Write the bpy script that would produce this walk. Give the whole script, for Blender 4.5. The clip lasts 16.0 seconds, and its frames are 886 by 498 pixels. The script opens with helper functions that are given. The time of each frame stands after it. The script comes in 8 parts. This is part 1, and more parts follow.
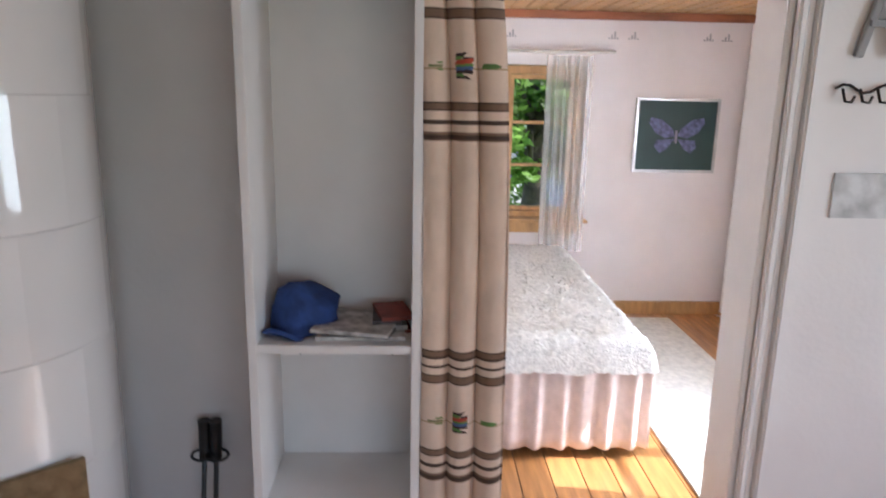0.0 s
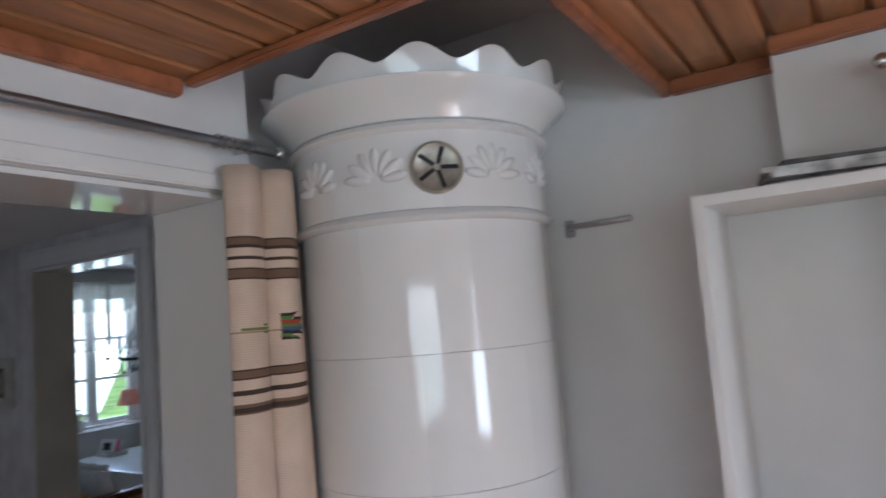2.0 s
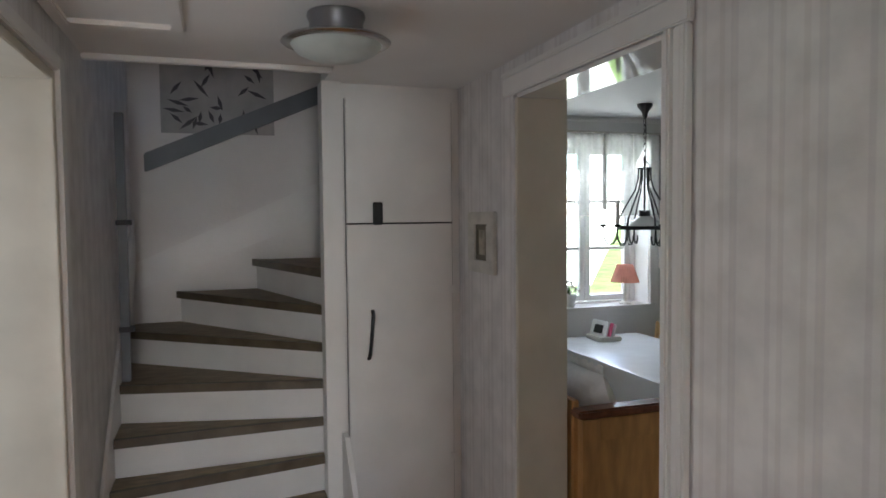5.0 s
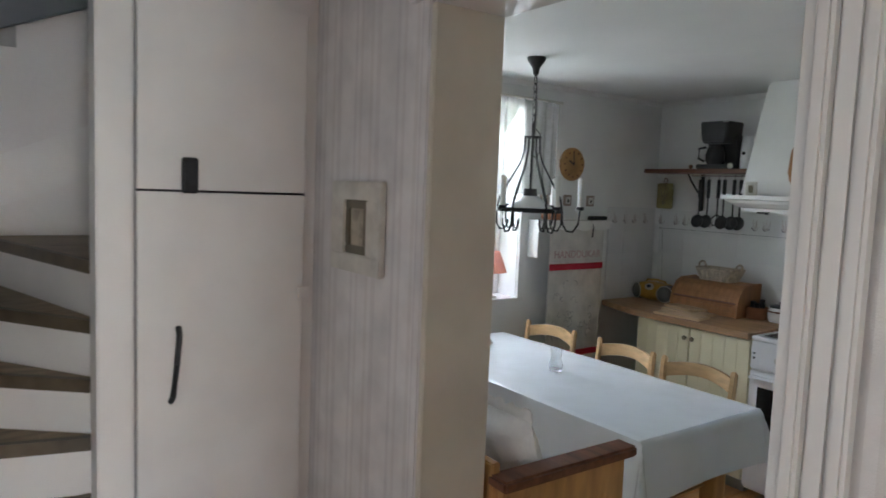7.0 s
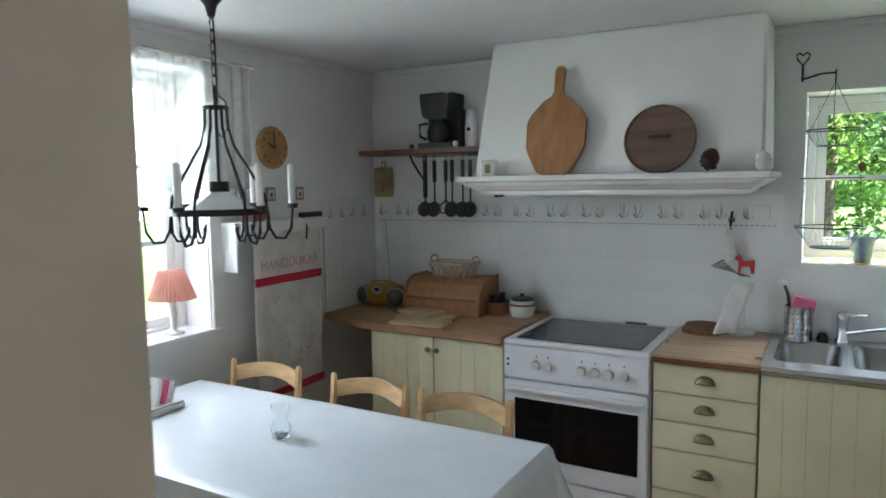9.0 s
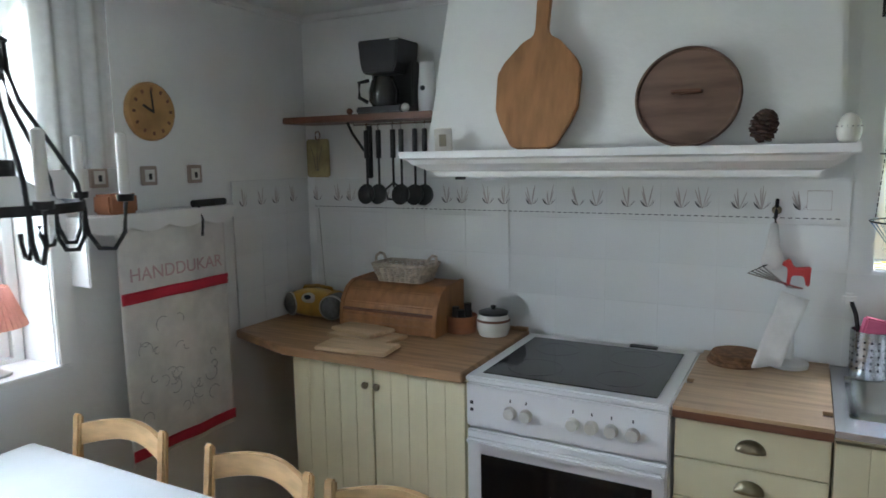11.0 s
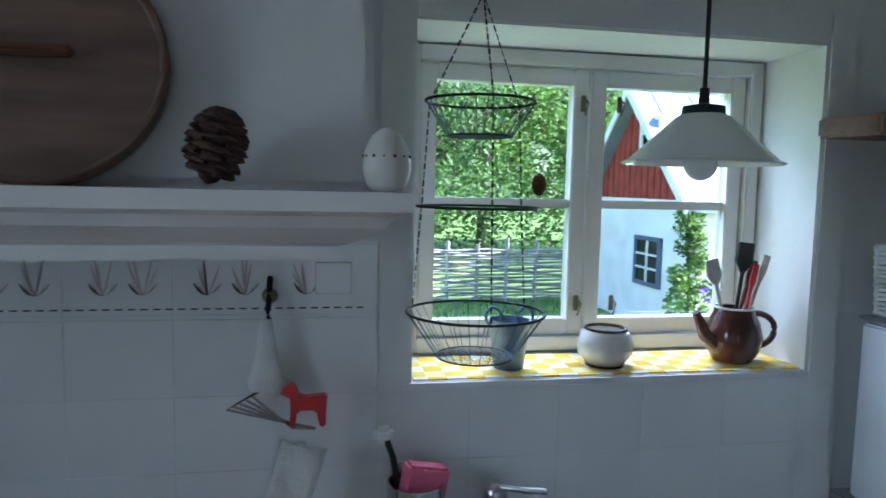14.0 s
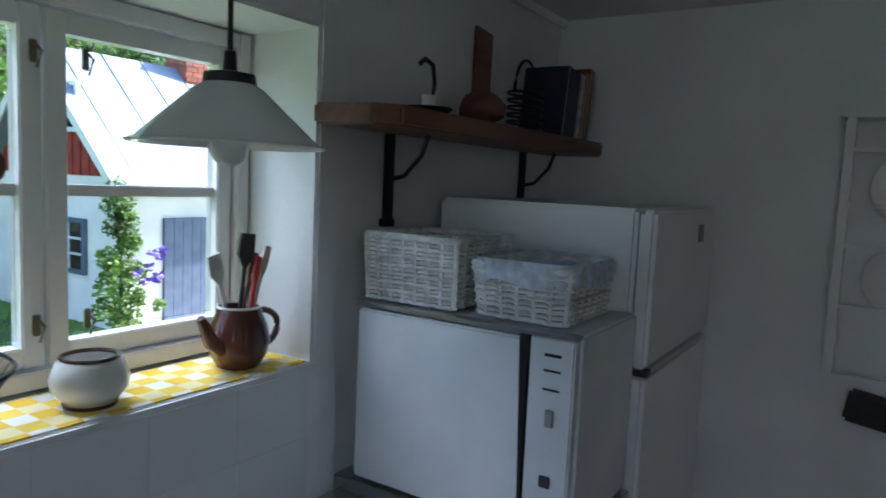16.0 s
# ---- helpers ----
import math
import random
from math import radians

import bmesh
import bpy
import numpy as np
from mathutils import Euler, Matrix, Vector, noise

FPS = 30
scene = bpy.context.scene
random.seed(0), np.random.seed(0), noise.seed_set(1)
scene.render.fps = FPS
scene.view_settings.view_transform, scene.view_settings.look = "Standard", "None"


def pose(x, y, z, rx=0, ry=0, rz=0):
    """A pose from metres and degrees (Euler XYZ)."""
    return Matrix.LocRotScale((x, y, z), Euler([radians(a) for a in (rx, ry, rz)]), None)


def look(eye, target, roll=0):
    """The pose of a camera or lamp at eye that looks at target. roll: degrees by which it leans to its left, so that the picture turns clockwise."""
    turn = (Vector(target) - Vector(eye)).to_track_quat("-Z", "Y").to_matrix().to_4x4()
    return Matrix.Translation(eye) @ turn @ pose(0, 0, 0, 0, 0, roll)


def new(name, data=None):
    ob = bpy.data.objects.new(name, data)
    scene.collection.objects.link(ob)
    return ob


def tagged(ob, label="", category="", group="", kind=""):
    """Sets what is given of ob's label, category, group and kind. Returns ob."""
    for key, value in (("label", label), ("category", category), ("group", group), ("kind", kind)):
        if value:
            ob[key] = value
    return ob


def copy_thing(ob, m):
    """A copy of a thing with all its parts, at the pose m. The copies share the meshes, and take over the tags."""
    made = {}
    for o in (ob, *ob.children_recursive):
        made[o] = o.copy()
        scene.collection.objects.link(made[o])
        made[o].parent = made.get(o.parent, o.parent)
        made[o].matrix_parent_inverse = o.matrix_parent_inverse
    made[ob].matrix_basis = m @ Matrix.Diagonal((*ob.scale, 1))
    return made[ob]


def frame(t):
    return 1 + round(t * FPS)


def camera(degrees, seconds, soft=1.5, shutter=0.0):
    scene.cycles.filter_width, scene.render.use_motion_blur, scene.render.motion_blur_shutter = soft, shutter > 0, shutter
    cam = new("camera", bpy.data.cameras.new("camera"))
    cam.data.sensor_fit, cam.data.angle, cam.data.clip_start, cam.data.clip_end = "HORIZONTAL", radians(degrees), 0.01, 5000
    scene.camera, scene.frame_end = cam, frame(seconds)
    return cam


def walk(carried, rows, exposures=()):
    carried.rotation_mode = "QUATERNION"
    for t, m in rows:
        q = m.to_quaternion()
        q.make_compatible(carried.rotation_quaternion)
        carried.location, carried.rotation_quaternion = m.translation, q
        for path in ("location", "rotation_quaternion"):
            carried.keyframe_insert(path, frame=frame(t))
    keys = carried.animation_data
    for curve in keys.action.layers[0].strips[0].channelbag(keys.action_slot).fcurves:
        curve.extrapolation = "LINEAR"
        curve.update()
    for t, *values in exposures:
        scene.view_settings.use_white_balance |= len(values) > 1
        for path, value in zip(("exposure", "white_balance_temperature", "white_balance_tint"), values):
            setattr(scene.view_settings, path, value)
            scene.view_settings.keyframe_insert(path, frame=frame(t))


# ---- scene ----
cam = camera(66.3, 16.0, soft=1.6, shutter=0.3)
METRES, EYE, TILT, LEAN, TURN = 6.3, 1.6, 0.0, 0.0, -2.1
ROWS = [
    (0.0, 0.0, 0.0, 0.0, 0.26, -12.92, -1.13),
    (0.5, -0.0009, -0.0013, 0.0025, 5.99, -5.71, 3.11),
    (1.0, -0.0036, -0.0007, 0.0083, 14.89, 0.11, 4.56),
    (1.5, -0.0099, 0.0053, 0.0104, 22.25, 3.88, 5.2),
    (2.0, -0.0206, 0.0259, 0.0103, 34.76, 5.57, 4.61),
    (2.5, -0.0361, 0.0547, 0.0074, 51.66, 2.68, 3.53),
    (3.0, -0.064, 0.0757, -0.0001, 60.55, -1.82, 3.44),
    (3.5, -0.1, 0.0926, 0.0018, 66.34, -1.86, 3.16),
    (4.0, -0.1415, 0.1157, -0.0005, 75.7, -2.16, 2.2),
    (6.5, -0.3605, 0.1436, 0.0047, 63.6, -5.26, -3.58),
    (7.0, -0.394, 0.1564, 0.0018, 57.06, -5.05, -2.21),
    (7.5, -0.428, 0.1781, 0.0032, 52.52, -4.37, -1.3),
    (8.0, -0.46, 0.1968, 0.0027, 45.23, -4.72, -0.62),
    (8.5, -0.4864, 0.2176, 0.0018, 35.8, -5.23, 0.42),
    (9.0, -0.5052, 0.2519, 0.0021, 31.72, -5.56, 0.84),
    (11.5, -0.5621, 0.4135, 0.0036, 29.29, -8.41, 0.71),
    (12.0, -0.5613, 0.4459, 0.0033, 21.82, -7.85, -0.05),
    (12.5, -0.5513, 0.4812, 0.0069, 15.43, -6.92, -0.54),
    (13.0, -0.5525, 0.5119, 0.0073, 7.36, -6.31, -1.04),
    (13.5, -0.5629, 0.5444, 0.0095, -2.1, -5.54, -1.13),
    (14.0, -0.5644, 0.5709, 0.0076, -8.29, -5.26, -1.21),
    (14.5, -0.561, 0.5926, 0.0095, -16.93, -4.95, -1.65),
    (15.0, -0.5655, 0.6106, 0.0094, -31.47, -4.47, -2.29),
    (15.5, -0.5709, 0.6198, 0.0094, -47.05, -5.0, -2.21),
    (16.0, -0.564, 0.6214, 0.0095, -54.73, -5.65, -2.61),
]
walk(cam, [(t, pose(0, 0, EYE, TILT, LEAN, TURN) @ pose(METRES * x, METRES * y, METRES * z, 90 + pitch, roll, yaw)) for t, x, y, z, yaw, pitch, roll in ROWS],
     exposures=[(0.0, 1.25, 5650, 12), (0.5, 1.15, 5600, 12), (1.5, 1.5, 5400, 12), (3.0, 1.5, 5350, 13), (4.0, 2.05, 6250, 12), (6.5, 3.15, 6200, 12), (8.0, 3.4, 6100, 11), (9.0, 3.5, 6050, 9), (11.5, 3.6, 5950, 11), (12.5, 3.5, 5300, 12), (13.5, 2.85, 5250, 11), (14.5, 2.25, 5200, 11), (16.0, 2.0, 5550, 14)])

# ---------------------------------------------------------------- light
world = bpy.data.worlds.new("sky")
scene.world = world
world.use_nodes = True
wn = world.node_tree
sky = wn.nodes.new("ShaderNodeTexSky")
sky.sky_type, sky.sun_disc = "NISHITA", False
SUN_EL, SUN_AZ = radians(40), radians(101)
sky.sun_elevation, sky.sun_rotation = SUN_EL, SUN_AZ
wn.links.new(sky.outputs[0], wn.nodes["Background"].inputs[0])
wn.nodes["Background"].inputs[1].default_value = 0.15
sun = new("sun", bpy.data.lights.new("sun", "SUN"))
sun.data.energy, sun.data.angle, sun.data.color = 5.0, radians(0.5), (1, 0.94, 0.85)
sv = Vector((math.sin(SUN_AZ) * math.cos(SUN_EL), math.cos(SUN_AZ) * math.cos(SUN_EL), math.sin(SUN_EL)))
sun.matrix_basis = look(sv * 30, (0, 0, 0))


def window_light(name, eye, target, w, h, watts, colour=(0.93, 0.97, 1)):
    lamp = new(name, bpy.data.lights.new(name, "AREA"))
    lamp.data.shape, lamp.data.size, lamp.data.size_y = "RECTANGLE", w, h
    lamp.data.energy, lamp.data.color = watts, colour
    lamp.matrix_basis = look(eye, target)


window_light("window_light_living", (2.62, 0.5, 1.35), (0, 0.5, 1.35), 0.75, 1.15, 9)
# Added fill lamp behind the unseen south wall, brightens north wall and hall.
window_light("window_light_living_south", (1.25, -2.62, 1.35), (0.6, 0, 1.35), 2.3, 1.15, 9)
window_light("window_light_kitchen_west", (-6.05, 3.42, 1.55), (-4.9, 3.42, 0.6), 1.0, 1.4, 4.3)
window_light("window_light_bedroom", (2.53, 2.56, 1.15), (0, 3.3, 0.7), 0.85, 1.0, 26)
window_light("window_light_porch", (-3.3, 0.0, 1.25), (-3.45, 2.0, 1.2), 0.8, 1.7, 0.8)
window_light("window_light_kitchen_north", (-2.75, 6.0, 2.75), (-2.85, 4.9, 1.1), 1.1, 0.7, 9)


# ---------------------------------------------------------------- materials
def mat(name, colour, rough=0.6, metal=0.0, var=0.08, scale=6.0, bump=0.0, bscale=60.0, stretch=(1, 1, 1), colour2=None, rand=0.0, spec=0.5, coat=0.0, trans=0.0, alpha=1.0):
    m = bpy.data.materials.new(name)
    m.use_nodes = True
    nt, L = m.node_tree, m.node_tree.links
    b = nt.nodes["Principled BSDF"]
    b.inputs["Roughness"].default_value, b.inputs["Metallic"].default_value = rough, metal
    b.inputs["Specular IOR Level"].default_value = spec
    b.inputs["Coat Weight"].default_value = coat
    b.inputs["Transmission Weight"].default_value = trans
    b.inputs["Alpha"].default_value = alpha
    tc = nt.nodes.new("ShaderNodeTexCoord")
    mp = nt.nodes.new("ShaderNodeMapping")
    mp.inputs["Scale"].default_value = stretch
    L.new(tc.outputs["Object"], mp.inputs[0])
    n1 = nt.nodes.new("ShaderNodeTexNoise")
    n1.inputs["Scale"].default_value, n1.inputs["Detail"].default_value = scale, 6
    L.new(mp.outputs[0], n1.inputs["Vector"])
    mix = nt.nodes.new("ShaderNodeMix")
    mix.data_type = "RGBA"
    c2 = colour2 or tuple(c * (1 - 2.2 * var) for c in colour)
    c1 = colour if colour2 else tuple(min(1, c * (1 + var)) for c in colour)
    mix.inputs[6].default_value, mix.inputs[7].default_value = (*c1, 1), (*c2, 1)
    ramp = nt.nodes.new("ShaderNodeMapRange")
    ramp.inputs[1].default_value, ramp.inputs[2].default_value = 0.35, 0.7
    L.new(n1.outputs[0], ramp.inputs[0])
    L.new(ramp.outputs[0], mix.inputs[0])
    out = mix.outputs[2]
    if rand:
        oi = nt.nodes.new("ShaderNodeObjectInfo")
        geo = nt.nodes.new("ShaderNodeNewGeometry")
        add = nt.nodes.new("ShaderNodeMath")
        add.operation = "ADD"
        fr = nt.nodes.new("ShaderNodeMath")
        fr.operation = "FRACT"
        L.new(oi.outputs["Random"], add.inputs[0])
        L.new(geo.outputs["Random Per Island"], add.inputs[1])
        L.new(add.outputs[0], fr.inputs[0])
        mr = nt.nodes.new("ShaderNodeMapRange")
        mr.inputs[3].default_value, mr.inputs[4].default_value = 1 - rand, 1 + rand
        L.new(fr.outputs[0], mr.inputs[0])
        hs = nt.nodes.new("ShaderNodeHueSaturation")
        L.new(mr.outputs[0], hs.inputs["Value"])
        L.new(out, hs.inputs["Color"])
        out = hs.outputs[0]
    L.new(out, b.inputs["Base Color"])
    if bump:
        n2 = nt.nodes.new("ShaderNodeTexNoise")
        n2.inputs["Scale"].default_value, n2.inputs["Detail"].default_value = bscale, 4
        L.new(mp.outputs[0], n2.inputs["Vector"])
        bp = nt.nodes.new("ShaderNodeBump")
        bp.inputs["Strength"].default_value, bp.inputs["Distance"].default_value = bump, 0.01
        L.new(n2.outputs[0], bp.inputs["Height"])
        L.new(bp.outputs[0], b.inputs["Normal"])
    return m


def banded(name, base, rough, axis, stops, period, offset=0.0, weave=0.0, var=0.06):
    """Cloth or paper with bands along one axis: stops are (fraction of the period, colour)."""
    m = mat(name, base, rough, var=var, scale=9, bump=0.25, bscale=300)
    nt, L = m.node_tree, m.node_tree.links
    b = nt.nodes["Principled BSDF"]
    tc = nt.nodes.new("ShaderNodeTexCoord")
    sp = nt.nodes.new("ShaderNodeSeparateXYZ")
    L.new(tc.outputs["Object"], sp.inputs[0])
    a = nt.nodes.new("ShaderNodeMath")
    a.operation = "ADD"
    a.inputs[1].default_value = offset
    d = nt.nodes.new("ShaderNodeMath")
    d.operation = "DIVIDE"
    d.inputs[1].default_value = period
    f = nt.nodes.new("ShaderNodeMath")
    f.operation = "FRACT"
    L.new(sp.outputs[axis], a.inputs[0])
    L.new(a.outputs[0], d.inputs[0])
    L.new(d.outputs[0], f.inputs[0])
    r = nt.nodes.new("ShaderNodeValToRGB")
    r.color_ramp.interpolation = "CONSTANT"
    while len(r.color_ramp.elements) > 1:
        r.color_ramp.elements.remove(r.color_ramp.elements[0])
    for i, (p, c) in enumerate(stops):
        e = r.color_ramp.elements[0] if i == 0 else r.color_ramp.elements.new(p)
        e.position, e.color = p, (*c, 1)
    L.new(f.outputs[0], r.inputs[0])
    old = b.inputs["Base Color"].links[0].from_socket
    mul = nt.nodes.new("ShaderNodeMix")
    mul.data_type, mul.blend_type = "RGBA", "MULTIPLY"
    mul.inputs[0].default_value = 1
    L.new(old, mul.inputs[6])
    L.new(r.outputs[0], mul.inputs[7])
    L.new(mul.outputs[2], b.inputs["Base Color"])
    if weave:
        w = nt.nodes.new("ShaderNodeTexWave")
        w.bands_direction = "Z"
        w.inputs["Scale"].default_value, w.inputs["Distortion"].default_value = weave, 1.5
        w.inputs["Detail Scale"].default_value = 3
        L.new(tc.outputs["Object"], w.inputs["Vector"])
        m2 = nt.nodes.new("ShaderNodeMix")
        m2.data_type, m2.blend_type = "RGBA", "MULTIPLY"
        m2.inputs[0].default_value = 0.14
        L.new(mul.outputs[2], m2.inputs[6])
        L.new(w.outputs[0], m2.inputs[7])
        L.new(m2.outputs[2], b.inputs["Base Color"])
    return m


W = (0.80, 0.79, 0.77)
PLASTER = mat("painted_plaster", (0.78, 0.76, 0.74), 0.75, var=0.03, scale=2.5, bump=0.12, bscale=45)
KPLASTER = mat("kitchen_plaster", (0.80, 0.80, 0.78), 0.8, var=0.03, scale=3, bump=0.15, bscale=35)
PINKWALL = mat("bedroom_wallpaper", (0.82, 0.76, 0.74), 0.8, var=0.025, scale=3, bump=0.06, bscale=120)
CEILW = mat("white_ceiling_paint", (0.80, 0.80, 0.79), 0.6, var=0.02, scale=2, bump=0.05)
GLOSSW = mat("white_gloss_paint", (0.82, 0.81, 0.79), 0.22, var=0.025, scale=5, bump=0.05, bscale=25)
SOFFIT = mat("white_lacquered_board", (0.82, 0.81, 0.79), 0.06, var=0.02, scale=5, coat=0.5)
SATIN = mat("white_satin_paint", (0.80, 0.79, 0.77), 0.4, var=0.03, scale=4, bump=0.06, bscale=30)
CREAMJ = mat("cream_painted_wood", (0.66, 0.62, 0.53), 0.5, var=0.05, scale=4, bump=0.06, bscale=30)
REDWOOD = mat("varnished_pine_ceiling", (0.42, 0.19, 0.075), 0.45, var=0.16, scale=3, stretch=(9, 1, 9), rand=0.12, bump=0.1, bscale=20)
TRIMRED = mat("reddish_trim_wood", (0.36, 0.13, 0.055), 0.4, var=0.15, scale=4, stretch=(1, 6, 6))
BEDCEIL = mat("honey_pine_ceiling", (0.60, 0.36, 0.15), 0.45, var=0.15, scale=3, stretch=(1, 9, 9), rand=0.1)
PINEFLOOR = mat("pine_floorboards", (0.52, 0.25, 0.085), 0.3, var=0.16, scale=3, stretch=(10, 1, 10), rand=0.1, bump=0.05, coat=0.3)
PINE = mat("clear_varnished_pine", (0.52, 0.29, 0.11), 0.4, var=0.12, scale=5, stretch=(5, 5, 1), bump=0.05)
CHAIRW = mat("light_birch_chair_wood", (0.62, 0.40, 0.19), 0.4, var=0.1, scale=6, stretch=(1, 6, 6))
OAK = mat("oiled_wood_worktop", (0.40, 0.235, 0.12), 0.45, var=0.16, scale=4, stretch=(1, 12, 6), rand=0.16, bump=0.05)
BROWNW = mat("brown_stained_wood", (0.17, 0.07, 0.035), 0.4, var=0.2, scale=4, stretch=(1, 8, 8))
BOARDW = mat("maple_cutting_board", (0.36, 0.17, 0.065), 0.5, var=0.12, scale=4, stretch=(8, 8, 1))
LIDW = mat("aged_pot_lid_wood", (0.17, 0.10, 0.07), 0.55, var=0.15, scale=6, stretch=(1, 6, 6))
TREAD = mat("worn_olive_stair_tread", (0.26, 0.19, 0.105), 0.5, var=0.2, scale=5, stretch=(6, 2, 1), bump=0.08)
TREADN = mat("dark_stair_nosing", (0.11, 0.085, 0.055), 0.5, var=0.2, scale=9)
GREYP = mat("blue_grey_painted_board", (0.16, 0.175, 0.19), 0.5, var=0.08, scale=4)
GLAZE = mat("glossy_white_stove_glaze", (0.83, 0.82, 0.80), 0.09, var=0.02, scale=3, coat=0.6, rand=0.02, bump=0.04, bscale=4)
JOINT = mat("stove_joint_mortar", (0.42, 0.41, 0.40), 0.9)
BRASSV = mat("tarnished_brass", (0.30, 0.26, 0.17), 0.35, 0.9, var=0.15, scale=25)
CHROME = mat("brushed_steel", (0.60, 0.60, 0.60), 0.22, 1.0, var=0.05, scale=30)
STEEL = mat("sink_stainless_steel", (0.55, 0.56, 0.57), 0.26, 1.0, var=0.06, scale=8, bump=0.03, bscale=120)
DARKM = mat("dark_steel_rod", (0.28, 0.29, 0.31), 0.3, 0.9)
IRON = mat("black_wrought_iron", (0.018, 0.018, 0.02), 0.45, 0.3, var=0.2, scale=40)
BLACKP = mat("black_plastic", (0.013, 0.013, 0.014), 0.35, var=0.2, scale=20)
BLACKG = mat("black_ceramic_glass", (0.012, 0.012, 0.013), 0.08, var=0.1)
ENAMEL = mat("white_appliance_enamel", (0.80, 0.80, 0.80), 0.28, var=0.02, scale=4)
ENAMELD = mat("worn_white_dishwasher_enamel", (0.74, 0.77, 0.80), 0.32, var=0.04, scale=5)
CREAM = mat("cream_yellow_cabinet_paint", (0.76, 0.70, 0.47), 0.45, var=0.05, scale=3, bump=0.06, bscale=25)
TILE = mat("white_wall_tile", (0.80, 0.81, 0.80), 0.18, var=0.02, scale=3, rand=0.006)
GROUT = mat("pale_grout", (0.785, 0.79, 0.78), 0.9)
FLOWER = mat("grey_brown_tile_motif", (0.47, 0.42, 0.40), 0.5)
DASH = mat("dark_dash_motif", (0.06, 0.06, 0.07), 0.5)
CLOTH = mat("pale_oilcloth", (0.76, 0.80, 0.82), 0.24, var=0.02, scale=5, bump=0.12, bscale=9)
LINEN = mat("printed_linen_towel", (0.72, 0.70, 0.66), 0.9, var=0.06, scale=14, bump=0.2, bscale=200)
PRINT = mat("grey_linen_print", (0.38, 0.37, 0.36), 0.9)
REDB = mat("red_woven_band", (0.50, 0.02, 0.045), 0.8)
PINKB = mat("faded_pink_stitching", (0.55, 0.38, 0.37), 0.8)
WHITECLOTH = mat("white_cotton", (0.80, 0.79, 0.77), 0.9, var=0.05, scale=12, bump=0.3, bscale=90)
PLUSH = mat("fluffy_white_plush", (0.80, 0.79, 0.75), 0.95, var=0.10, scale=40, bump=0.9, bscale=85)
SKIRT = mat("pale_pink_bed_skirt", (0.80, 0.70, 0.67), 0.9, var=0.05, scale=20, bump=0.1)
RUG = mat("cream_woven_rug", (0.78, 0.76, 0.70), 0.95, var=0.08, scale=30, bump=0.5, bscale=150)
BLUECLOTH = mat("blue_cotton_cap", (0.03, 0.065, 0.22), 0.9, var=0.2, scale=20, bump=0.3, bscale=120)
PAPER = mat("printed_paper", (0.55, 0.53, 0.50), 0.8, var=0.25, scale=30)
PAPERD = mat("dark_printed_cover", (0.08, 0.07, 0.07), 0.6, var=0.3, scale=30)
PAPERR = mat("red_printed_cover", (0.25, 0.05, 0.035), 0.6, var=0.2, scale=30)
WICKW = mat("white_painted_wicker", (0.78, 0.77, 0.74), 0.6, var=0.12, scale=30, rand=0.08)
WICKN = mat("natural_wicker", (0.60, 0.52, 0.42), 0.7, var=0.15, scale=40, rand=0.1)
LINING = mat("blue_white_basket_lining", (0.58, 0.63, 0.72), 0.9, var=0.15, scale=35, bump=0.2)
CANDLE = mat("white_candle", (0.82, 0.81, 0.77), 0.5)
OPAL = mat("white_opal_glass", (0.86, 0.87, 0.86), 0.15, var=0.01)
TEAP = mat("brown_glazed_earthenware", (0.10, 0.03, 0.018), 0.12, var=0.2, scale=8, coat=0.4)
CERAM = mat("cream_glazed_ceramic", (0.75, 0.73, 0.68), 0.2, var=0.04, scale=9)
TERRA = mat("terracotta", (0.34, 0.14, 0.07), 0.7, var=0.12, scale=14)
ZINC = mat("zinc_blue_grey", (0.20, 0.28, 0.38), 0.4, 0.6, var=0.15, scale=18)
CONE = mat("brown_pine_cone", (0.085, 0.045, 0.032), 0.75, var=0.25, scale=40, rand=0.2)
REDP = mat("red_painted_wood", (0.58, 0.03, 0.03), 0.35)
PINKP = mat("pink_sponge", (0.75, 0.16, 0.28), 0.7)
CORK = mat("cork", (0.22, 0.11, 0.05), 0.8, var=0.2, scale=60, bump=0.2, bscale=150)
GREENP = mat("dark_green_picture_ground", (0.015, 0.045, 0.038), 0.5)
WINGB = mat("violet_butterfly_wing", (0.12, 0.13, 0.25), 0.6, var=0.3, scale=30)
SILVER = mat("silver_picture_frame", (0.55, 0.54, 0.52), 0.35, 0.7)
FRAMEW = mat("off_white_picture_frame", (0.66, 0.64, 0.58), 0.6, var=0.08, scale=15)
FRAMED = mat("olive_bronze_frame", (0.20, 0.18, 0.13), 0.5, 0.3, var=0.15)
ROSE = mat("salmon_lampshade", (0.66, 0.32, 0.25), 0.8, var=0.06, scale=20)
LEAF = mat("leaf_green", (0.19, 0.33, 0.05), 0.55, var=0.3, scale=2, rand=0.45)
LEAF2 = mat("deep_leaf_green", (0.09, 0.18, 0.04), 0.55, var=0.3, scale=2, rand=0.4)
GRASS = mat("mown_lawn", (0.12, 0.21, 0.04), 0.9, var=0.25, scale=1.2, bump=0.6, bscale=30)
BARK = mat("grey_bark", (0.12, 0.09, 0.07), 0.9, var=0.25, scale=9, bump=0.5)
WATTLE = mat("weathered_wattle", (0.36, 0.34, 0.31), 0.9, var=0.2, scale=9, rand=0.25)
FALU = mat("falun_red_boards", (0.28, 0.045, 0.028), 0.85, var=0.15, scale=5, rand=0.12)
RENDER = mat("white_limewash", (0.80, 0.78, 0.74), 0.9, var=0.06, scale=3, bump=0.2, bscale=20)
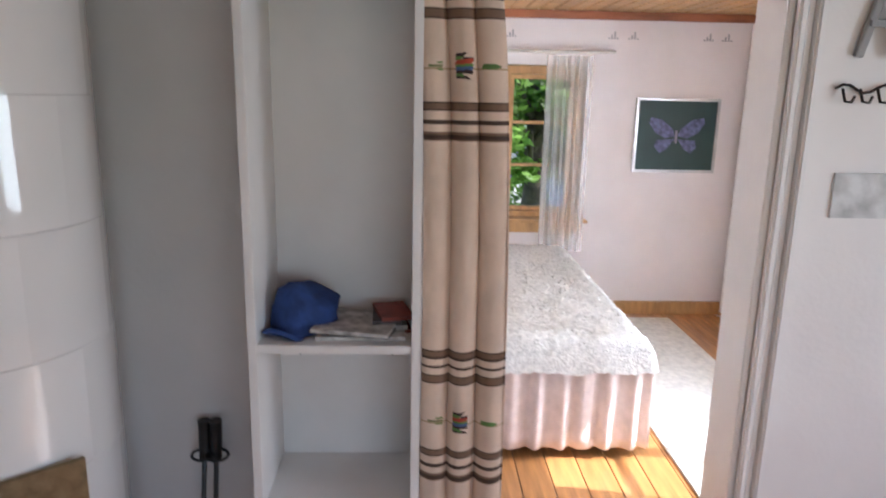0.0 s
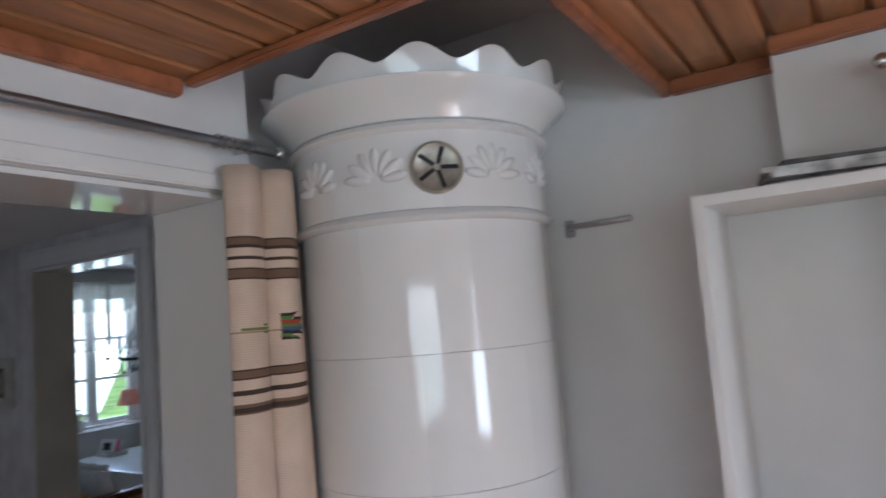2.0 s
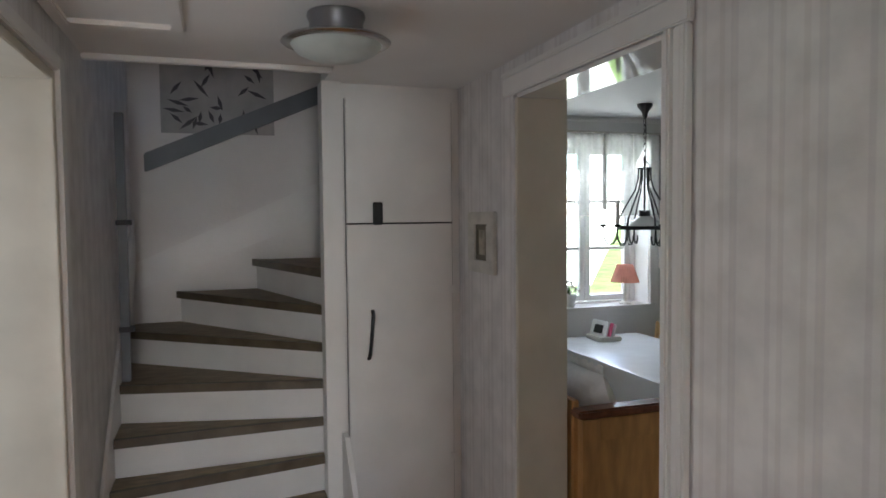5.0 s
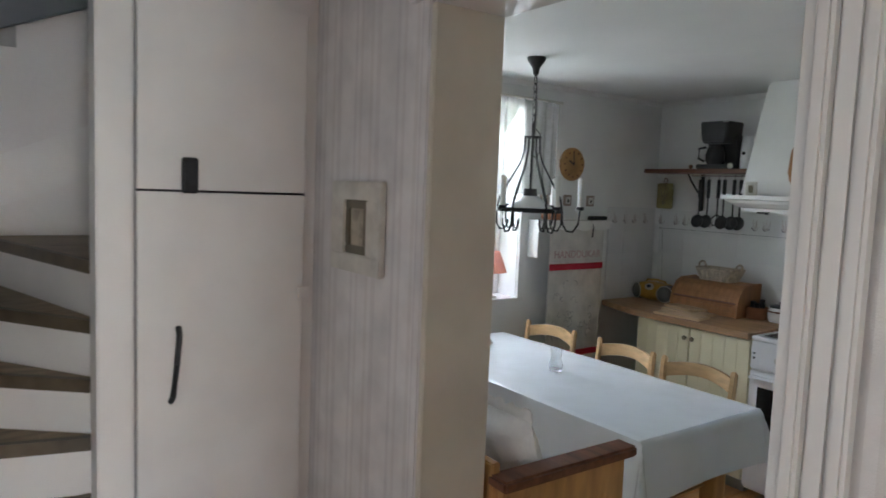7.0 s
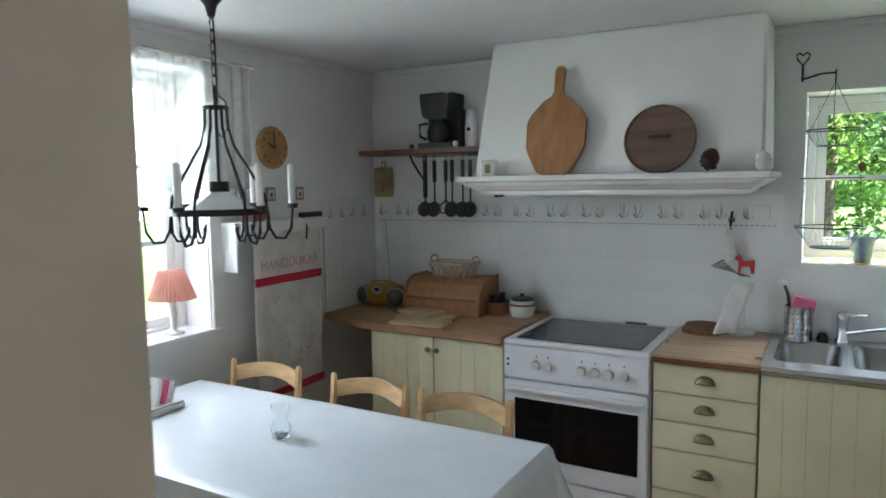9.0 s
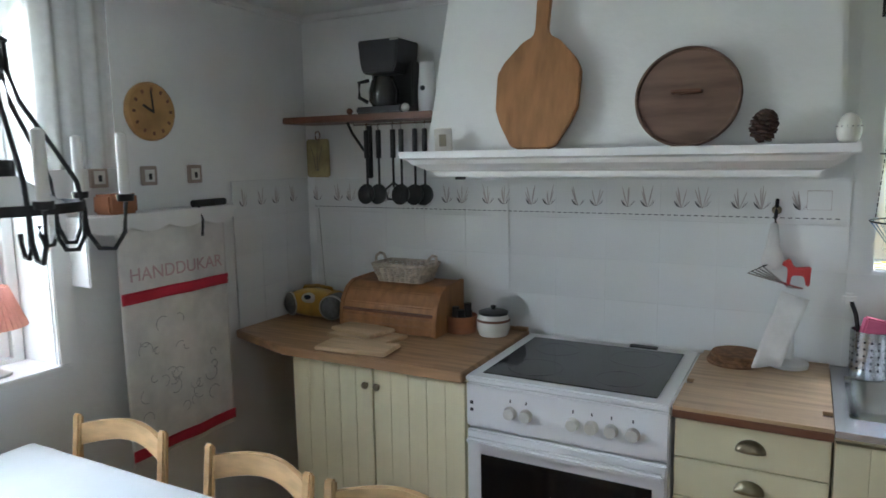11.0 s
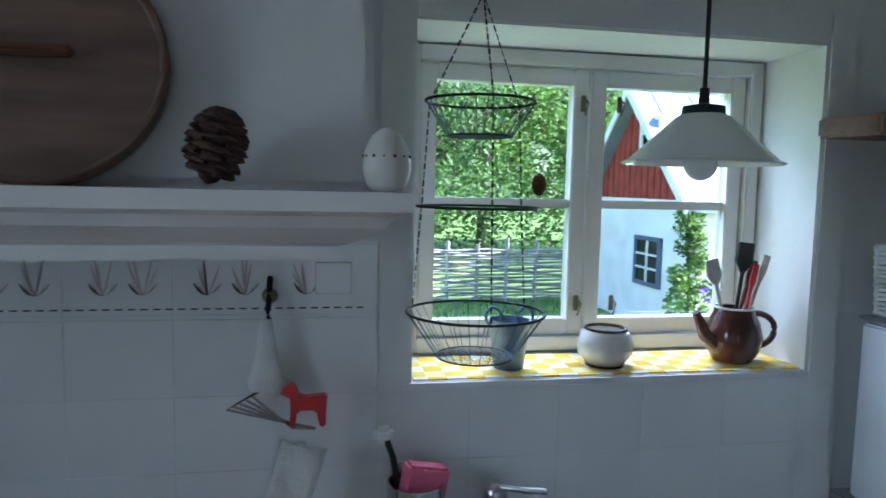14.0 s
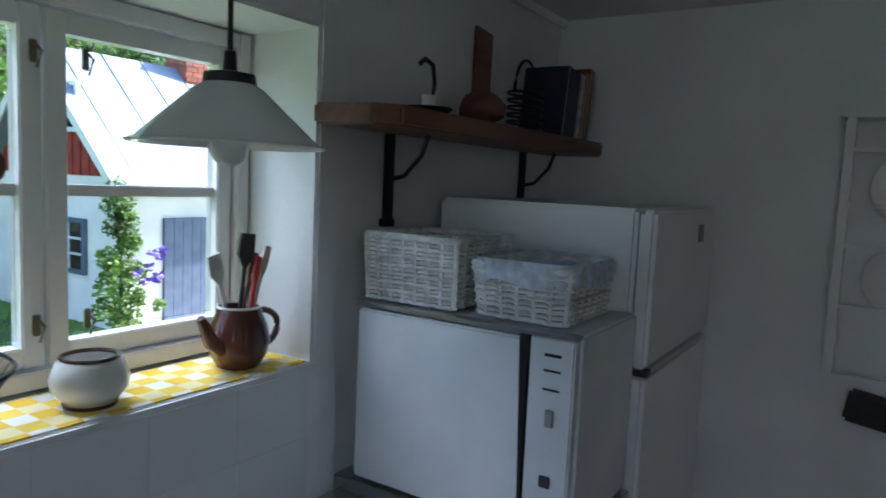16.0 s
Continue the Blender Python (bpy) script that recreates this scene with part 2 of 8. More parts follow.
SHEET = mat("grey_metal_roof", (0.26, 0.31, 0.38), 0.6, 0.0, var=0.08, scale=2)
BRICK = mat("red_chimney_brick", (0.38, 0.12, 0.07), 0.85, var=0.15, scale=6, rand=0.2)
BLUED = mat("blue_grey_plank_door", (0.10, 0.13, 0.19), 0.6, var=0.1, scale=8)
PURPLE = mat("purple_clematis", (0.15, 0.08, 0.40), 0.6, rand=0.2)
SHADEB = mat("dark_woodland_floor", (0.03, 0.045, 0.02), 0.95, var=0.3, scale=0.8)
# Grey of wood without light: the shade is in the colour.
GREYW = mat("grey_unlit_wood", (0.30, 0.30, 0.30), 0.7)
ROADIO = mat("yellow_plastic", (0.46, 0.27, 0.035), 0.35, var=0.1, scale=20)

BR, DK = (0.27, 0.21, 0.17), (0.09, 0.07, 0.06)
ONE, TAN = (1, 1, 1), (0.94, 0.90, 0.86)
CURT = banded("striped_handwoven_curtain", (0.68, 0.53, 0.41), 0.9, 2, [
    (0.0, ONE), (0.115, BR), (0.118, DK), (0.131, BR), (0.140, ONE), (0.160, DK), (0.168, ONE), (0.195, DK), (0.199, BR), (0.213, DK), (0.218, ONE),
    (0.298, (0.55, 0.5, 0.35)), (0.304, ONE),
    (0.425, DK), (0.429, BR), (0.446, DK), (0.450, ONE), (0.470, DK), (0.477, ONE), (0.500, DK), (0.504, BR), (0.520, DK), (0.524, ONE)],
    0.98, offset=-1.365, weave=60)
S1, S2, S3 = (0.91, 0.90, 0.91), (1, 1, 1), (0.93, 0.92, 0.91)
STRIPE = banded("striped_hall_wallpaper", (0.76, 0.74, 0.73), 0.75, 0, [
    (0, S2), (0.16, S1), (0.22, S2), (0.30, S3), (0.34, S1), (0.36, S2), (0.55, S3), (0.62, S2), (0.70, S1), (0.73, S3), (0.76, S1), (0.80, S2)], 0.24)
YEL, HALF = (0.95, 0.72, 0.10), (0.98, 0.87, 0.50)
CHECK = banded("yellow_check_runner", (0.86, 0.84, 0.74), 0.9, 0, [(0, ONE), (0.5, HALF)], 0.085)
ct, cl2 = CHECK.node_tree, CHECK.node_tree.links
cb = ct.nodes["Principled BSDF"]
cck = ct.nodes.new("ShaderNodeTexChecker")
cck.inputs["Scale"].default_value = 1 / 0.0425
cck.inputs["Color1"].default_value, cck.inputs["Color2"].default_value = (1, 1, 1, 1), (*YEL, 1)
ctc = ct.nodes.new("ShaderNodeTexCoord")
cmp_ = ct.nodes.new("ShaderNodeMapping")
cmp_.inputs["Location"].default_value = (0.001, 0.002, 0.01)
cl2.new(ctc.outputs["Object"], cmp_.inputs[0])
cl2.new(cmp_.outputs[0], cck.inputs["Vector"])
cmx_ = ct.nodes.new("ShaderNodeMix")
cmx_.data_type, cmx_.blend_type = "RGBA", "MULTIPLY"
cmx_.inputs[0].default_value = 1
cl2.new(cb.inputs["Base Color"].links[0].from_socket, cmx_.inputs[6])
cl2.new(cck.outputs["Color"], cmx_.inputs[7])
cl2.new(cmx_.outputs[2], cb.inputs["Base Color"])

glass = bpy.data.materials.new("window_glass")
glass.use_nodes = True
g = glass.node_tree.nodes["Principled BSDF"]
g.inputs["Transmission Weight"].default_value, g.inputs["Roughness"].default_value, g.inputs["IOR"].default_value = 1, 0, 1.02
GLASS = glass
clear = mat("clear_drinking_glass", (0.95, 0.97, 0.97), 0.03, trans=1.0, var=0)
sheer = mat("sheer_white_curtain", (0.85, 0.86, 0.84), 0.9, var=0.04, scale=30, alpha=0.34)


def translucent(m, share):
    """Lets light pass diffusely through leaves and thin cloth."""
    nt, L = m.node_tree, m.node_tree.links
    b = nt.nodes["Principled BSDF"]
    t = nt.nodes.new("ShaderNodeBsdfTranslucent")
    L.new(b.inputs["Base Color"].links[0].from_socket, t.inputs[0])
    x = nt.nodes.new("ShaderNodeMixShader")
    x.inputs[0].default_value = share
    out = nt.nodes["Material Output"]
    L.new(b.outputs[0], x.inputs[1])
    L.new(t.outputs[0], x.inputs[2])
    L.new(x.outputs[0], out.inputs[0])


for m_ in (LEAF, LEAF2):
    translucent(m_, 0.5)
translucent(ROSE, 0.4)
MIRROR = mat("mirror_glass", (0.55, 0.53, 0.52), 0.03, 1.0, var=0.02)
DARKPIC = mat("framed_print_under_glass", (0.16, 0.13, 0.12), 0.08, var=0.35, scale=5, coat=0.5)


# ---------------------------------------------------------------- mesh helpers
def B():
    return bmesh.new()


def bx(bm, x0, x1, y0, y1, z0, z1, m=None):
    v = [bm.verts.new((x, y, z)) for z in (z0, z1) for x, y in ((x0, y0), (x1, y0), (x1, y1), (x0, y1))]
    if m is not None:
        for q in v:
            q.co = m @ q.co
    for f in ((3, 2, 1, 0), (4, 5, 6, 7), (0, 1, 5, 4), (1, 2, 6, 5), (2, 3, 7, 6), (3, 0, 4, 7)):
        bm.faces.new([v[i] for i in f])
    return bm


def prism(bm, pts, a, b, axis=2):
    """Extrude a plan outline between a and b along an axis."""
    def at(p, h):
        return {2: (p[0], p[1], h), 1: (p[0], h, p[1]), 0: (h, p[0], p[1])}[axis]
    lo = [bm.verts.new(at(p, a)) for p in pts]
    hi = [bm.verts.new(at(p, b)) for p in pts]
    n = len(pts)
    bm.faces.new(lo[::-1])
    bm.faces.new(hi)
    for i in range(n):
        bm.faces.new((lo[i], lo[(i + 1) % n], hi[(i + 1) % n], hi[i]))
    bmesh.ops.recalc_face_normals(bm, faces=bm.faces)
    return bm


def tube(bm, pts, r, n=8, closed=False, r1=None):
    pts = [Vector(p) for p in pts]
    rings, k = [], len(pts)
    for i, p in enumerate(pts):
        a = pts[(i - 1) % k] if (closed or i) else p
        c = pts[(i + 1) % k] if (closed or i < k - 1) else p
        d = (c - a).normalized()
        u = d.orthogonal().normalized() if abs(d.z) > 0.98 else d.cross(Vector((0, 0, 1))).normalized()
        w = d.cross(u)
        rr = r if r1 is None else r + (r1 - r) * i / (k - 1)
        rings.append([bm.verts.new(p + (u * math.cos(t) + w * math.sin(t)) * rr) for t in [2 * math.pi * j / n for j in range(n)]])
    for i in range(k if closed else k - 1):
        a, c = rings[i], rings[(i + 1) % k]
        for j in range(n):
            bm.faces.new((a[j], a[(j + 1) % n], c[(j + 1) % n], c[j]))
    if not closed:
        bm.faces.new(rings[0][::-1])
        bm.faces.new(rings[-1])
    return bm


def lathe(bm, prof, c=(0, 0, 0), n=32, sx=1, sy=1, m=None):
    rings = []
    for r, z in prof:
        rings.append([bm.verts.new((c[0] + sx * r * math.cos(2 * math.pi * j / n), c[1] + sy * r * math.sin(2 * math.pi * j / n), c[2] + z)) for j in range(n)] if r > 1e-6 else [bm.verts.new((c[0], c[1], c[2] + z))])
    if m is not None:
        for ring in rings:
            for q in ring:
                q.co = m @ q.co
    for a, b2 in zip(rings, rings[1:]):
        for j in range(n):
            k = (j + 1) % n
            if len(a) == 1 and len(b2) > 1:
                bm.faces.new((a[0], b2[k], b2[j]))
            elif len(b2) == 1 and len(a) > 1:
                bm.faces.new((a[j], a[k], b2[0]))
            elif len(a) > 1:
                bm.faces.new((a[j], a[k], b2[k], b2[j]))
    return bm


def ball(bm, c, r, n=12, sz=1.0, m=None):
    k = max(4, n // 2)
    return lathe(bm, [(r * math.sin(math.pi * i / k), -r * sz * math.cos(math.pi * i / k)) for i in range(k + 1)], c, n, m=m)


def part(name, bm, material, parent=None, label="", bevel=0.0, smooth=0, seg=2):
    if bevel:
        bmesh.ops.bevel(bm, geom=bm.edges[:], offset=bevel, segments=seg, affect="EDGES", clamp_overlap=True)
    me = bpy.data.meshes.new(name)
    bm.to_mesh(me)
    bm.free()
    if smooth:
        me.polygons.foreach_set("use_smooth", [True] * len(me.polygons))
        me.set_sharp_from_angle(angle=radians(smooth))
    me.materials.append(material)
    ob = new(name, me)
    if parent is not None:
        ob.parent = parent
        ob.matrix_parent_inverse = parent.matrix_basis.inverted() if parent.parent is None else Matrix()
    if label:
        tagged(ob, label)
    return ob


def thing(name, label, category, at=(0, 0, 0), group=""):
    e = new(name)
    e.matrix_basis = Matrix.Translation(at)
    e.empty_display_size = 0.05
    return tagged(e, label, category, group)


def single(name, bm, material, label, category, bevel=0.0, smooth=0, group=""):
    return tagged(part(name, bm, material, None, "", bevel, smooth), label, category, group)


def structure(name, bm, material, label, category, bevel=0.0, smooth=0):
    return tagged(part(name, bm, material, None, "", bevel, smooth), label, category, kind="structure")


def boxes(*rows):
    bm = B()
    for r in rows:
        bx(bm, *r)
    return bm


def piece(name, me, material, parent, at, rot=0.0):
    ob = new(name, me)
    ob.parent = parent
    inv = parent.matrix_basis.inverted() if parent.parent is None else Matrix()
    ob.matrix_parent_inverse = inv
    ob.matrix_basis = pose(*at, 0, 0, rot)
    return ob


def mesh_of(name, bm, material, smooth=0):
    me = bpy.data.meshes.new(name)
    bm.to_mesh(me)
    bm.free()
    if smooth:
        me.polygons.foreach_set("use_smooth", [True] * len(me.polygons))
        me.set_sharp_from_angle(angle=radians(smooth))
    me.materials.append(material)
    return me


def tile_mesh(name, w, h, d, material, b=0.003):
    """A flat piece in the x-z plane, proud towards -y, with chamfered edges."""
    bm = B()
    o = [(-w / 2, -h / 2), (w / 2, -h / 2), (w / 2, h / 2), (-w / 2, h / 2)]
    i = [(x - math.copysign(b, x), z - math.copysign(b, z)) for x, z in o]
    back = [bm.verts.new((x, 0, z)) for x, z in o]
    mid = [bm.verts.new((x, -d + b * 0.6, z)) for x, z in o]
    top = [bm.verts.new((x, -d, z)) for x, z in i]
    bm.faces.new(top)
    for a, c in ((back, mid), (mid, top)):
        for k in range(4):
            bm.faces.new((a[k], a[(k + 1) % 4], c[(k + 1) % 4], c[k]))
    return mesh_of(name, bm, material)


# ---------------------------------------------------------------- structure
TOP = 2.75
LC, HC, KC, BC = 2.245, 2.22, 2.275, 2.17     # ceiling heights: living room, hall, kitchen, bedroom

# floors
structure("floor_living", boxes((-1.7, 2.5, -2.5, 2.07, -0.1, -0.022)), PINEFLOOR, "pine subfloor of the living room", "floor")
structure("floor_hall", boxes((-5.75, -1.7, 0.2, 2.23, -0.1, -0.022)), PINEFLOOR, "pine subfloor of the hall", "floor")
structure("floor_kitchen", boxes((-5.75, -1.0, 2.23, 5.12, -0.1, -0.022)), PINEFLOOR, "pine subfloor of the kitchen", "floor")
structure("floor_bedroom", boxes((-0.4, 2.3, 2.07, 4.9, -0.1, -0.022)), PINEFLOOR, "pine subfloor of the bedroom", "floor")

# living room walls
structure("wall_north_living", boxes(
    (-0.27, 0.06, 1.91, 2.07, 0, TOP), (0.06, 1.012, 1.91, 2.07, 2.0, TOP), (1.012, 2.5, 1.91, 2.07, 0, TOP),
    (-1.7, -0.27, 2.05, 2.15, 0, TOP)), PLASTER, "off-white plastered wall with a doorway to the bedroom", "wall")
structure("wall_west_living", boxes(
    (-1.7, -1.42, -2.5, 0.38, 0, TOP), (-1.7, -1.42, 0.38, 1.26, 2.0, TOP), (-1.7, -1.42, 1.26, 1.34, 0, TOP), (-1.7, -1.52, 1.34, 2.03, 0, TOP)),
    PLASTER, "off-white plastered wall with a wide opening to the hall", "wall")
structure("wall_east_living", boxes(
    (2.5, 2.7, -2.5, 0.12, 0, TOP), (2.5, 2.7, 0.88, 2.07, 0, TOP), (2.5, 2.7, 0.12, 0.88, 0, 0.78), (2.5, 2.7, 0.12, 0.88, 1.93, TOP)),
    PLASTER, "off-white plastered wall with a window", "wall")
# The wide opening is added out of view to let the fill lamp in.
structure("wall_south_living", boxes((-1.7, 0.1, -2.7, -2.5, 0, TOP), (2.4, 2.7, -2.7, -2.5, 0, TOP), (0.1, 2.4, -2.7, -2.5, 0, 0.76), (0.1, 2.4, -2.7, -2.5, 1.94, TOP)), PLASTER, "off-white plastered wall with an added unseen opening for the fill light", "wall")
structure("lintel_soffit", boxes((-1.70, -1.425, 0.385, 1.255, 1.985, 1.998)), SOFFIT, "white lacquered board under the opening's lintel", "trim")
structure("lintel_casing", boxes((-1.418, -1.39, 0.3, 1.262, 2.0, 2.035), (-1.418, -1.40, 0.3, 1.262, 2.035, 2.085)), GLOSSW, "white moulded casing over the opening", "trim", 0.004)

# bedroom door casing
bm = boxes((1.014, 1.036, 1.878, 1.908, 0, 2.0), (1.036, 1.062, 1.890, 1.908, 0, 2.0), (1.062, 1.084, 1.868, 1.908, 0, 2.0))
structure("door_casing_bedroom", bm, GLOSSW, "white moulded door casing", "trim", 0.006)
structure("door_jamb_bedroom", boxes((0.992, 1.011, 1.905, 2.09, 0, 1.98)), SATIN, "white painted door jamb", "trim", 0.003)
structure("door_head_bedroom", boxes((0.02, 1.05, 1.872, 1.908, 2.002, 2.03), (0.02, 1.05, 1.885, 1.908, 2.03, 2.055), (0.02, 1.05, 1.865, 1.908, 2.055, 2.085)), GLOSSW, "white moulded door head", "trim", 0.005)

# ceilings
def boarded(name, material, x0, x1, y0, y1, z, w, along, label):
    bm = B()
    a0, a1 = (x0, x1) if along == "y" else (y0, y1)
    n = int((a1 - a0) / w)
    for i in range(n + 1):
        p, q = a0 + i * w + 0.004, min(a0 + (i + 1) * w - 0.004, a1)
        if q <= p:
            continue
        c = 0.008
        if along == "y":
            prism(bm, [(p, z + 0.02), (p, z + c), (p + c, z), (q - c, z), (q, z + c), (q, z + 0.02)], y0, y1, axis=1)
        else:
            prism(bm, [(p, z + 0.02), (p, z + c), (p + c, z), (q - c, z), (q, z + c), (q, z + 0.02)], x0, x1, axis=0)
    bx(bm, x0, x1, y0, y1, z + 0.014, z + 0.05)
    return structure(name, bm, material, label, "ceiling")


boarded("ceiling_living", REDWOOD, -0.56, 2.5, 1.15, 1.91, LC, 0.098, "y", "varnished reddish pine board ceiling")
boarded("ceiling_living_south", REDWOOD, -1.42, 2.5, -2.5, 1.15, LC, 0.098, "y", "varnished reddish pine board ceiling")
boarded("ceiling_alcove_side", REDWOOD, -0.56, -0.27, 1.91, 2.05, LC, 0.098, "y", "varnished reddish pine board ceiling")
structure("ceiling_stove_recess", boxes((-1.55, -0.5, 1.1, 2.1, 2.56, 2.62), (-0.555, -0.535, 1.15, 2.05, LC + 0.05, 2.56), (-1.42, -0.555, 1.13, 1.15, LC + 0.05, 2.56)), PLASTER, "white plastered recess over the stove", "ceiling")
bm = boxes((-0.56, -0.53, 1.16, 2.05, LC - 0.038, LC - 0.001), (-0.27, 2.5, 1.872, 1.91, LC - 0.04, LC - 0.001), (-0.53, -0.27, 2.012, 2.05, LC - 0.04, LC - 0.001),
           (-1.42, -1.385, -2.5, 1.13, LC - 0.042, LC - 0.001), (-1.385, -0.53, 1.13, 1.16, LC - 0.02, LC - 0.001))
structure("ceiling_trim_living", bm, TRIMRED, "dark reddish wooden ceiling trim", "trim", 0.005)
structure("ceiling_hall", boxes((-4.24, -1.7, 0.2, 2.03, HC, HC + 0.1), (-4.6, -4.24, 1.38, 2.03, HC, HC + 0.1)), CEILW, "white painted hall ceiling", "ceiling")
structure("ceiling_edge_trim", boxes((-4.265, -4.23, 0.452, 1.37, HC - 0.022, HC - 0.001)), SATIN, "white moulding along the stairwell edge", "trim", 0.004)
structure("ceiling_kitchen", boxes((-5.75, -1.0, 2.23, 5.12, KC, KC + 0.1)), CEILW, "white painted kitchen ceiling", "ceiling")
structure("cornice_kitchen", boxes((-5.56, -5.525, 2.23, 5.12, KC - 0.03, KC - 0.001), (-5.525, -1.0, 5.085, 5.115, KC - 0.03, KC - 0.001)), SATIN, "narrow white ceiling moulding", "trim", 0.006)
boarded("ceiling_bedroom", BEDCEIL, -0.4, 2.3, 2.07, 4.9, BC, 0.10, "y", "honey-coloured pine board ceiling")
structure("ceiling_trim_bedroom", boxes((-0.4, 2.3, 4.83, 4.868, BC - 0.055, BC - 0.001)), TRIMRED, "reddish wooden ceiling trim", "trim", 0.004)
structure("roof_over_stairs", boxes((-5.95, -4.24, 0.2, 2.23, 3.2, 3.3), (-4.24, -4.2, 0.2, 2.23, HC + 0.1, 3.2), (-2.0, 3.0, -2.7, 5.2, TOP, TOP + 0.1), (-6.0, -0.9, 2.1, 5.4, TOP, TOP + 0.1)), PLASTER, "plain white stairwell ceiling", "ceiling")

# hall walls
structure("wall_north_hall", boxes((-4.6, -3.86, 2.03, 2.22, 0, TOP), (-3.86, -2.92, 2.03, 2.22, 2.075, TOP), (-2.92, -1.7, 2.03, 2.22, 0, TOP)), STRIPE, "hall wall with pale striped wallpaper", "wall")
structure("wall_south_hall", boxes((-5.75, -3.74, 0.25, 0.45, 0, 3.2), (-3.74, -2.78, 0.25, 0.45, 2.05, 3.2), (-2.78, -1.7, 0.25, 0.45, 0, 3.2)), STRIPE, "hall wall with pale striped wallpaper", "wall")
structure("wall_stair_west", boxes((-5.9, -5.65, 0.25, 2.23, 0, 3.2)), PLASTER, "grey-white painted stair wall", "wall")
structure("wall_stair_north", boxes((-5.65, -4.6, 2.03, 2.22, 0, 3.2)), PLASTER, "white painted stair wall", "wall")
structure("door_jamb_kitchen", boxes((-3.86, -3.84, 2.015, 2.232, 0, 2.062)), CREAMJ, "cream painted door jamb", "trim", 0.003)
structure("door_soffit_kitchen", boxes((-3.838, -2.945, 2.02, 2.228, 2.06, 2.073)), SOFFIT, "white lacquered board in the door head", "trim")
bm = boxes((-3.96, -2.83, 2.006, 2.029, 2.078, 2.15), (-3.96, -2.83, 1.998, 2.029, 2.15, 2.17))
structure("door_head_kitchen", bm, SATIN, "white moulded casing over the kitchen door", "trim", 0.005)
structure("door_casing_kitchen", boxes((-2.92, -2.895, 1.995, 2.028, 0, 2.077), (-2.895, -2.86, 2.008, 2.028, 0, 2.077), (-2.86, -2.835, 2.0, 2.028, 0, 2.077)), GLOSSW, "white moulded kitchen door casing", "trim", 0.006)
structure("door_jamb_kitchen_east", boxes((-2.942, -2.922, 2.01, 2.232, 0, 2.062)), SATIN, "white painted door jamb", "trim", 0.003)
structure("door_casing_kitchen_west", boxes((-3.90, -3.862, 2.012, 2.028, 0, 2.077)), STRIPE, "pale casing of the kitchen door", "trim", 0.004)

# kitchen walls
NWX0, NWX1, NWZ0, NWZ1 = -3.225, -2.285, 1.237, 1.985
structure("wall_north_kitchen", boxes(
    (-5.75, NWX0, 5.12, 5.42, -0.4, TOP), (NWX1, -0.8, 5.12, 5.42, -0.4, TOP), (NWX0, NWX1, 5.12, 5.42, -0.4, NWZ0 - 0.004), (NWX0, NWX1, 5.12, 5.42, NWZ1, TOP)),
    KPLASTER, "white plastered kitchen wall with a deep window", "wall")
structure("wall_west_kitchen", boxes(
    (-5.85, -5.55, 2.22, 3.0, -0.4, TOP), (-5.85, -5.55, 3.82, 5.12, -0.4, TOP), (-5.85, -5.55, 3.0, 3.82, -0.4, 0.945), (-5.85, -5.55, 3.0, 3.82, 2.12, TOP)),
    KPLASTER, "white plastered kitchen wall with a window", "wall")
structure("wall_east_kitchen", boxes((-1.0, -0.8, 2.22, 5.12, 0, TOP)), KPLASTER, "white plastered kitchen wall", "wall")
structure("wall_south_kitchen_lining", boxes((-5.55, -3.862, 2.222, 2.24, 0, KC), (-2.92, -1.0, 2.222, 2.24, 0, KC), (-3.862, -2.92, 2.222, 2.24, 2.075, KC)), KPLASTER, "white plastered kitchen wall with the door", "wall")
structure("window_casing_kitchen", boxes(
    (NWX0 - 0.075, NWX0 - 0.002, 5.11, 5.1185, 1.2, 2.06), (NWX1 + 0.002, NWX1 + 0.075, 5.11, 5.1185, 1.2, 2.06), (NWX0 - 0.002, NWX1 + 0.002, 5.11, 5.1185, NWZ1 + 0.002, 2.06)), KPLASTER, "flat white window casing", "trim", 0.004)

# bedroom walls
structure("wall_north_bedroom", boxes(
    (-0.4, 0.57, 4.87, 5.1, -0.4, TOP), (1.17, 2.3, 4.87, 5.1, -0.4, TOP), (0.57, 1.17, 4.87, 5.1, -0.4, 0.7), (0.57, 1.17, 4.87, 5.1, 1.81, TOP)),
    PINKWALL, "pinkish white papered bedroom wall with a window", "wall")
structure("wall_east_bedroom", boxes(
    (2.3, 2.5, 2.07, 2.1, -0.4, TOP), (2.3, 2.5, 3.02, 5.1, -0.4, TOP), (2.3, 2.5, 2.1, 3.02, -0.4, 0.6), (2.3, 2.5, 2.1, 3.02, 1.68, TOP)),
    PINKWALL, "pinkish white papered bedroom wall", "wall")
structure("wall_west_bedroom", boxes((-0.6, -0.4, 2.15, 5.1, -0.4, TOP)), PINKWALL, "pinkish white papered bedroom wall", "wall")
structure("wall_south_bedroom", boxes((-0.4, 0.058, 2.072, 2.085, 0, BC), (1.012, 2.3, 2.072, 2.085, 0, BC), (0.058, 1.012, 2.072, 2.085, 2.0, BC)), PINKWALL, "pinkish white papered bedroom wall", "wall")
structure("baseboard_bedroom", boxes((-0.4, 2.3, 4.845, 4.868, 0, 0.10), (2.277, 2.298, 2.09, 4.845, 0, 0.10)), PINE, "varnished pine baseboard", "baseboard", 0.004)


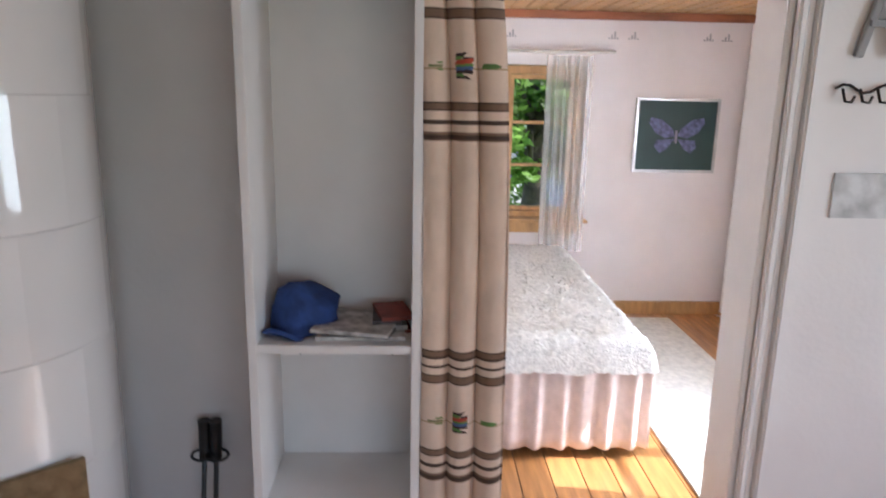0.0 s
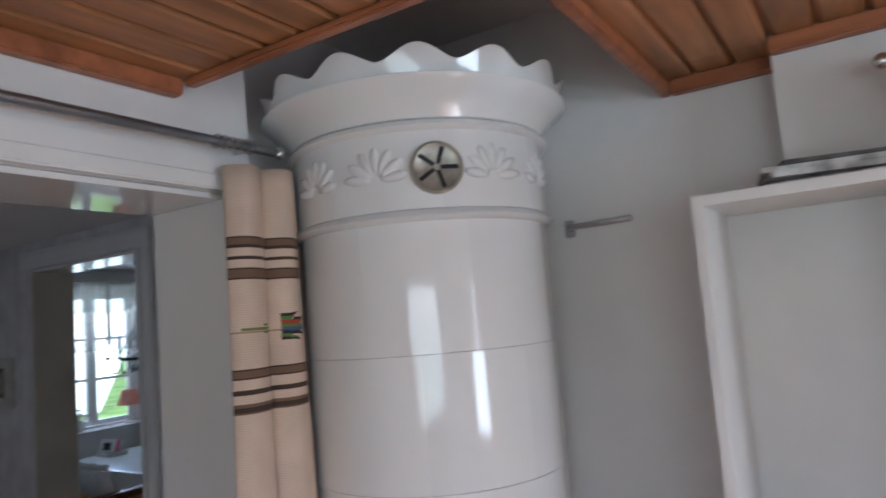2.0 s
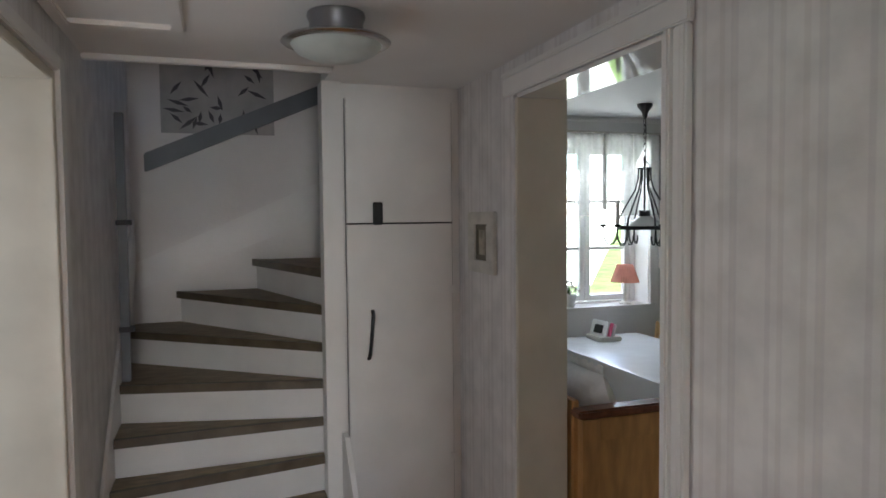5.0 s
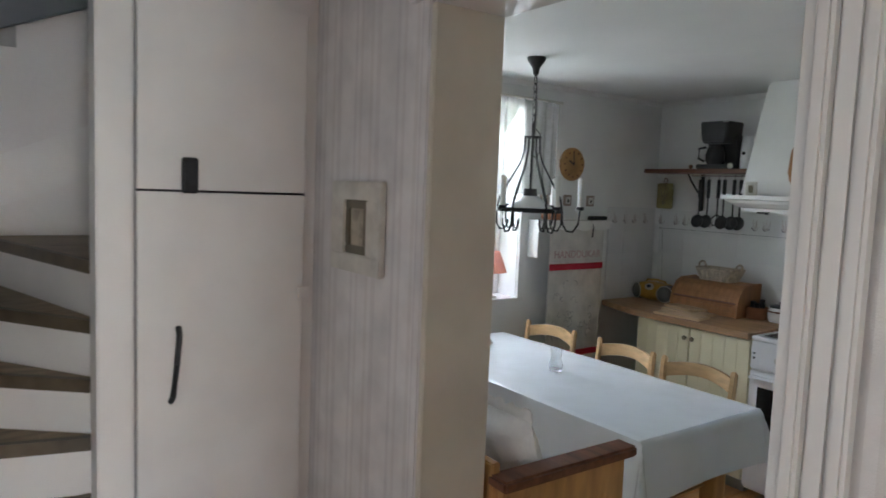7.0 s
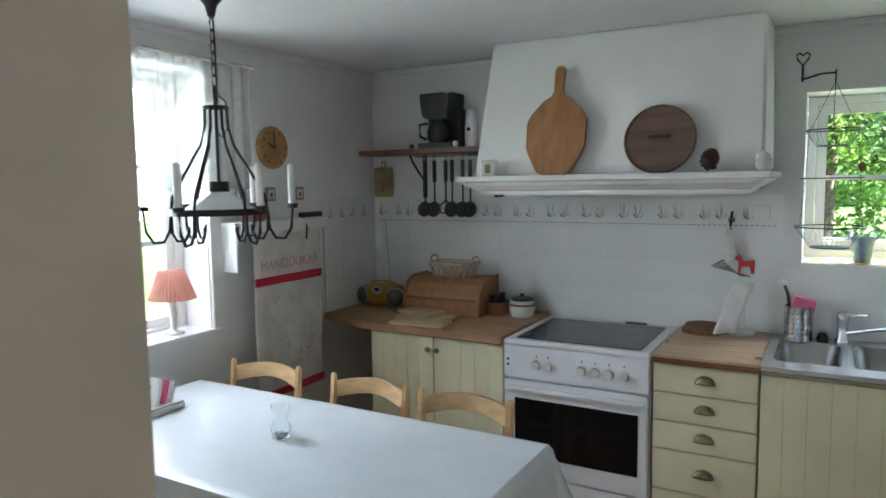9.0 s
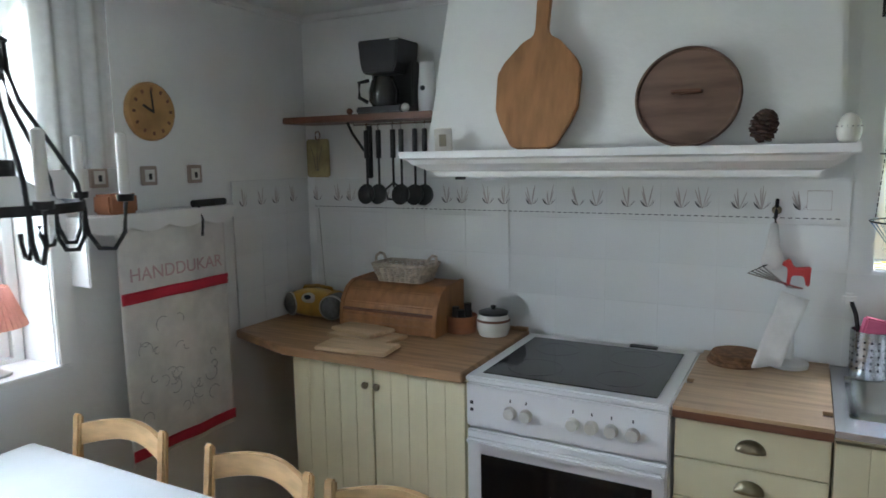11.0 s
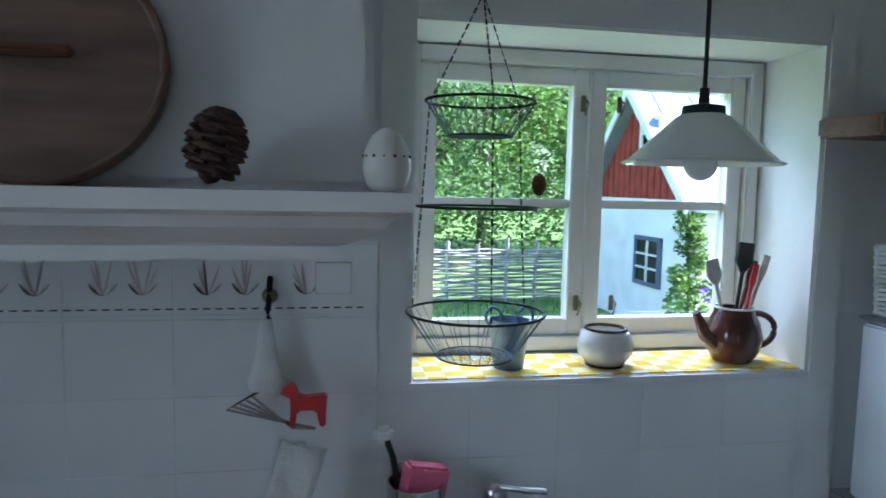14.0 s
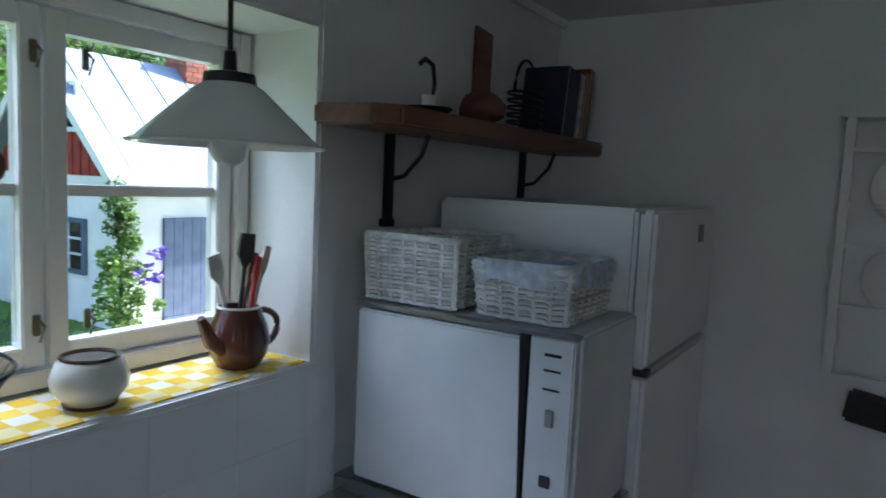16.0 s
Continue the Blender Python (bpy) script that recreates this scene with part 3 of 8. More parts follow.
# ---------------------------------------------------------------- windows
def casement(name, label, material, x0, x1, z0, z1, y, leaves, rows, m=None, frame_w=0.035, sash_w=0.04, muntin=0.022):
    """A window in the x-z plane at depth y, built about the origin of m."""
    t = thing(name, label, "window")
    tagged(t, kind="structure")
    mm = m or Matrix()
    def mk(pname, rows_, mt, parent, bev=0.003):
        bm = B()
        for r in rows_:
            bx(bm, *r, m=mm)
        return part(pname, bm, mt, parent, "", bev)
    f = frame_w
    mk("window_frame", [(x0, x0 + f, y - 0.03, y + 0.05, z0, z1), (x1 - f, x1, y - 0.03, y + 0.05, z0, z1), (x0 + f, x1 - f, y - 0.03, y + 0.05, z1 - f, z1), (x0 + f, x1 - f, y - 0.03, y + 0.05, z0, z0 + f)], material, t)
    w = (x1 - x0 - 2 * f) / leaves
    for i in range(leaves):
        a, b2 = x0 + f + i * w + 0.003, x0 + f + (i + 1) * w - 0.003
        s = sash_w
        c0, c1 = z0 + f + 0.003, z1 - f - 0.003
        bars = [(a, a + s, y - 0.012, y + 0.03, c0, c1), (b2 - s, b2, y - 0.012, y + 0.03, c0, c1), (a + s, b2 - s, y - 0.012, y + 0.03, c0, c0 + s), (a + s, b2 - s, y - 0.012, y + 0.03, c1 - s, c1)]
        h = (c1 - c0 - 2 * s) / rows
        for k in range(1, rows):
            bars.append((a + s, b2 - s, y - 0.006, y + 0.025, c0 + s + k * h - muntin / 2, c0 + s + k * h + muntin / 2))
        sash = mk("sash", bars, material, t)
        for k in range(rows):
            p = mk("pane", [(a + s, b2 - s, y + 0.008, y + 0.012, c0 + s + k * h + muntin / 2, c0 + s + (k + 1) * h - muntin / 2)], GLASS, sash, 0)
            p.visible_shadow = False
    return t


casement("window_1", "white double casement window with one muntin", GLOSSW, NWX0 + 0.004, NWX1 - 0.004, NWZ0 + 0.004, NWZ1 - 0.004, 5.36, 2, 2)
casement("window_2", "white double casement kitchen window with glazing bars", GLOSSW, 3.004, 3.816, 0.949, 2.116, 0, 2, 3, m=Matrix(((0, -1, 0, -5.74), (1, 0, 0, 0), (0, 0, 1, 0), (0, 0, 0, 1))))
casement("window_3", "varnished pine bedroom window with three panes", PINE, 0.574, 1.166, 0.704, 1.806, 4.97, 1, 3, frame_w=0.06, sash_w=0.03)
casement("window_4", "white bedroom window with glazing bars", GLOSSW, 2.104, 3.016, 0.604, 1.676, 0, 2, 3, m=Matrix(((0, 1, 0, 2.42), (1, 0, 0, 0), (0, 0, 1, 0), (0, 0, 0, 1))))
structure("window_sill_bedroom", boxes((0.52, 1.22, 4.80, 4.96, 0.70, 0.725), (0.55, 1.19, 4.845, 4.868, 0.62, 0.70)), PINE, "varnished pine window sill", "trim", 0.004)
structure("window_sill_kitchen_west", boxes((-5.72, -5.52, 2.96, 3.86, 0.946, 0.97)), GLOSSW, "white painted window sill", "trim", 0.004)
structure("window_casing_kitchen_west", boxes((-5.548, -5.53, 2.93, 2.998, 0.94, 2.18), (-5.548, -5.53, 3.822, 3.89, 0.94, 2.18), (-5.548, -5.53, 2.998, 3.822, 2.122, 2.18)), SATIN, "white painted window casing", "trim", 0.004)
structure("window_runner_cloth", boxes((NWX0 + 0.006, NWX1 - 0.006, 5.125, 5.318, NWZ0 - 0.003, NWZ0)), CHECK, "yellow and white checked cloth on the sill", "cloth")

# closet and newel beside the stairs
structure("newel_post", boxes((-4.62, -4.5, 1.365, 1.455, 0, HC - 0.001)), SATIN, "white boxed newel post beside the stairs", "post", 0.005)
structure("closet_wall", boxes((-4.6, -4.545, 1.457, 2.028, 0, HC - 0.002)), SATIN, "white closet front under the stairs", "wall")


def closet_leaf(name, z0, z1, label):
    t = thing(name, label, "door", (-4.53, 1.74, z0))
    part("panel", boxes((-4.541, -4.525, 1.475, 1.985, z0, z1)), SATIN, t, bevel=0.003)
    return t


low = closet_leaf("closet_door", 0.03, 1.572, "white painted lower closet door with iron handle")
part("handle", tube(B(), [(-4.524, 1.568, 0.945), (-4.505, 1.570, 0.965), (-4.502, 1.58, 1.06), (-4.505, 1.588, 1.15), (-4.524, 1.589, 1.17)], 0.009), IRON, low, "black iron pull handle", smooth=40)
part("hinge", boxes((-4.524, -4.512, 1.962, 2.0, 1.24, 1.275)), SATIN, low, bevel=0.003)
part("hinge", boxes((-4.524, -4.512, 1.962, 2.0, 0.42, 0.455)), SATIN, low, bevel=0.003)
upc = closet_leaf("closet_hatch", 1.58, 2.15, "white painted upper closet hatch with iron latch")
part("latch", boxes((-4.524, -4.505, 1.595, 1.64, 1.57, 1.675)), IRON, upc, "dark iron turn latch", bevel=0.004)

# Thin black and grey strips paint the shade in the gaps around the leaves.
part("shadow_gap", boxes((-4.544, -4.5385, 1.476, 1.984, 1.5725, 1.5795)), IRON, upc, "dark strip painted as gap shade above the lower door")
part("shadow_gap", boxes((-4.544, -4.5385, 1.9855, 1.99, 0.04, 2.15)), GREYW, upc, "narrow grey strip painted as gap shade beside the doors")
part("shadow_gap", boxes((-4.544, -4.5385, 1.47, 1.4745, 0.04, 2.15)), GREYW, upc, "narrow grey strip painted as gap shade beside the doors")

# ---------------------------------------------------------------- stairs
PX, PY = -4.63, 1.40
NOSE = [(0.138, (-4.05, 0.452), (-4.13, 1.50)), (0.313, (-4.33, 0.452), (-4.40, 1.44)), (0.487, (-4.47, 0.452), (-4.625, 1.40)), (0.66, (-4.62, 0.452), (-4.645, 1.40)),
        (0.84, (-4.86, 0.452), (PX, PY)), (1.01, (-5.38, 0.452), (PX, PY)), (1.185, (-5.648, 0.70), (PX, PY)), (1.36, (-5.648, 1.13), (PX, PY)), (1.535, (-5.648, 1.60), (PX, PY)), (1.71, (-5.3, 2.028), (PX, PY)), (1.885, (-4.9, 2.028), (PX, PY))]
stair = thing("staircase", "white winding staircase with olive-brown worn treads", "staircase", (-4.6, 1.0, 0))
tagged(stair, kind="structure")
for i, (z, a, b2) in enumerate(NOSE[:-1]):
    za, na, nb = NOSE[i + 1]
    a, b2, na, nb = Vector(a), Vector(b2), Vector(na), Vector(nb)
    out = (a - b2).normalized()
    fwd = Vector((out.y, -out.x)) * -1
    if fwd.dot(((na + nb) - (a + b2))) > 0:
        fwd = -fwd
    pts = [b2 + fwd * 0.025, a + fwd * 0.025]
    if a.y < 0.46 and na.y > 0.46:
        pts.append(Vector((-5.648, 0.452)))
    if a.x < -5.64 and na.x > -5.64:
        pts.append(Vector((-5.648, 2.028)))
    pts += [na, nb] if (nb - b2).length > 0.03 else [na, nb + Vector((0.001, 0.002))]
    def clampw(p):
        return (max(-5.648, p.x), min(2.028, max(0.452, p.y)))
    part("tread", prism(B(), [clampw(p) for p in pts], z - 0.032, z), TREAD, stair, "worn olive-brown tread")
    n0, n1 = clampw(b2 + fwd * 0.028), clampw(a + fwd * 0.028)
    n2, n3 = clampw(a + fwd * 0.004), clampw(b2 + fwd * 0.004)
    part("nosing", prism(B(), [n0, n1, n2, n3], z - 0.036, z + 0.003), TREADN, stair, "dark worn nosing")
    r = [clampw(b2), clampw(a), clampw(a - fwd * 0.015), clampw(b2 - fwd * 0.015)]
    zb = NOSE[i - 1][0] if i else 0
    part("riser", prism(B(), r, zb + 0.0005, z - 0.033), SATIN, stair, "white painted riser")
part("stringer", prism(B(), [(-5.645, 1.35), (-5.645, 1.62), (-4.0, 0.30), (-4.0, 0.02), (-4.3, 0.02)], 0.4525, 0.466, axis=1), SATIN, stair, "white wall stringer")
part("stringer", prism(B(), [(-4.12, 0.0), (-4.12, 0.30), (-4.42, 0.62), (-4.49, 0.62), (-4.49, 0.0)], 1.43, 1.452, axis=1), SATIN, stair, "white stringer board")
part("wall_stringer", prism(B(), [(0.47, 1.2), (0.47, 1.36), (2.02, 2.05), (2.02, 1.8)], -5.648, -5.634, axis=0), SATIN, stair, "white wall stringer")

hr = thing("stair_handrail", "blue-grey painted board handrail along the stair wall", "handrail", (-5.6, 0.5, 1.9))
part("board", prism(B(), [(0.53, 1.87), (0.53, 1.975), (2.02, 2.62), (2.02, 2.51)], -5.62, -5.58, axis=0), GREYP, hr, bevel=0.006)
part("rail_post", boxes((-4.93, -4.89, 0.47, 0.51, 0.845, 2.1)), GREYP, hr, "blue-grey upright post", bevel=0.005)
part("clamp", boxes((-4.935, -4.885, 0.465, 0.53, 1.08, 1.105)), IRON, hr)
part("clamp", boxes((-4.935, -4.885, 0.465, 0.53, 1.58, 1.605)), IRON, hr)
pic = thing("flower_picture", "floral wallpaper panel high on the stair wall", "picture", (-5.64, 0.9, 2.3))
part("sheet", boxes((-5.648, -5.642, 0.62, 1.25, 2.1, 2.75)), mat("pale_floral_paper", (0.42, 0.41, 0.40), 0.8, var=0.1), pic)
rnd = random.Random(4)
bm = B()
for i in range(26):
    y, z, a = rnd.uniform(0.68, 1.2), rnd.uniform(2.12, 2.5), rnd.uniform(0, 3.1)
    l, w = rnd.uniform(0.03, 0.07), 0.012
    d, e = Vector((0, math.cos(a), math.sin(a))), Vector((0, -math.sin(a), math.cos(a)))
    c = Vector((-5.6405, y, z))
    bm.faces.new([bm.verts.new(c + s) for s in (d * l, e * w, -d * l, -e * w)])
tagged(part("flower_print", bm, DASH, pic, "dark flower silhouettes"), kind="stuff")

# hall fittings
cl = thing("ceiling_lamp", "flush ceiling lamp with chrome ring and frosted glass bowl", "lamp", (-3.50, 1.265, HC))
part("base", lathe(B(), [(0, 0), (0.085, 0), (0.088, -0.012), (0.08, -0.03), (0.085, -0.080), (0, -0.080)], (-3.50, 1.265, HC - 0.001)), DARKM, cl, "dark metal base", smooth=40)
part("ring", lathe(B(), [(0.10, -0.073), (0.155, -0.080), (0.165, -0.088), (0.155, -0.096), (0.125, -0.096), (0.10, -0.073)], (-3.50, 1.265, HC), 40), CHROME, cl, "chrome ring", smooth=40)
part("bowl", lathe(B(), [(0.14, -0.092), (0.12, -0.118), (0.08, -0.136), (0, -0.144)], (-3.50, 1.265, HC), 40), mat("frosted_glass", (0.52, 0.58, 0.56), 0.35), cl, "frosted greenish glass bowl", smooth=60)
hatch = thing("attic_hatch", "white ceiling hatch with moulded frame", "hatch", (-3.42, 0.65, HC))
part("panel", boxes((-3.74, -3.12, 0.50, 0.79, HC - 0.008, HC - 0.001)), CEILW, hatch)
for r in ((-3.78, -3.08, 0.79, 0.83, HC - 0.022, HC - 0.001), (-3.78, -3.08, 0.46, 0.50, HC - 0.022, HC - 0.001), (-3.78, -3.74, 0.50, 0.79, HC - 0.022, HC - 0.001), (-3.12, -3.08, 0.50, 0.79, HC - 0.022, HC - 0.001)):
    part("moulding", boxes(r), SATIN, hatch, bevel=0.005)
tagged(hatch, kind="structure")
structure("porch_walls", boxes((-4.0, -3.9, -0.3, 0.248, -0.02, 2.4), (-2.6, -2.5, -0.3, 0.248, -0.02, 2.4), (-4.0, -2.5, -0.3, 0.248, 2.3, 2.4), (-4.0, -2.5, -0.3, 0.248, -0.1, -0.02), (-4.0, -2.5, -0.4, -0.3, -0.1, 2.4)), CREAMJ, "cream painted porch behind the hall", "wall")
structure("porch_door_frame", boxes((-3.74, -3.705, 0.24, 0.462, 0, 2.05), (-2.815, -2.78, 0.24, 0.462, 0, 2.05), (-3.705, -2.815, 0.24, 0.462, 2.02, 2.05)), CREAMJ, "cream painted door frame", "trim", 0.003)
structure("porch_door_casing", boxes((-3.82, -3.742, 0.452, 0.475, 0, 2.10), (-2.778, -2.70, 0.452, 0.475, 0, 2.10), (-3.742, -2.778, 0.452, 0.475, 2.052, 2.10)), SATIN, "white door casing", "trim", 0.004)
mir = thing("wall_mirror", "large mirror in a thin frame on the hall wall", "mirror", (-2.2, 0.46, 0.9))
part("glass", boxes((-2.50, -1.88, 0.458, 0.464, 0.9, 1.63)), MIRROR, mir, "dim mirror glass")
for r in ((-2.53, -1.85, 0.452, 0.472, 1.63, 1.66), (-2.53, -1.85, 0.452, 0.472, 0.87, 0.9), (-2.53, -2.50, 0.452, 0.472, 0.9, 1.63), (-1.88, -1.85, 0.452, 0.472, 0.9, 1.63)):
    part("frame", boxes(r), GREYW, mir, bevel=0.004)
pf = thing("hall_picture", "small picture in a broad off-white frame on striped wallpaper", "picture", (-4.1, 2.02, 1.45))
x0, x1, z0, z1 = -4.375, -4.07, 1.355, 1.625
for r in ((x0, x1, 2.008, 2.028, z1 - 0.055, z1), (x0, x1, 2.008, 2.028, z0, z0 + 0.055), (x0, x0 + 0.085, 2.008, 2.028, z0 + 0.055, z1 - 0.055), (x1 - 0.085, x1, 2.008, 2.028, z0 + 0.055, z1 - 0.055)):
    part("frame", boxes(r), FRAMEW, pf, bevel=0.004)
for r in ((x0 + 0.085, x1 - 0.085, 2.014, 2.028, z1 - 0.08, z1 - 0.055), (x0 + 0.085, x1 - 0.085, 2.014, 2.028, z0 + 0.055, z0 + 0.08), (x0 + 0.085, x0 + 0.11, 2.014, 2.028, z0 + 0.08, z1 - 0.08), (x1 - 0.11, x1 - 0.085, 2.014, 2.028, z0 + 0.08, z1 - 0.08)):
    part("slip", boxes(r), FRAMED, pf, "olive bronze inner slip", bevel=0.003)
part("print", boxes((x0 + 0.11, x1 - 0.11, 2.02, 2.028, z0 + 0.08, z1 - 0.08)), mat("aged_print", (0.40, 0.36, 0.28), 0.5, var=0.2, scale=25), pf, "faded sepia print")

# ---------------------------------------------------------------- tiled stove
SX, SY, SR = -1.167, 1.728, 0.335
stove = thing("tiled_stove", "round white glazed tiled stove with scalloped crown", "stove", (SX, SY, 0))
part("core", lathe(B(), [(0, 0), (SR - 0.004, 0), (SR - 0.004, 2.22), (0, 2.22)], (SX, SY, 0), 48), JOINT, stove, "stove core with grey joints", smooth=30)
part("plinth", lathe(B(), [(0, 0), (SR + 0.05, 0), (SR + 0.05, 0.10), (SR + 0.02, 0.13), (SR - 0.01, 0.13)], (SX, SY, 0.001), 48), GLAZE, stove, "white stove plinth", smooth=30)


def curved_tile(w_ang, h, r, d=0.014, n=9, bev=0.0009):
    bm = B()
    rows = []
    for z, rr, da in ((0.0, r - d, 0), (0.0, r - bev, 0), (bev, r, 0), (h - bev, r, 0), (h, r - bev, 0), (h, r - d, 0)):
        rows.append([bm.verts.new((rr * math.cos(t), rr * math.sin(t), z)) for t in [(-w_ang / 2 + da) + (w_ang - 2 * da) * j / (n - 1) for j in range(n)]])
    for a, c in zip(rows, rows[1:]):
        for j in range(n - 1):
            bm.faces.new((a[j], a[j + 1], c[j + 1], c[j]))
    for s in (0, n - 1):
        f = [row[s] for row in rows]
        bm.faces.new(f if s == 0 else f[::-1])
    return bm


NT = 8
tile_big = mesh_of("tile", curved_tile(2 * math.pi / NT - 0.0003, 0.3090, SR), GLAZE, 40)
for i, z in enumerate((0.1315, 0.3395, 0.6495, 0.9595, 1.2695, 1.5795)):
    h = 0.3075
    for j in range(NT):
        if i == 0:
            continue
        piece("tile", tile_big, GLAZE, stove, (SX, SY, z), math.degrees(2 * math.pi * (j + 0.5 * (i % 2)) / NT) + 7)
tile_low = mesh_of("tile", curved_tile(2 * math.pi / NT - 0.0003, 0.2055, SR), GLAZE, 40)
tile_fr = mesh_of("frieze_tile", curved_tile(2 * math.pi / NT - 0.0003, 0.196, SR + 0.008), GLAZE, 40)
for j in range(NT):
    piece("tile", tile_low, GLAZE, stove, (SX, SY, 0.1315), 45 * j + 7)
    piece("frieze_tile", tile_fr, GLAZE, stove, (SX, SY, 1.911), 45 * j + 20)
for z in (1.898, 2.108):
    part("moulding", lathe(B(), [(SR - 0.01, -0.016), (SR + 0.014, -0.014), (SR + 0.024, -0.004), (SR + 0.018, 0.006), (SR + 0.008, 0.013), (SR - 0.01, 0.015)], (SX, SY, z), 64), GLAZE, stove, "moulded ring", smooth=60)
part("cornice", lathe(B(), [(SR - 0.01, 2.12), (SR + 0.012, 2.123), (SR + 0.022, 2.14), (SR + 0.045, 2.17), (SR + 0.08, 2.195), (SR + 0.085, 2.205), (SR + 0.07, 2.212), (SR - 0.02, 2.214)], (SX, SY, 0), 64), GLAZE, stove, "flaring glazed cornice", smooth=50)
bm = B()
N = 160
ringa = []
for j in range(N):
    t = 2 * math.pi * j / N
    wave = 0.5 + 0.5 * math.cos(t * 14 + 0.6)
    top = 2.24 + 0.034 * wave ** 0.8
    fl = 0.016 * wave - 0.004
    ringa.append([bm.verts.new((SX + r * math.cos(t), SY + r * math.sin(t), z)) for r, z in ((SR + 0.062, 2.209), (SR + 0.066 + fl * 0.5, (2.209 + top) / 2), (SR + 0.074 + fl, top), (SR + 0.058 + fl, top + 0.003), (SR + 0.05 + fl * 0.5, (2.209 + top) / 2), (SR + 0.046, 2.209))])
for j in range(N):
    a, c = ringa[j], ringa[(j + 1) % N]
    for k in range(5):
        bm.faces.new((a[k], c[k], c[k + 1], a[k + 1]))
bmesh.ops.recalc_face_normals(bm, faces=bm.faces)
part("crest", bm, GLAZE, stove, "scalloped glazed crest", smooth=60)
# round vent and leaf relief facing the room
va = math.atan2(1.467 - SY, -0.942 - SX)
def on_stove(ang, z, r=SR + 0.008):
    return Matrix.Translation((SX + r * math.cos(ang), SY + r * math.sin(ang), z)) @ Matrix.Rotation(ang, 4, "Z") @ Matrix.Rotation(radians(90), 4, "Y")
vm = on_stove(va, 2.003, SR + 0.004)
vent = part("vent", lathe(B(), [(0, 0), (0.062, 0), (0.062, 0.012), (0.056, 0.016), (0.05, 0.012), (0, 0.012)], (0, 0, 0), 32, m=vm), mat("dull_nickel_vent", (0.42, 0.39, 0.33), 0.4, 0.6, var=0.15, scale=30), stove, "round tarnished brass damper vent", smooth=40)
for k in range(5):
    a = 2 * math.pi * k / 5 + 0.3
    part("slot", bx(B(), 0.008, 0.05, -0.005, 0.005, 0.0122, 0.014, m=vm @ Matrix.Rotation(a, 4, "Z")), BLACKP, vent, "dark vent slot")
for dv in (-0.95, -0.42, 0.42, 0.95):
    leaf = on_stove(va + dv, 1.985, SR + 0.0065)
    for k in range(7):
        a = radians(-84 + 28 * k)
        mm = leaf @ Matrix.Rotation(a, 4, "Z") @ Matrix.Translation((-0.046, 0, 0)) @ Matrix.Diagonal((0.036, 0.0125, 0.009, 1))
        part("relief_leaf", ball(B(), (0, 0, 0), 1, 10, m=mm), GLAZE, stove, "moulded leaf relief" if k == 0 else "", smooth=80)
part("stove_door", boxes((0, 0.012, -0.15, 0.15, 0.0, 0.28)), BRASSV, stove, "closed metal stove door", bevel=0.004).matrix_basis = Matrix.Translation((SX + (SR + 0.004) * math.cos(va), SY + (SR + 0.004) * math.sin(va), 0.42)) @ Matrix.Rotation(va, 4, "Z")
bar = thing("wall_hanger_bar", "short chrome bar on the wall beside the stove", "rail", (-0.75, 2.03, 1.88))
part("bar", tube(B(), [(-0.86, 2.046, 1.885), (-0.85, 2.0, 1.885), (-0.72, 1.99, 1.885), (-0.66, 1.985, 1.886)], 0.009), CHROME, bar, smooth=50)
part("mount", boxes((-0.875, -0.845, 2.038, 2.049, 1.86, 1.91)), CHROME, bar, bevel=0.003)


# ---------------------------------------------------------------- curtains
def fold(u, v, folds, amp, pleat):
    """How far the cloth stands out: soft waves, or round pleats with deep creases between them."""
    if pleat:
        w = abs(math.sin(math.pi * folds * (u + 0.02 * math.sin(3 * v)))) ** 0.55
        return amp * (2 * w - 1) * (0.75 + 0.25 * v) + 0.004 * math.sin(11 * u + 5 * v)
    return amp * (0.6 + 0.4 * v) * (math.sin(2 * math.pi * folds * u) + 0.35 * math.sin(2 * math.pi * folds * 1.7 * u + 1 + v))


def drape(p0, p1, z0, z1, folds, amp, material, parent, name="cloth", thick=0.003, gather=1.0, nu=90, nv=40, pleat=False, lean=0.0):
    """A hanging cloth between two plan points with folds; narrower at its top when gather < 1."""
    p0, p1 = Vector(p0), Vector(p1)
    d = p1 - p0
    nrm = Vector((d.y, -d.x)).normalized()
    bm = B()
    grid = []
    for j in range(nv + 1):
        v = j / nv
        row = []
        for i in range(nu + 1):
            u = i / nu
            g = gather + (1 - gather) * min(1, v * 1.4)
            uu = 0.5 + (u - 0.5) * g + lean * (1 - v) ** 6
            a = fold(u, v, folds, amp, pleat)
            q = p0 + d * uu + nrm * a
            row.append(bm.verts.new((q.x, q.y, z1 + (z0 - z1) * v)))
        grid.append(row)
    for a, c in zip(grid, grid[1:]):
        for i in range(nu):
            bm.faces.new((a[i], a[i + 1], c[i + 1], c[i]))
    ob = part(name, bm, material, parent, smooth=180)
    if thick:
        sd = ob.modifiers.new("thickness", "SOLIDIFY")
        sd.thickness = thick
    return ob


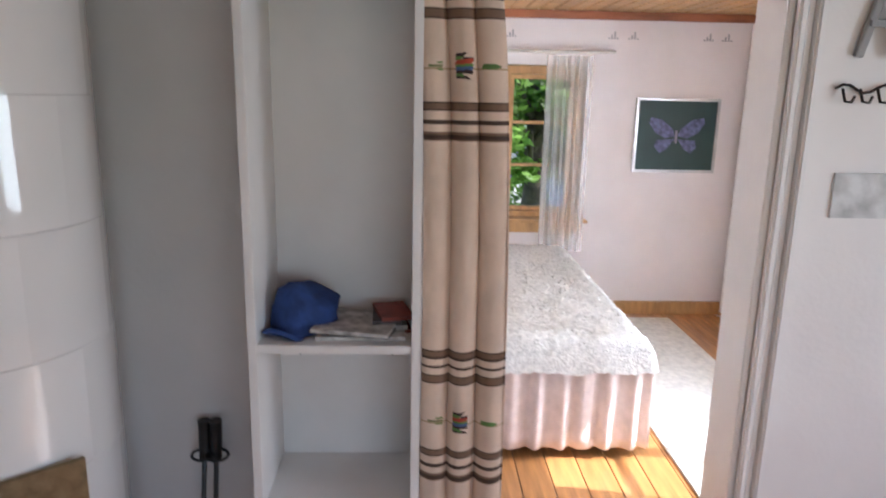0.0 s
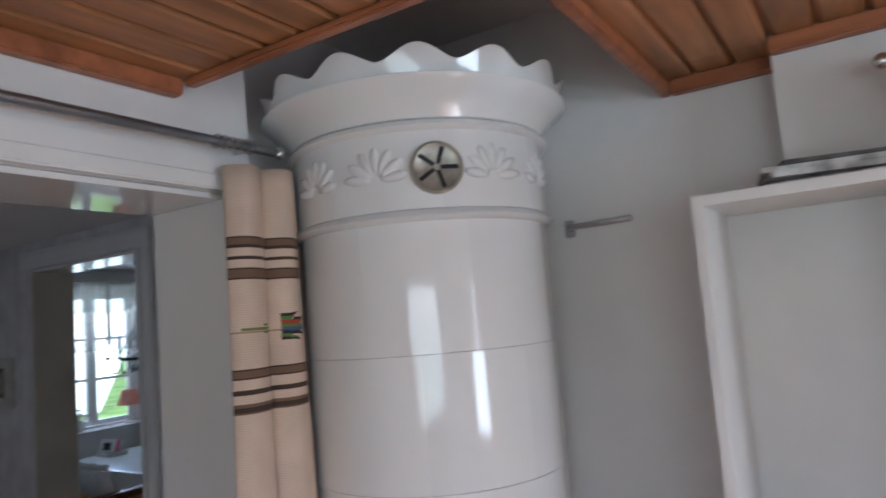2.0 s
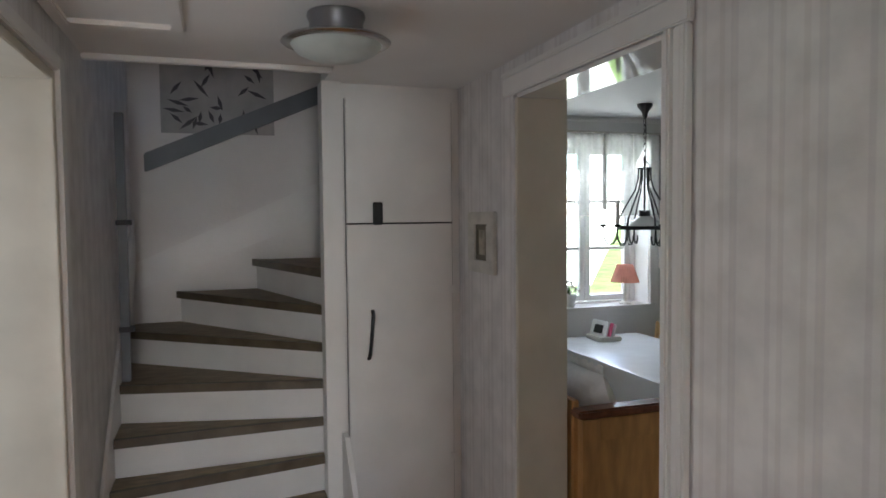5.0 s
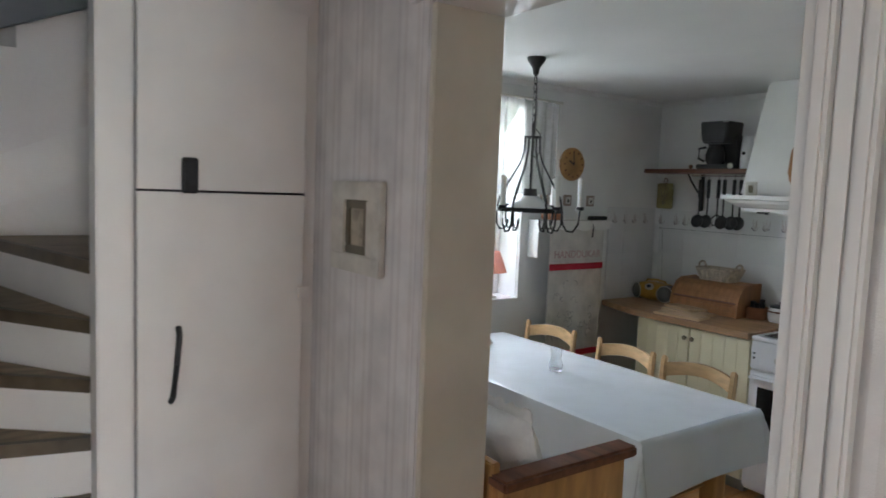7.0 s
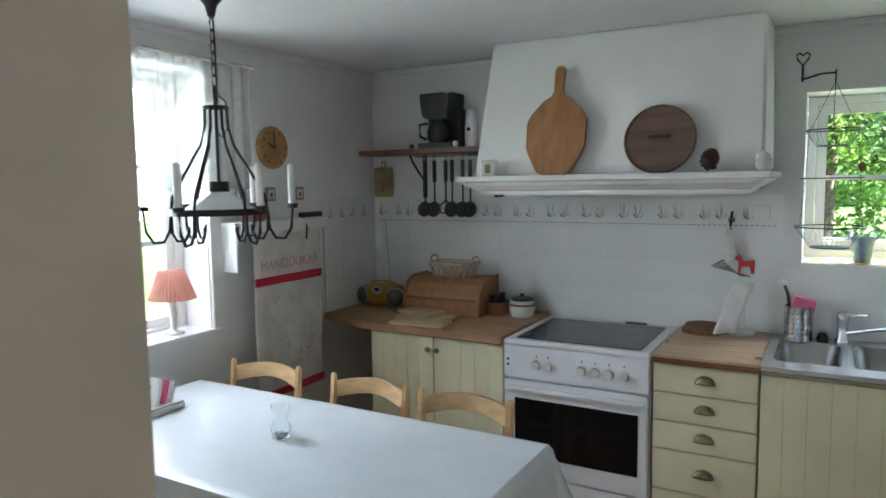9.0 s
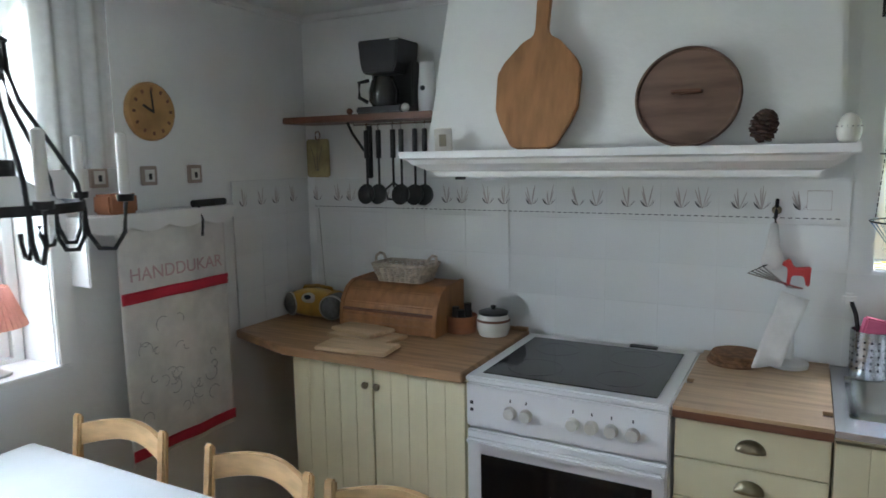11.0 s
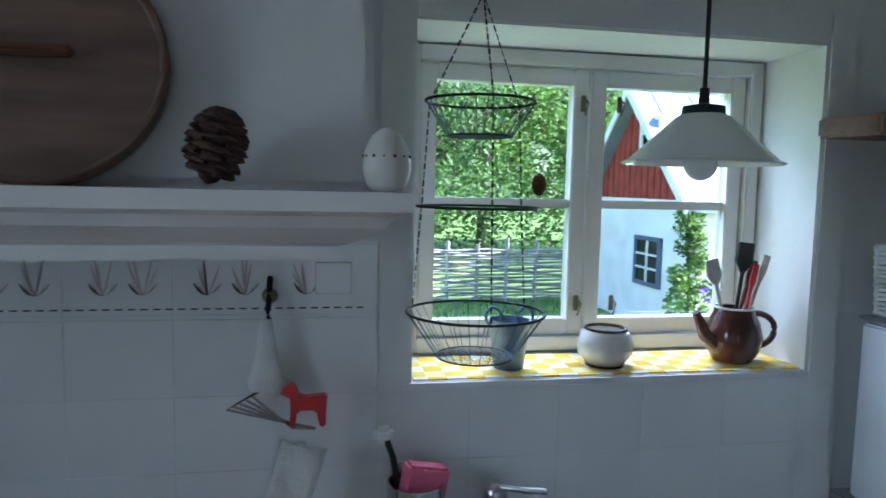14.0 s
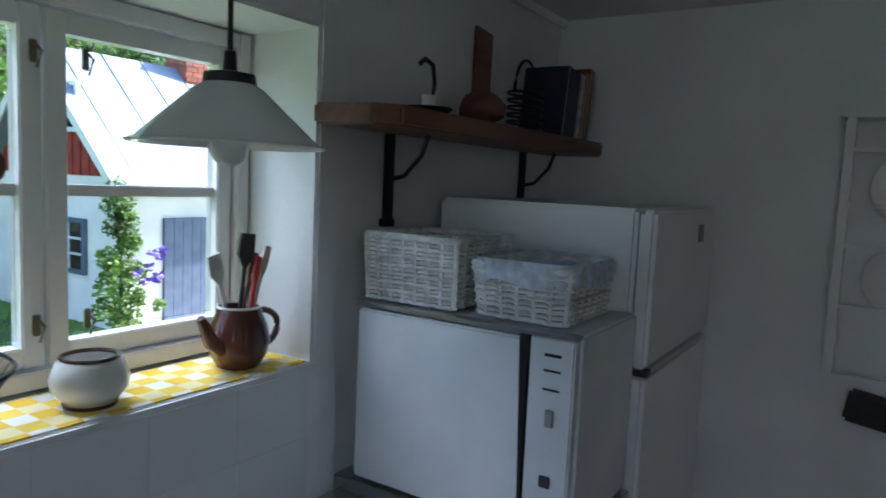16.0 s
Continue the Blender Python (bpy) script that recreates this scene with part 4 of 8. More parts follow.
def motif(parent, p0, p1, z, bands, folds, amp, z1, gather, lean=0.0, z0=0.02):
    """A woven figure lying on the cloth made by drape(): bands are (height offset, half height, start, end, wool), each ending in a point."""
    p0, p1 = Vector(p0), Vector(p1)
    d = p1 - p0
    nrm = Vector((d.y, -d.x)).normalized()
    for dz, hh, u0, u1, wool in bands:
        dz, hh = dz * 0.78, hh * 0.82
        bm = B()
        vs = []
        for i in range(21):
            f = i / 20
            u = u0 + (u1 - u0) * f
            v = (z1 - z - dz) / (z1 - z0)
            g = gather + (1 - gather) * min(1, v * 1.4)
            q = p0 + d * (0.5 + (u - 0.5) * g + lean * (1 - v) ** 6) + nrm * (fold(u, v, folds, amp, True) + 0.004)
            h = hh * min(1, (1 - f) * 5 + 0.05)
            tip = math.copysign(0.006, dz) * max(0, f - 0.7) / 0.3 if abs(dz) > 0.01 else 0
            vs.append((bm.verts.new((q.x, q.y, z + dz - h + tip)), bm.verts.new((q.x, q.y, z + dz + h + tip))))
        for s, e in zip(vs, vs[1:]):
            bm.faces.new((s[0], e[0], e[1], s[1]))
        part("woven_motif", bm, wool, parent, smooth=180)


MG, MR_, MB, MK = mat("green_wool", (0.10, 0.20, 0.05), 0.9), mat("red_wool", (0.36, 0.06, 0.03), 0.9), mat("blue_wool", (0.06, 0.10, 0.20), 0.9), mat("dark_wool", (0.035, 0.02, 0.02), 0.9)
MO = mat("olive_wool", (0.16, 0.17, 0.07), 0.9)


def figure(w0, wm, w1):
    """Green arrow from w0 to the crease wm, then a dark body with a red and a blue stripe up to w1."""
    k = w1 - wm
    return [(0.0, 0.004, w0, wm, MO), (0.011, 0.003, wm, wm - 0.17, MG), (-0.011, 0.003, wm, wm - 0.17, MG), (0.0, 0.008, wm, wm - 0.09, MG),
            (0.036, 0.005, wm, wm + k * 0.62, MK), (0.026, 0.006, wm, wm + k * 0.5, MG), (0.024, 0.004, wm + k * 0.45, wm + k * 0.98, MK), (0.014, 0.008, wm, wm + k * 0.9, MR_),
            (0.003, 0.005, wm, wm + k, MG), (-0.007, 0.006, wm, wm + k * 0.95, MB), (-0.017, 0.006, wm, wm + k * 0.95, MK), (-0.026, 0.005, wm, wm + k * 0.5, MG), (-0.034, 0.005, wm, wm + k * 0.72, MK)]


c1 = thing("door_curtain", "beige handwoven curtain with brown stripes and woven motif beside the stove", "curtain", (-1.36, 1.32, 0))
CA, CB = (-1.352, 1.185), (-1.322, 1.43)
drape(CA, CB, 0.02, 2.05, 2.0, 0.026, CURT, c1, gather=0.8, nu=140, pleat=True)
c2 = thing("door_curtain", "beige handwoven curtain with brown stripes beside the bedroom doorway", "curtain", (0.12, 1.78, 0))
CC, CD = (0.012, 1.80), (0.25, 1.775)
drape(CC, CD, 0.02, 2.08, 3.0, 0.022, CURT, c2, gather=0.88, nu=160, pleat=True, lean=-0.3)
for zz in (1.668, 0.688):
    motif(c1, CA, CB, zz, figure(0.02, 0.5, 0.96), 2.0, 0.026, 2.05, 0.8)
    motif(c2, CC, CD, zz, figure(0.08, 0.34, 0.66), 3.0, 0.022, 2.08, 0.88, lean=-0.3)
    motif(c2, CC, CD, zz, [(0.0, 0.004, 0.66, 1.0, MO), (0.0, 0.008, 0.66, 0.92, MG)], 3.0, 0.022, 2.08, 0.88, lean=-0.3)
for nm, a, b2, lab in (("curtain_rod", (-1.36, 0.0, 2.105), (-1.36, 1.385, 2.105), "steel curtain rod over the hall opening"), ("curtain_rod", (-0.06, 1.79, 2.105), (1.5, 1.79, 2.105), "steel curtain rod over the bedroom doorway")):
    r = thing(nm, lab, "curtain rod", a)
    part("rod", tube(B(), [a, b2], 0.011, 10), DARKM, r, smooth=40)
    e = Vector(b2) if nm and a[0] < -1 else Vector(a)
    part("finial", ball(B(), e, 0.017, 12), CHROME, r, smooth=60)
    q = Vector((e.x, e.y, e.z)) - (Vector(b2) - Vector(a)).normalized() * (0.09 if a[0] < -1 else -0.09)
    w = Vector((-0.058, 0, 0)) if a[0] < -1 else Vector((0, 0.118, 0))
    part("bracket", tube(B(), [q, q + w], 0.008), CHROME, r, smooth=40)
    for k in range(6):
        s = q + (Vector(b2) - Vector(a)).normalized() * ((-0.02 * k if a[0] < -1 else 0.035 * k))
        part("ring", tube(B(), [s + (Vector((math.cos(t), 0, math.sin(t))) if a[0] < -1 else Vector((0, math.cos(t), math.sin(t)))) * 0.016 for t in [2 * math.pi * i / 12 for i in range(12)]], 0.0025, 5, True), CHROME, r, smooth=60)

# ---------------------------------------------------------------- living-room shelf
sh = thing("tall_shelf", "tall narrow white shelf unit with open compartments", "shelf", (-0.21, 1.75, 0))
X0, X1, Y0, Y1, Z1 = -0.425, 0.006, 1.61, 1.905, 1.865
part("side", boxes((X0, X0 + 0.022, Y0, Y1, 0, Z1)), SATIN, sh, bevel=0.002)
part("side", boxes((X1 - 0.022, X1, Y0, Y1, 0, Z1)), SATIN, sh, bevel=0.002)
part("back", boxes((X0 + 0.022, X1 - 0.022, Y1 - 0.008, Y1 - 0.001, 0.02, Z1 - 0.02)), SATIN, sh)
for z in (0.06, 0.50, 0.955, Z1 - 0.022):
    part("shelf_board", boxes((X0 + 0.0225, X1 - 0.0225, Y0 + 0.002, Y1 - 0.009, z, z + 0.022)), SATIN, sh, bevel=0.002)
for x in (X0 + 0.08, X1 - 0.08):
    part("peg_hole", bx(B(), x - 0.004, x + 0.004, Y1 - 0.0105, Y1 - 0.0085, 0.84, 0.852), DARKM, sh)


def stack(name, label, x, y, z, sheets, w, d, mats, seed, turn=0):
    r = random.Random(seed)
    t = thing(name, label, "papers", (x, y, z))
    for k in range(sheets):
        h = r.uniform(0.006, 0.014)
        ww, dd = w * r.uniform(0.8, 1), d * r.uniform(0.85, 1)
        m = pose(x + r.uniform(-0.012, 0.012), y + r.uniform(-0.01, 0.01), z, 0, 0, turn + r.uniform(-9, 9))
        part("magazine", bx(B(), -ww / 2, ww / 2, -dd / 2, dd / 2, 0.0005, h, m=m), mats[k % len(mats)], t)
        z += h
    return t


stack("magazine_pile", "untidy pile of newspapers on top of the shelf", -0.17, 1.75, Z1, 5, 0.27, 0.22, (PAPER, PAPERD, PAPER), 3, 8)
stack("magazine_pile", "pile of brochures lying in the shelf", -0.16, 1.74, 0.977, 3, 0.24, 0.2, (PAPER, PAPERD, PAPER), 5, -6)
stack("paperback_books", "small red and grey books lying in the shelf", -0.075, 1.78, 0.977, 4, 0.09, 0.15, (PAPERR, PAPER, PAPERD), 9, 10)
bm = B()
lathe(bm, [(0.0, 0.115), (0.04, 0.112), (0.07, 0.09), (0.082, 0.05), (0.086, 0.015), (0.08, 0.002), (0, 0.001)], (-0.30, 1.76, 0.977), 24, sx=1.05)
lathe(bm, [(0, 0.012), (0.06, 0.012), (0.062, 0.004), (0, 0.002)], (-0.345, 1.68, 0.985), 20, sx=1.1, sy=0.9)
for v in bm.verts:
    v.co += noise.noise_vector(v.co * 13) * 0.034
    v.co.z = max(v.co.z, 0.9785)
    v.co.x = max(v.co.x, -0.398)
capo = thing("cap", "crumpled dark blue cotton cap in the shelf", "cap", (-0.3, 1.75, 0.977))
part("crown", bm, BLUECLOTH, capo, smooth=70)
pole = thing("walking_poles", "black walking poles leaning on the wall", "walking poles", (-0.62, 1.95, 0))
for dx in (0, 0.045):
    part("shaft", tube(B(), [(-0.675 + dx, 1.86, 0.0), (-0.675 + dx * 0.8, 1.99, 0.47)], 0.008), BLACKP, pole, smooth=40)
    part("grip", tube(B(), [(-0.675 + dx * 0.8, 1.988, 0.45), (-0.675 + dx * 0.8, 2.0, 0.55), (-0.675 + dx * 0.8, 1.998, 0.575)], 0.018, 10, r1=0.02), BLACKP, pole, "ribbed black grip", smooth=40)
    part("strap", tube(B(), [(-0.675 + dx + 0.035 * math.cos(t), 1.97 + 0.02 * math.sin(t), 0.47 + 0.01 * math.sin(t)) for t in [2 * math.pi * i / 14 for i in range(14)]], 0.005, 5, True), BLACKP, pole, smooth=60)

# hooks and board beside the bedroom door
hk = thing("hook_rail", "curly wrought-iron hook rail on the white wall", "hooks", (1.25, 1.9, 1.62))
part("vine", tube(B(), [(1.15 + 0.02 * i, 1.898, 1.635 + 0.012 * math.sin(i * 1.1)) for i in range(14)], 0.004, 6), IRON, hk, smooth=60)
for i in range(5):
    x = 1.17 + 0.05 * i
    part("hook", tube(B(), [(x, 1.897, 1.635), (x + 0.004, 1.885, 1.60), (x + 0.01, 1.865, 1.598), (x + 0.012, 1.857, 1.615)], 0.004, 6), IRON, hk, smooth=60)
fr = thing("hanging_rack", "weathered wooden letter ornament on the wall", "ornament", (1.27, 1.9, 1.75))
part("leg", bx(B(), -0.012, 0.012, -0.012, 0.006, 0, 0.22, m=pose(1.20, 1.902, 1.72, 0, 14, 0)), GREYW, fr, bevel=0.003)
part("leg", bx(B(), -0.012, 0.012, -0.012, 0.006, 0, 0.22, m=pose(1.30, 1.885, 1.72, 0, -14, 0)), GREYW, fr, bevel=0.003)
part("cross_bar", boxes((1.215, 1.285, 1.88, 1.905, 1.80, 1.815)), GREYW, fr)
pp = thing("pale_card", "small pale unframed print on the wall", "picture", (1.25, 1.9, 1.35))
part("card", boxes((1.19, 1.36, 1.902, 1.908, 1.27, 1.40)), mat("blurred_card", (0.55, 0.56, 0.55), 0.6, var=0.2, scale=14), pp)

# ---------------------------------------------------------------- bedroom
bed = thing("bed", "bed with fluffy white plush cover and pale pink skirt", "bed", (0.3, 3.5, 0))
part("mattress", boxes((-0.35, 1.03, 2.78, 4.6, 0.30, 0.52)), WHITECLOTH, bed, bevel=0.03)
bm = B()
nx, ny = 70, 90
g2 = []
for j in range(ny + 1):
    row = []
    for i in range(nx + 1):
        x, y = -0.37 + 1.43 * i / nx, 2.74 + 1.9 * j / ny
        ed = min((x + 0.40) * 0 + 1, (1.06 - x) / 0.09, (y - 2.74) / 0.09)
        ed = max(0, min(1, ed))
        z = 0.42 + 0.155 * math.sqrt(1 - (1 - ed) ** 2)
        nv = noise.noise((x * 9, y * 9, 2)) * 0.012 + noise.noise((x * 60, y * 60, 5)) * 0.012
        row.append(bm.verts.new((x, y, z + nv)))
    g2.append(row)
for a, c in zip(g2, g2[1:]):
    for i in range(nx):
        bm.faces.new((a[i], a[i + 1], c[i + 1], c[i]))
cov = part("plush_cover", bm, PLUSH, bed, "fluffy white plush cover", smooth=180)
rf = random.Random(8)
bm = B()
for k in range(9000):
    x, y = rf.uniform(-0.35, 1.05), rf.uniform(2.745, 4.6)
    ed = max(0, min(1, (1.06 - x) / 0.09, (y - 2.74) / 0.09))
    z = 0.42 + 0.155 * math.sqrt(1 - (1 - ed) ** 2) - 0.004
    a, l = rf.uniform(0, 6.28), rf.uniform(0.012, 0.03)
    d = Vector((math.cos(a), math.sin(a), rf.uniform(0.2, 1.2))).normalized() * l
    s = Vector((-math.sin(a), math.cos(a), 0)) * 0.004
    c = Vector((x, y, z))
    bm.faces.new([bm.verts.new(q) for q in (c - s, c + s, c + d)])
tagged(part("pile", bm, PLUSH, bed, "shaggy pile"), kind="stuff")
drape((-0.35, 2.765), (1.04, 2.765), 0.05, 0.46, 13, 0.016, SKIRT, bed, "bed_skirt", nu=200, nv=8)
drape((1.04, 2.765), (1.04, 4.6), 0.05, 0.46, 16, 0.016, SKIRT, bed, "bed_skirt", nu=200, nv=8)
for x, y in ((-0.3, 2.85), (0.95, 2.85), (-0.3, 4.5), (0.95, 4.5)):
    part("leg", boxes((x, x + 0.05, y, y + 0.05, 0, 0.30)), PINE, bed)
single("rug", boxes((1.16, 1.86, 2.3, 4.74, 0.0, 0.012)), RUG, "cream woven runner rug on the pine floor", "rug", 0.004)
bp_ = thing("butterfly_picture", "framed dark green picture of a violet butterfly", "picture", (1.81, 4.86, 1.33))
x0, x1, z0, z1 = 1.525, 2.125, 1.075, 1.60
part("ground", boxes((x0 + 0.02, x1 - 0.02, 4.845, 4.866, z0 + 0.02, z1 - 0.02)), GREENP, bp_)
for r in ((x0, x1, 4.838, 4.867, z1 - 0.02, z1), (x0, x1, 4.838, 4.867, z0, z0 + 0.02), (x0, x0 + 0.02, 4.838, 4.867, z0 + 0.02, z1 - 0.02), (x1 - 0.02, x1, 4.838, 4.867, z0 + 0.02, z1 - 0.02)):
    part("frame", boxes(r), SILVER, bp_, bevel=0.003)
cx, cz = 1.825, 1.335
for s in (-1, 1):
    for nm, pts in (("upper_wing", [(0.01, 0.0), (0.03, 0.05), (0.11, 0.115), (0.19, 0.13), (0.20, 0.09), (0.15, 0.02), (0.08, -0.015)]), ("lower_wing", [(0.012, -0.02), (0.08, -0.025), (0.14, -0.03), (0.15, -0.08), (0.11, -0.12), (0.06, -0.09)])):
        part(nm, prism(B(), [(cx + s * a, cz + b2) for a, b2 in pts], 4.839, 4.844, axis=1), WINGB, bp_)
part("butterfly_body", prism(B(), [(cx - 0.007, cz - 0.05), (cx + 0.007, cz - 0.05), (cx + 0.008, cz + 0.04), (cx - 0.008, cz + 0.04)], 4.837, 4.844, axis=1), mat("pale_lilac", (0.25, 0.22, 0.28), 0.6), bp_)
bc = thing("lace_curtain", "sheer white lace curtain at the bedroom window", "curtain", (1.1, 4.8, 0.5))
drape((0.86, 4.78), (1.18, 4.78), 0.5, 1.87, 6, 0.016, sheer, bc, thick=0, nu=120)
rod = thing("curtain_rod", "pale wooden curtain rod over the bedroom window", "curtain rod", (0.9, 4.78, 1.9))
part("rod", tube(B(), [(0.3, 4.78, 1.895), (1.33, 4.78, 1.895)], 0.011), FRAMEW, rod, smooth=50)
part("bracket", tube(B(), [(1.27, 4.78, 1.895), (1.27, 4.868, 1.895)], 0.007), FRAMEW, rod, smooth=50)
for x in (0.62, 1.33, 1.47, 2.0, 2.13):
    t = thing("stencil_motif", "small grey stencilled motif under the ceiling", "decoration", (x, 4.866, 2.0), "bedroom stencils")
    tagged(t, kind="structure")
    for k in range(4):
        part("stroke", boxes((x - 0.035 + 0.02 * k, x - 0.023 + 0.02 * k, 4.8665, 4.8695, 1.99, 2.0 + 0.02 * ((k * 7) % 3))), mat("grey_stencil", (0.42, 0.40, 0.40), 0.8) if k == 0 and x == 0.62 else bpy.data.materials["grey_stencil"], t)
wc = thing("lace_curtain", "white curtain hanging in the bedroom corner", "curtain", (2.25, 4.5, 0.1))
drape((2.26, 4.35), (2.26, 4.78), 0.05, 1.9, 5, 0.012, WHITECLOTH, wc, nu=60)


# ---------------------------------------------------------------- kitchen units
def knob(parent, x, y, z, r=0.014, material=BRASSV):
    m = Matrix.Translation((x, y, z)) @ Matrix.Rotation(radians(90), 4, "X")
    part("knob", lathe(B(), [(0, 0.026), (r * 0.8, 0.024), (r, 0.017), (r * 0.8, 0.011), (r * 0.4, 0.008), (r * 0.4, 0), (0, 0)], (0, 0, 0), 16, m=m), material, parent, "small round brass knob", smooth=50)


def cup_pull(parent, x, y, z):
    bm = B()
    rows = []
    for k in range(7):
        a = math.pi / 2 * k / 6
        rows.append([bm.verts.new((x + 0.04 * math.cos(t) * (1 if k else 1), y - 0.024 * math.sin(a) * (0.35 + 0.65 * math.sin(t)), z - 0.012 + 0.034 * math.cos(a) * math.sin(t))) for t in [math.pi * j / 10 for j in range(11)]])
    for a, c in zip(rows, rows[1:]):
        for j in range(10):
            bm.faces.new((a[j], a[j + 1], c[j + 1], c[j]))
    ob = part("cup_handle", bm, BRASSV, parent, "dark brass cup handle", smooth=80)
    ob.modifiers.new("thickness", "SOLIDIFY").thickness = 0.002


def grooved_door(parent, x0, x1, y, z0, z1, grooves):
    """A cabinet door of upright boards with narrow grooves between them."""
    door = part("door", boxes((x0 + 0.001, x1 - 0.001, y + 0.0185, y + 0.0198, z0, z1)), CREAM, parent, "cream-yellow grooved cabinet door")
    w = (x1 - x0) / grooves
    for i in range(grooves):
        a, b2 = x0 + i * w, x0 + (i + 1) * w
        part("board", prism(B(), [(a + 0.0001, y + 0.018), (a + 0.0001, y + 0.0015), (a + 0.0015, y), (b2 - 0.0015, y), (b2 - 0.0001, y + 0.0015), (b2 - 0.0001, y + 0.018)], z0, z1), CREAM, door)
    return door


CF = 4.515
cab = thing("base_cabinet", "cream-yellow base cabinet with two grooved doors", "cabinet", (-4.78, 4.8, 0))
part("body", boxes((-5.165, -4.415, CF + 0.02, 5.09, 0.08, 0.868)), CREAM, cab, bevel=0.002)
# Plinth takes the unlit grey, so the recess's shade is in its colour.
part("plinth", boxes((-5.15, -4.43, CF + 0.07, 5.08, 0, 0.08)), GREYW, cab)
for a, b2, kx in ((-5.163, -4.793, -4.815), (-4.787, -4.417, -4.765)):
    knob(grooved_door(cab, a, b2, CF, 0.09, 0.86, 5), kx, CF, 0.80)
wt = thing("worktop", "oiled wooden worktop in the kitchen corner", "worktop", (-5.0, 4.8, 0.87))
rw = random.Random(2)
prism_pts = [(-5.545, 4.60), (-5.19, 4.485), (-4.412, 4.485), (-4.412, 5.115), (-5.545, 5.115)]
part("board", prism(B(), prism_pts, 0.870, 0.905), OAK, wt, bevel=0.004)
part("back_strip", boxes((-5.5, -4.413, 5.085, 5.105, 0.906, 0.92)), OAK, wt)

ck = thing("cooker", "white freestanding cooker with black ceramic hob and glass oven door", "cooker", (-4.07, 4.8, 0))
K0, K1 = -4.405, -3.745
part("body", boxes((K0, K1, 4.53, 5.10, 0.05, 0.875)), ENAMEL, ck, bevel=0.004)
part("hob_frame", boxes((K0 - 0.002, K1 + 0.002, 4.50, 5.105, 0.876, 0.897)), ENAMEL, ck, "white hob frame", bevel=0.006)
part("hob_glass", boxes((K0 + 0.045, K1 - 0.045, 4.545, 5.04, 0.8975, 0.901)), BLACKG, ck, "black ceramic hob glass", bevel=0.001)
part("hob_vent", boxes((-3.99, -3.89, 5.06, 5.085, 0.8975, 0.905)), BLACKP, ck)
for cx_, cy_, rr in ((-4.22, 4.67, 0.09), (-3.93, 4.67, 0.075), (-4.22, 4.91, 0.075), (-3.93, 4.91, 0.09)):
    part("cooking_zone", lathe(B(), [(rr, 0.9012), (rr + 0.003, 0.9015), (rr + 0.006, 0.9012)], (cx_, cy_, 0), 32), mat("zone_ring", (0.05, 0.05, 0.055), 0.2) if rr == 0.09 and cx_ < -4.1 else bpy.data.materials["zone_ring"], ck)
part("control_panel", boxes((K0, K1, 4.505, 4.529, 0.72, 0.872)), ENAMEL, ck, "white control panel", bevel=0.005)
for x in (-4.245, -4.19, -4.035, -3.975, -3.915, -3.85):
    m = Matrix.Translation((x, 4.504, 0.79)) @ Matrix.Rotation(radians(90), 4, "X")
    part("dial", lathe(B(), [(0, 0.02), (0.018, 0.02), (0.021, 0.004), (0.022, 0), (0, 0)], (0, 0, 0), 20, m=m), FRAMEW, ck, "cream dial", smooth=40)
    part("dial_mark", boxes((x - 0.002, x + 0.002, 4.5025, 4.5045, 0.825, 0.835)), BLACKP, ck)
for z in (0.80, 0.775):
    part("pilot_light", boxes((K0 + 0.016, K0 + 0.026, 4.502, 4.5045, z, z + 0.01)), BLACKP, ck)
od = part("oven_door", boxes((K0 + 0.003, K1 - 0.003, 4.502, 4.529, 0.27, 0.712)), ENAMEL, ck, "white oven door", bevel=0.006)
part("oven_glass", boxes((K0 + 0.055, K1 - 0.045, 4.4985, 4.5015, 0.36, 0.63)), BLACKG, od, "dark oven window", bevel=0.001)
part("oven_handle", boxes((K0 + 0.01, K1 - 0.01, 4.472, 4.498, 0.665, 0.69)), ENAMEL, od, bevel=0.008)
part("drawer", boxes((K0 + 0.003, K1 - 0.003, 4.504, 4.529, 0.07, 0.262)), ENAMEL, ck, "white lower drawer", bevel=0.006)

dr = thing("drawer_unit", "cream-yellow drawer unit with brass cup handles", "cabinet", (-3.53, 4.8, 0))
part("body", boxes((-3.735, -3.335, CF + 0.02, 5.09, 0.08, 0.868)), CREAM, dr, bevel=0.002)
for z0, z1 in ((0.745, 0.862), (0.625, 0.741), (0.505, 0.621), (0.33, 0.501), (0.09, 0.326)):
    d = part("drawer", boxes((-3.733, -3.337, CF, CF + 0.019, z0, z1)), CREAM, dr, "cream-yellow drawer front", bevel=0.003)
    cup_pull(d, -3.53, CF, (z0 + z1) / 2 + 0.005)
wt2 = thing("worktop", "short light wooden worktop beside the cooker", "worktop", (-3.53, 4.8, 0.87))
WORN = mat("pale_worn_worktop", (0.47, 0.32, 0.19), 0.4, var=0.12, scale=4, stretch=(1, 12, 6), rand=0.1, bump=0.04)
part("board", boxes((-3.738, -3.333, 4.488, 5.115, 0.870, 0.8935)), BROWNW, wt2, "dark brown front edge", bevel=0.002)
for k in range(14):
    y0 = 4.489 + 0.0446 * k
    cut = -3.735 + 0.4 * ((k * 0.37 + 0.2) % 1)
    for a, b2 in ((-3.7378, cut), (cut, -3.3332)):
        if b2 - a > 0.03:
            part("stave", boxes((a + 0.0002, b2 - 0.0002, y0, y0 + 0.0443, 0.894, 0.905)), WORN, wt2)

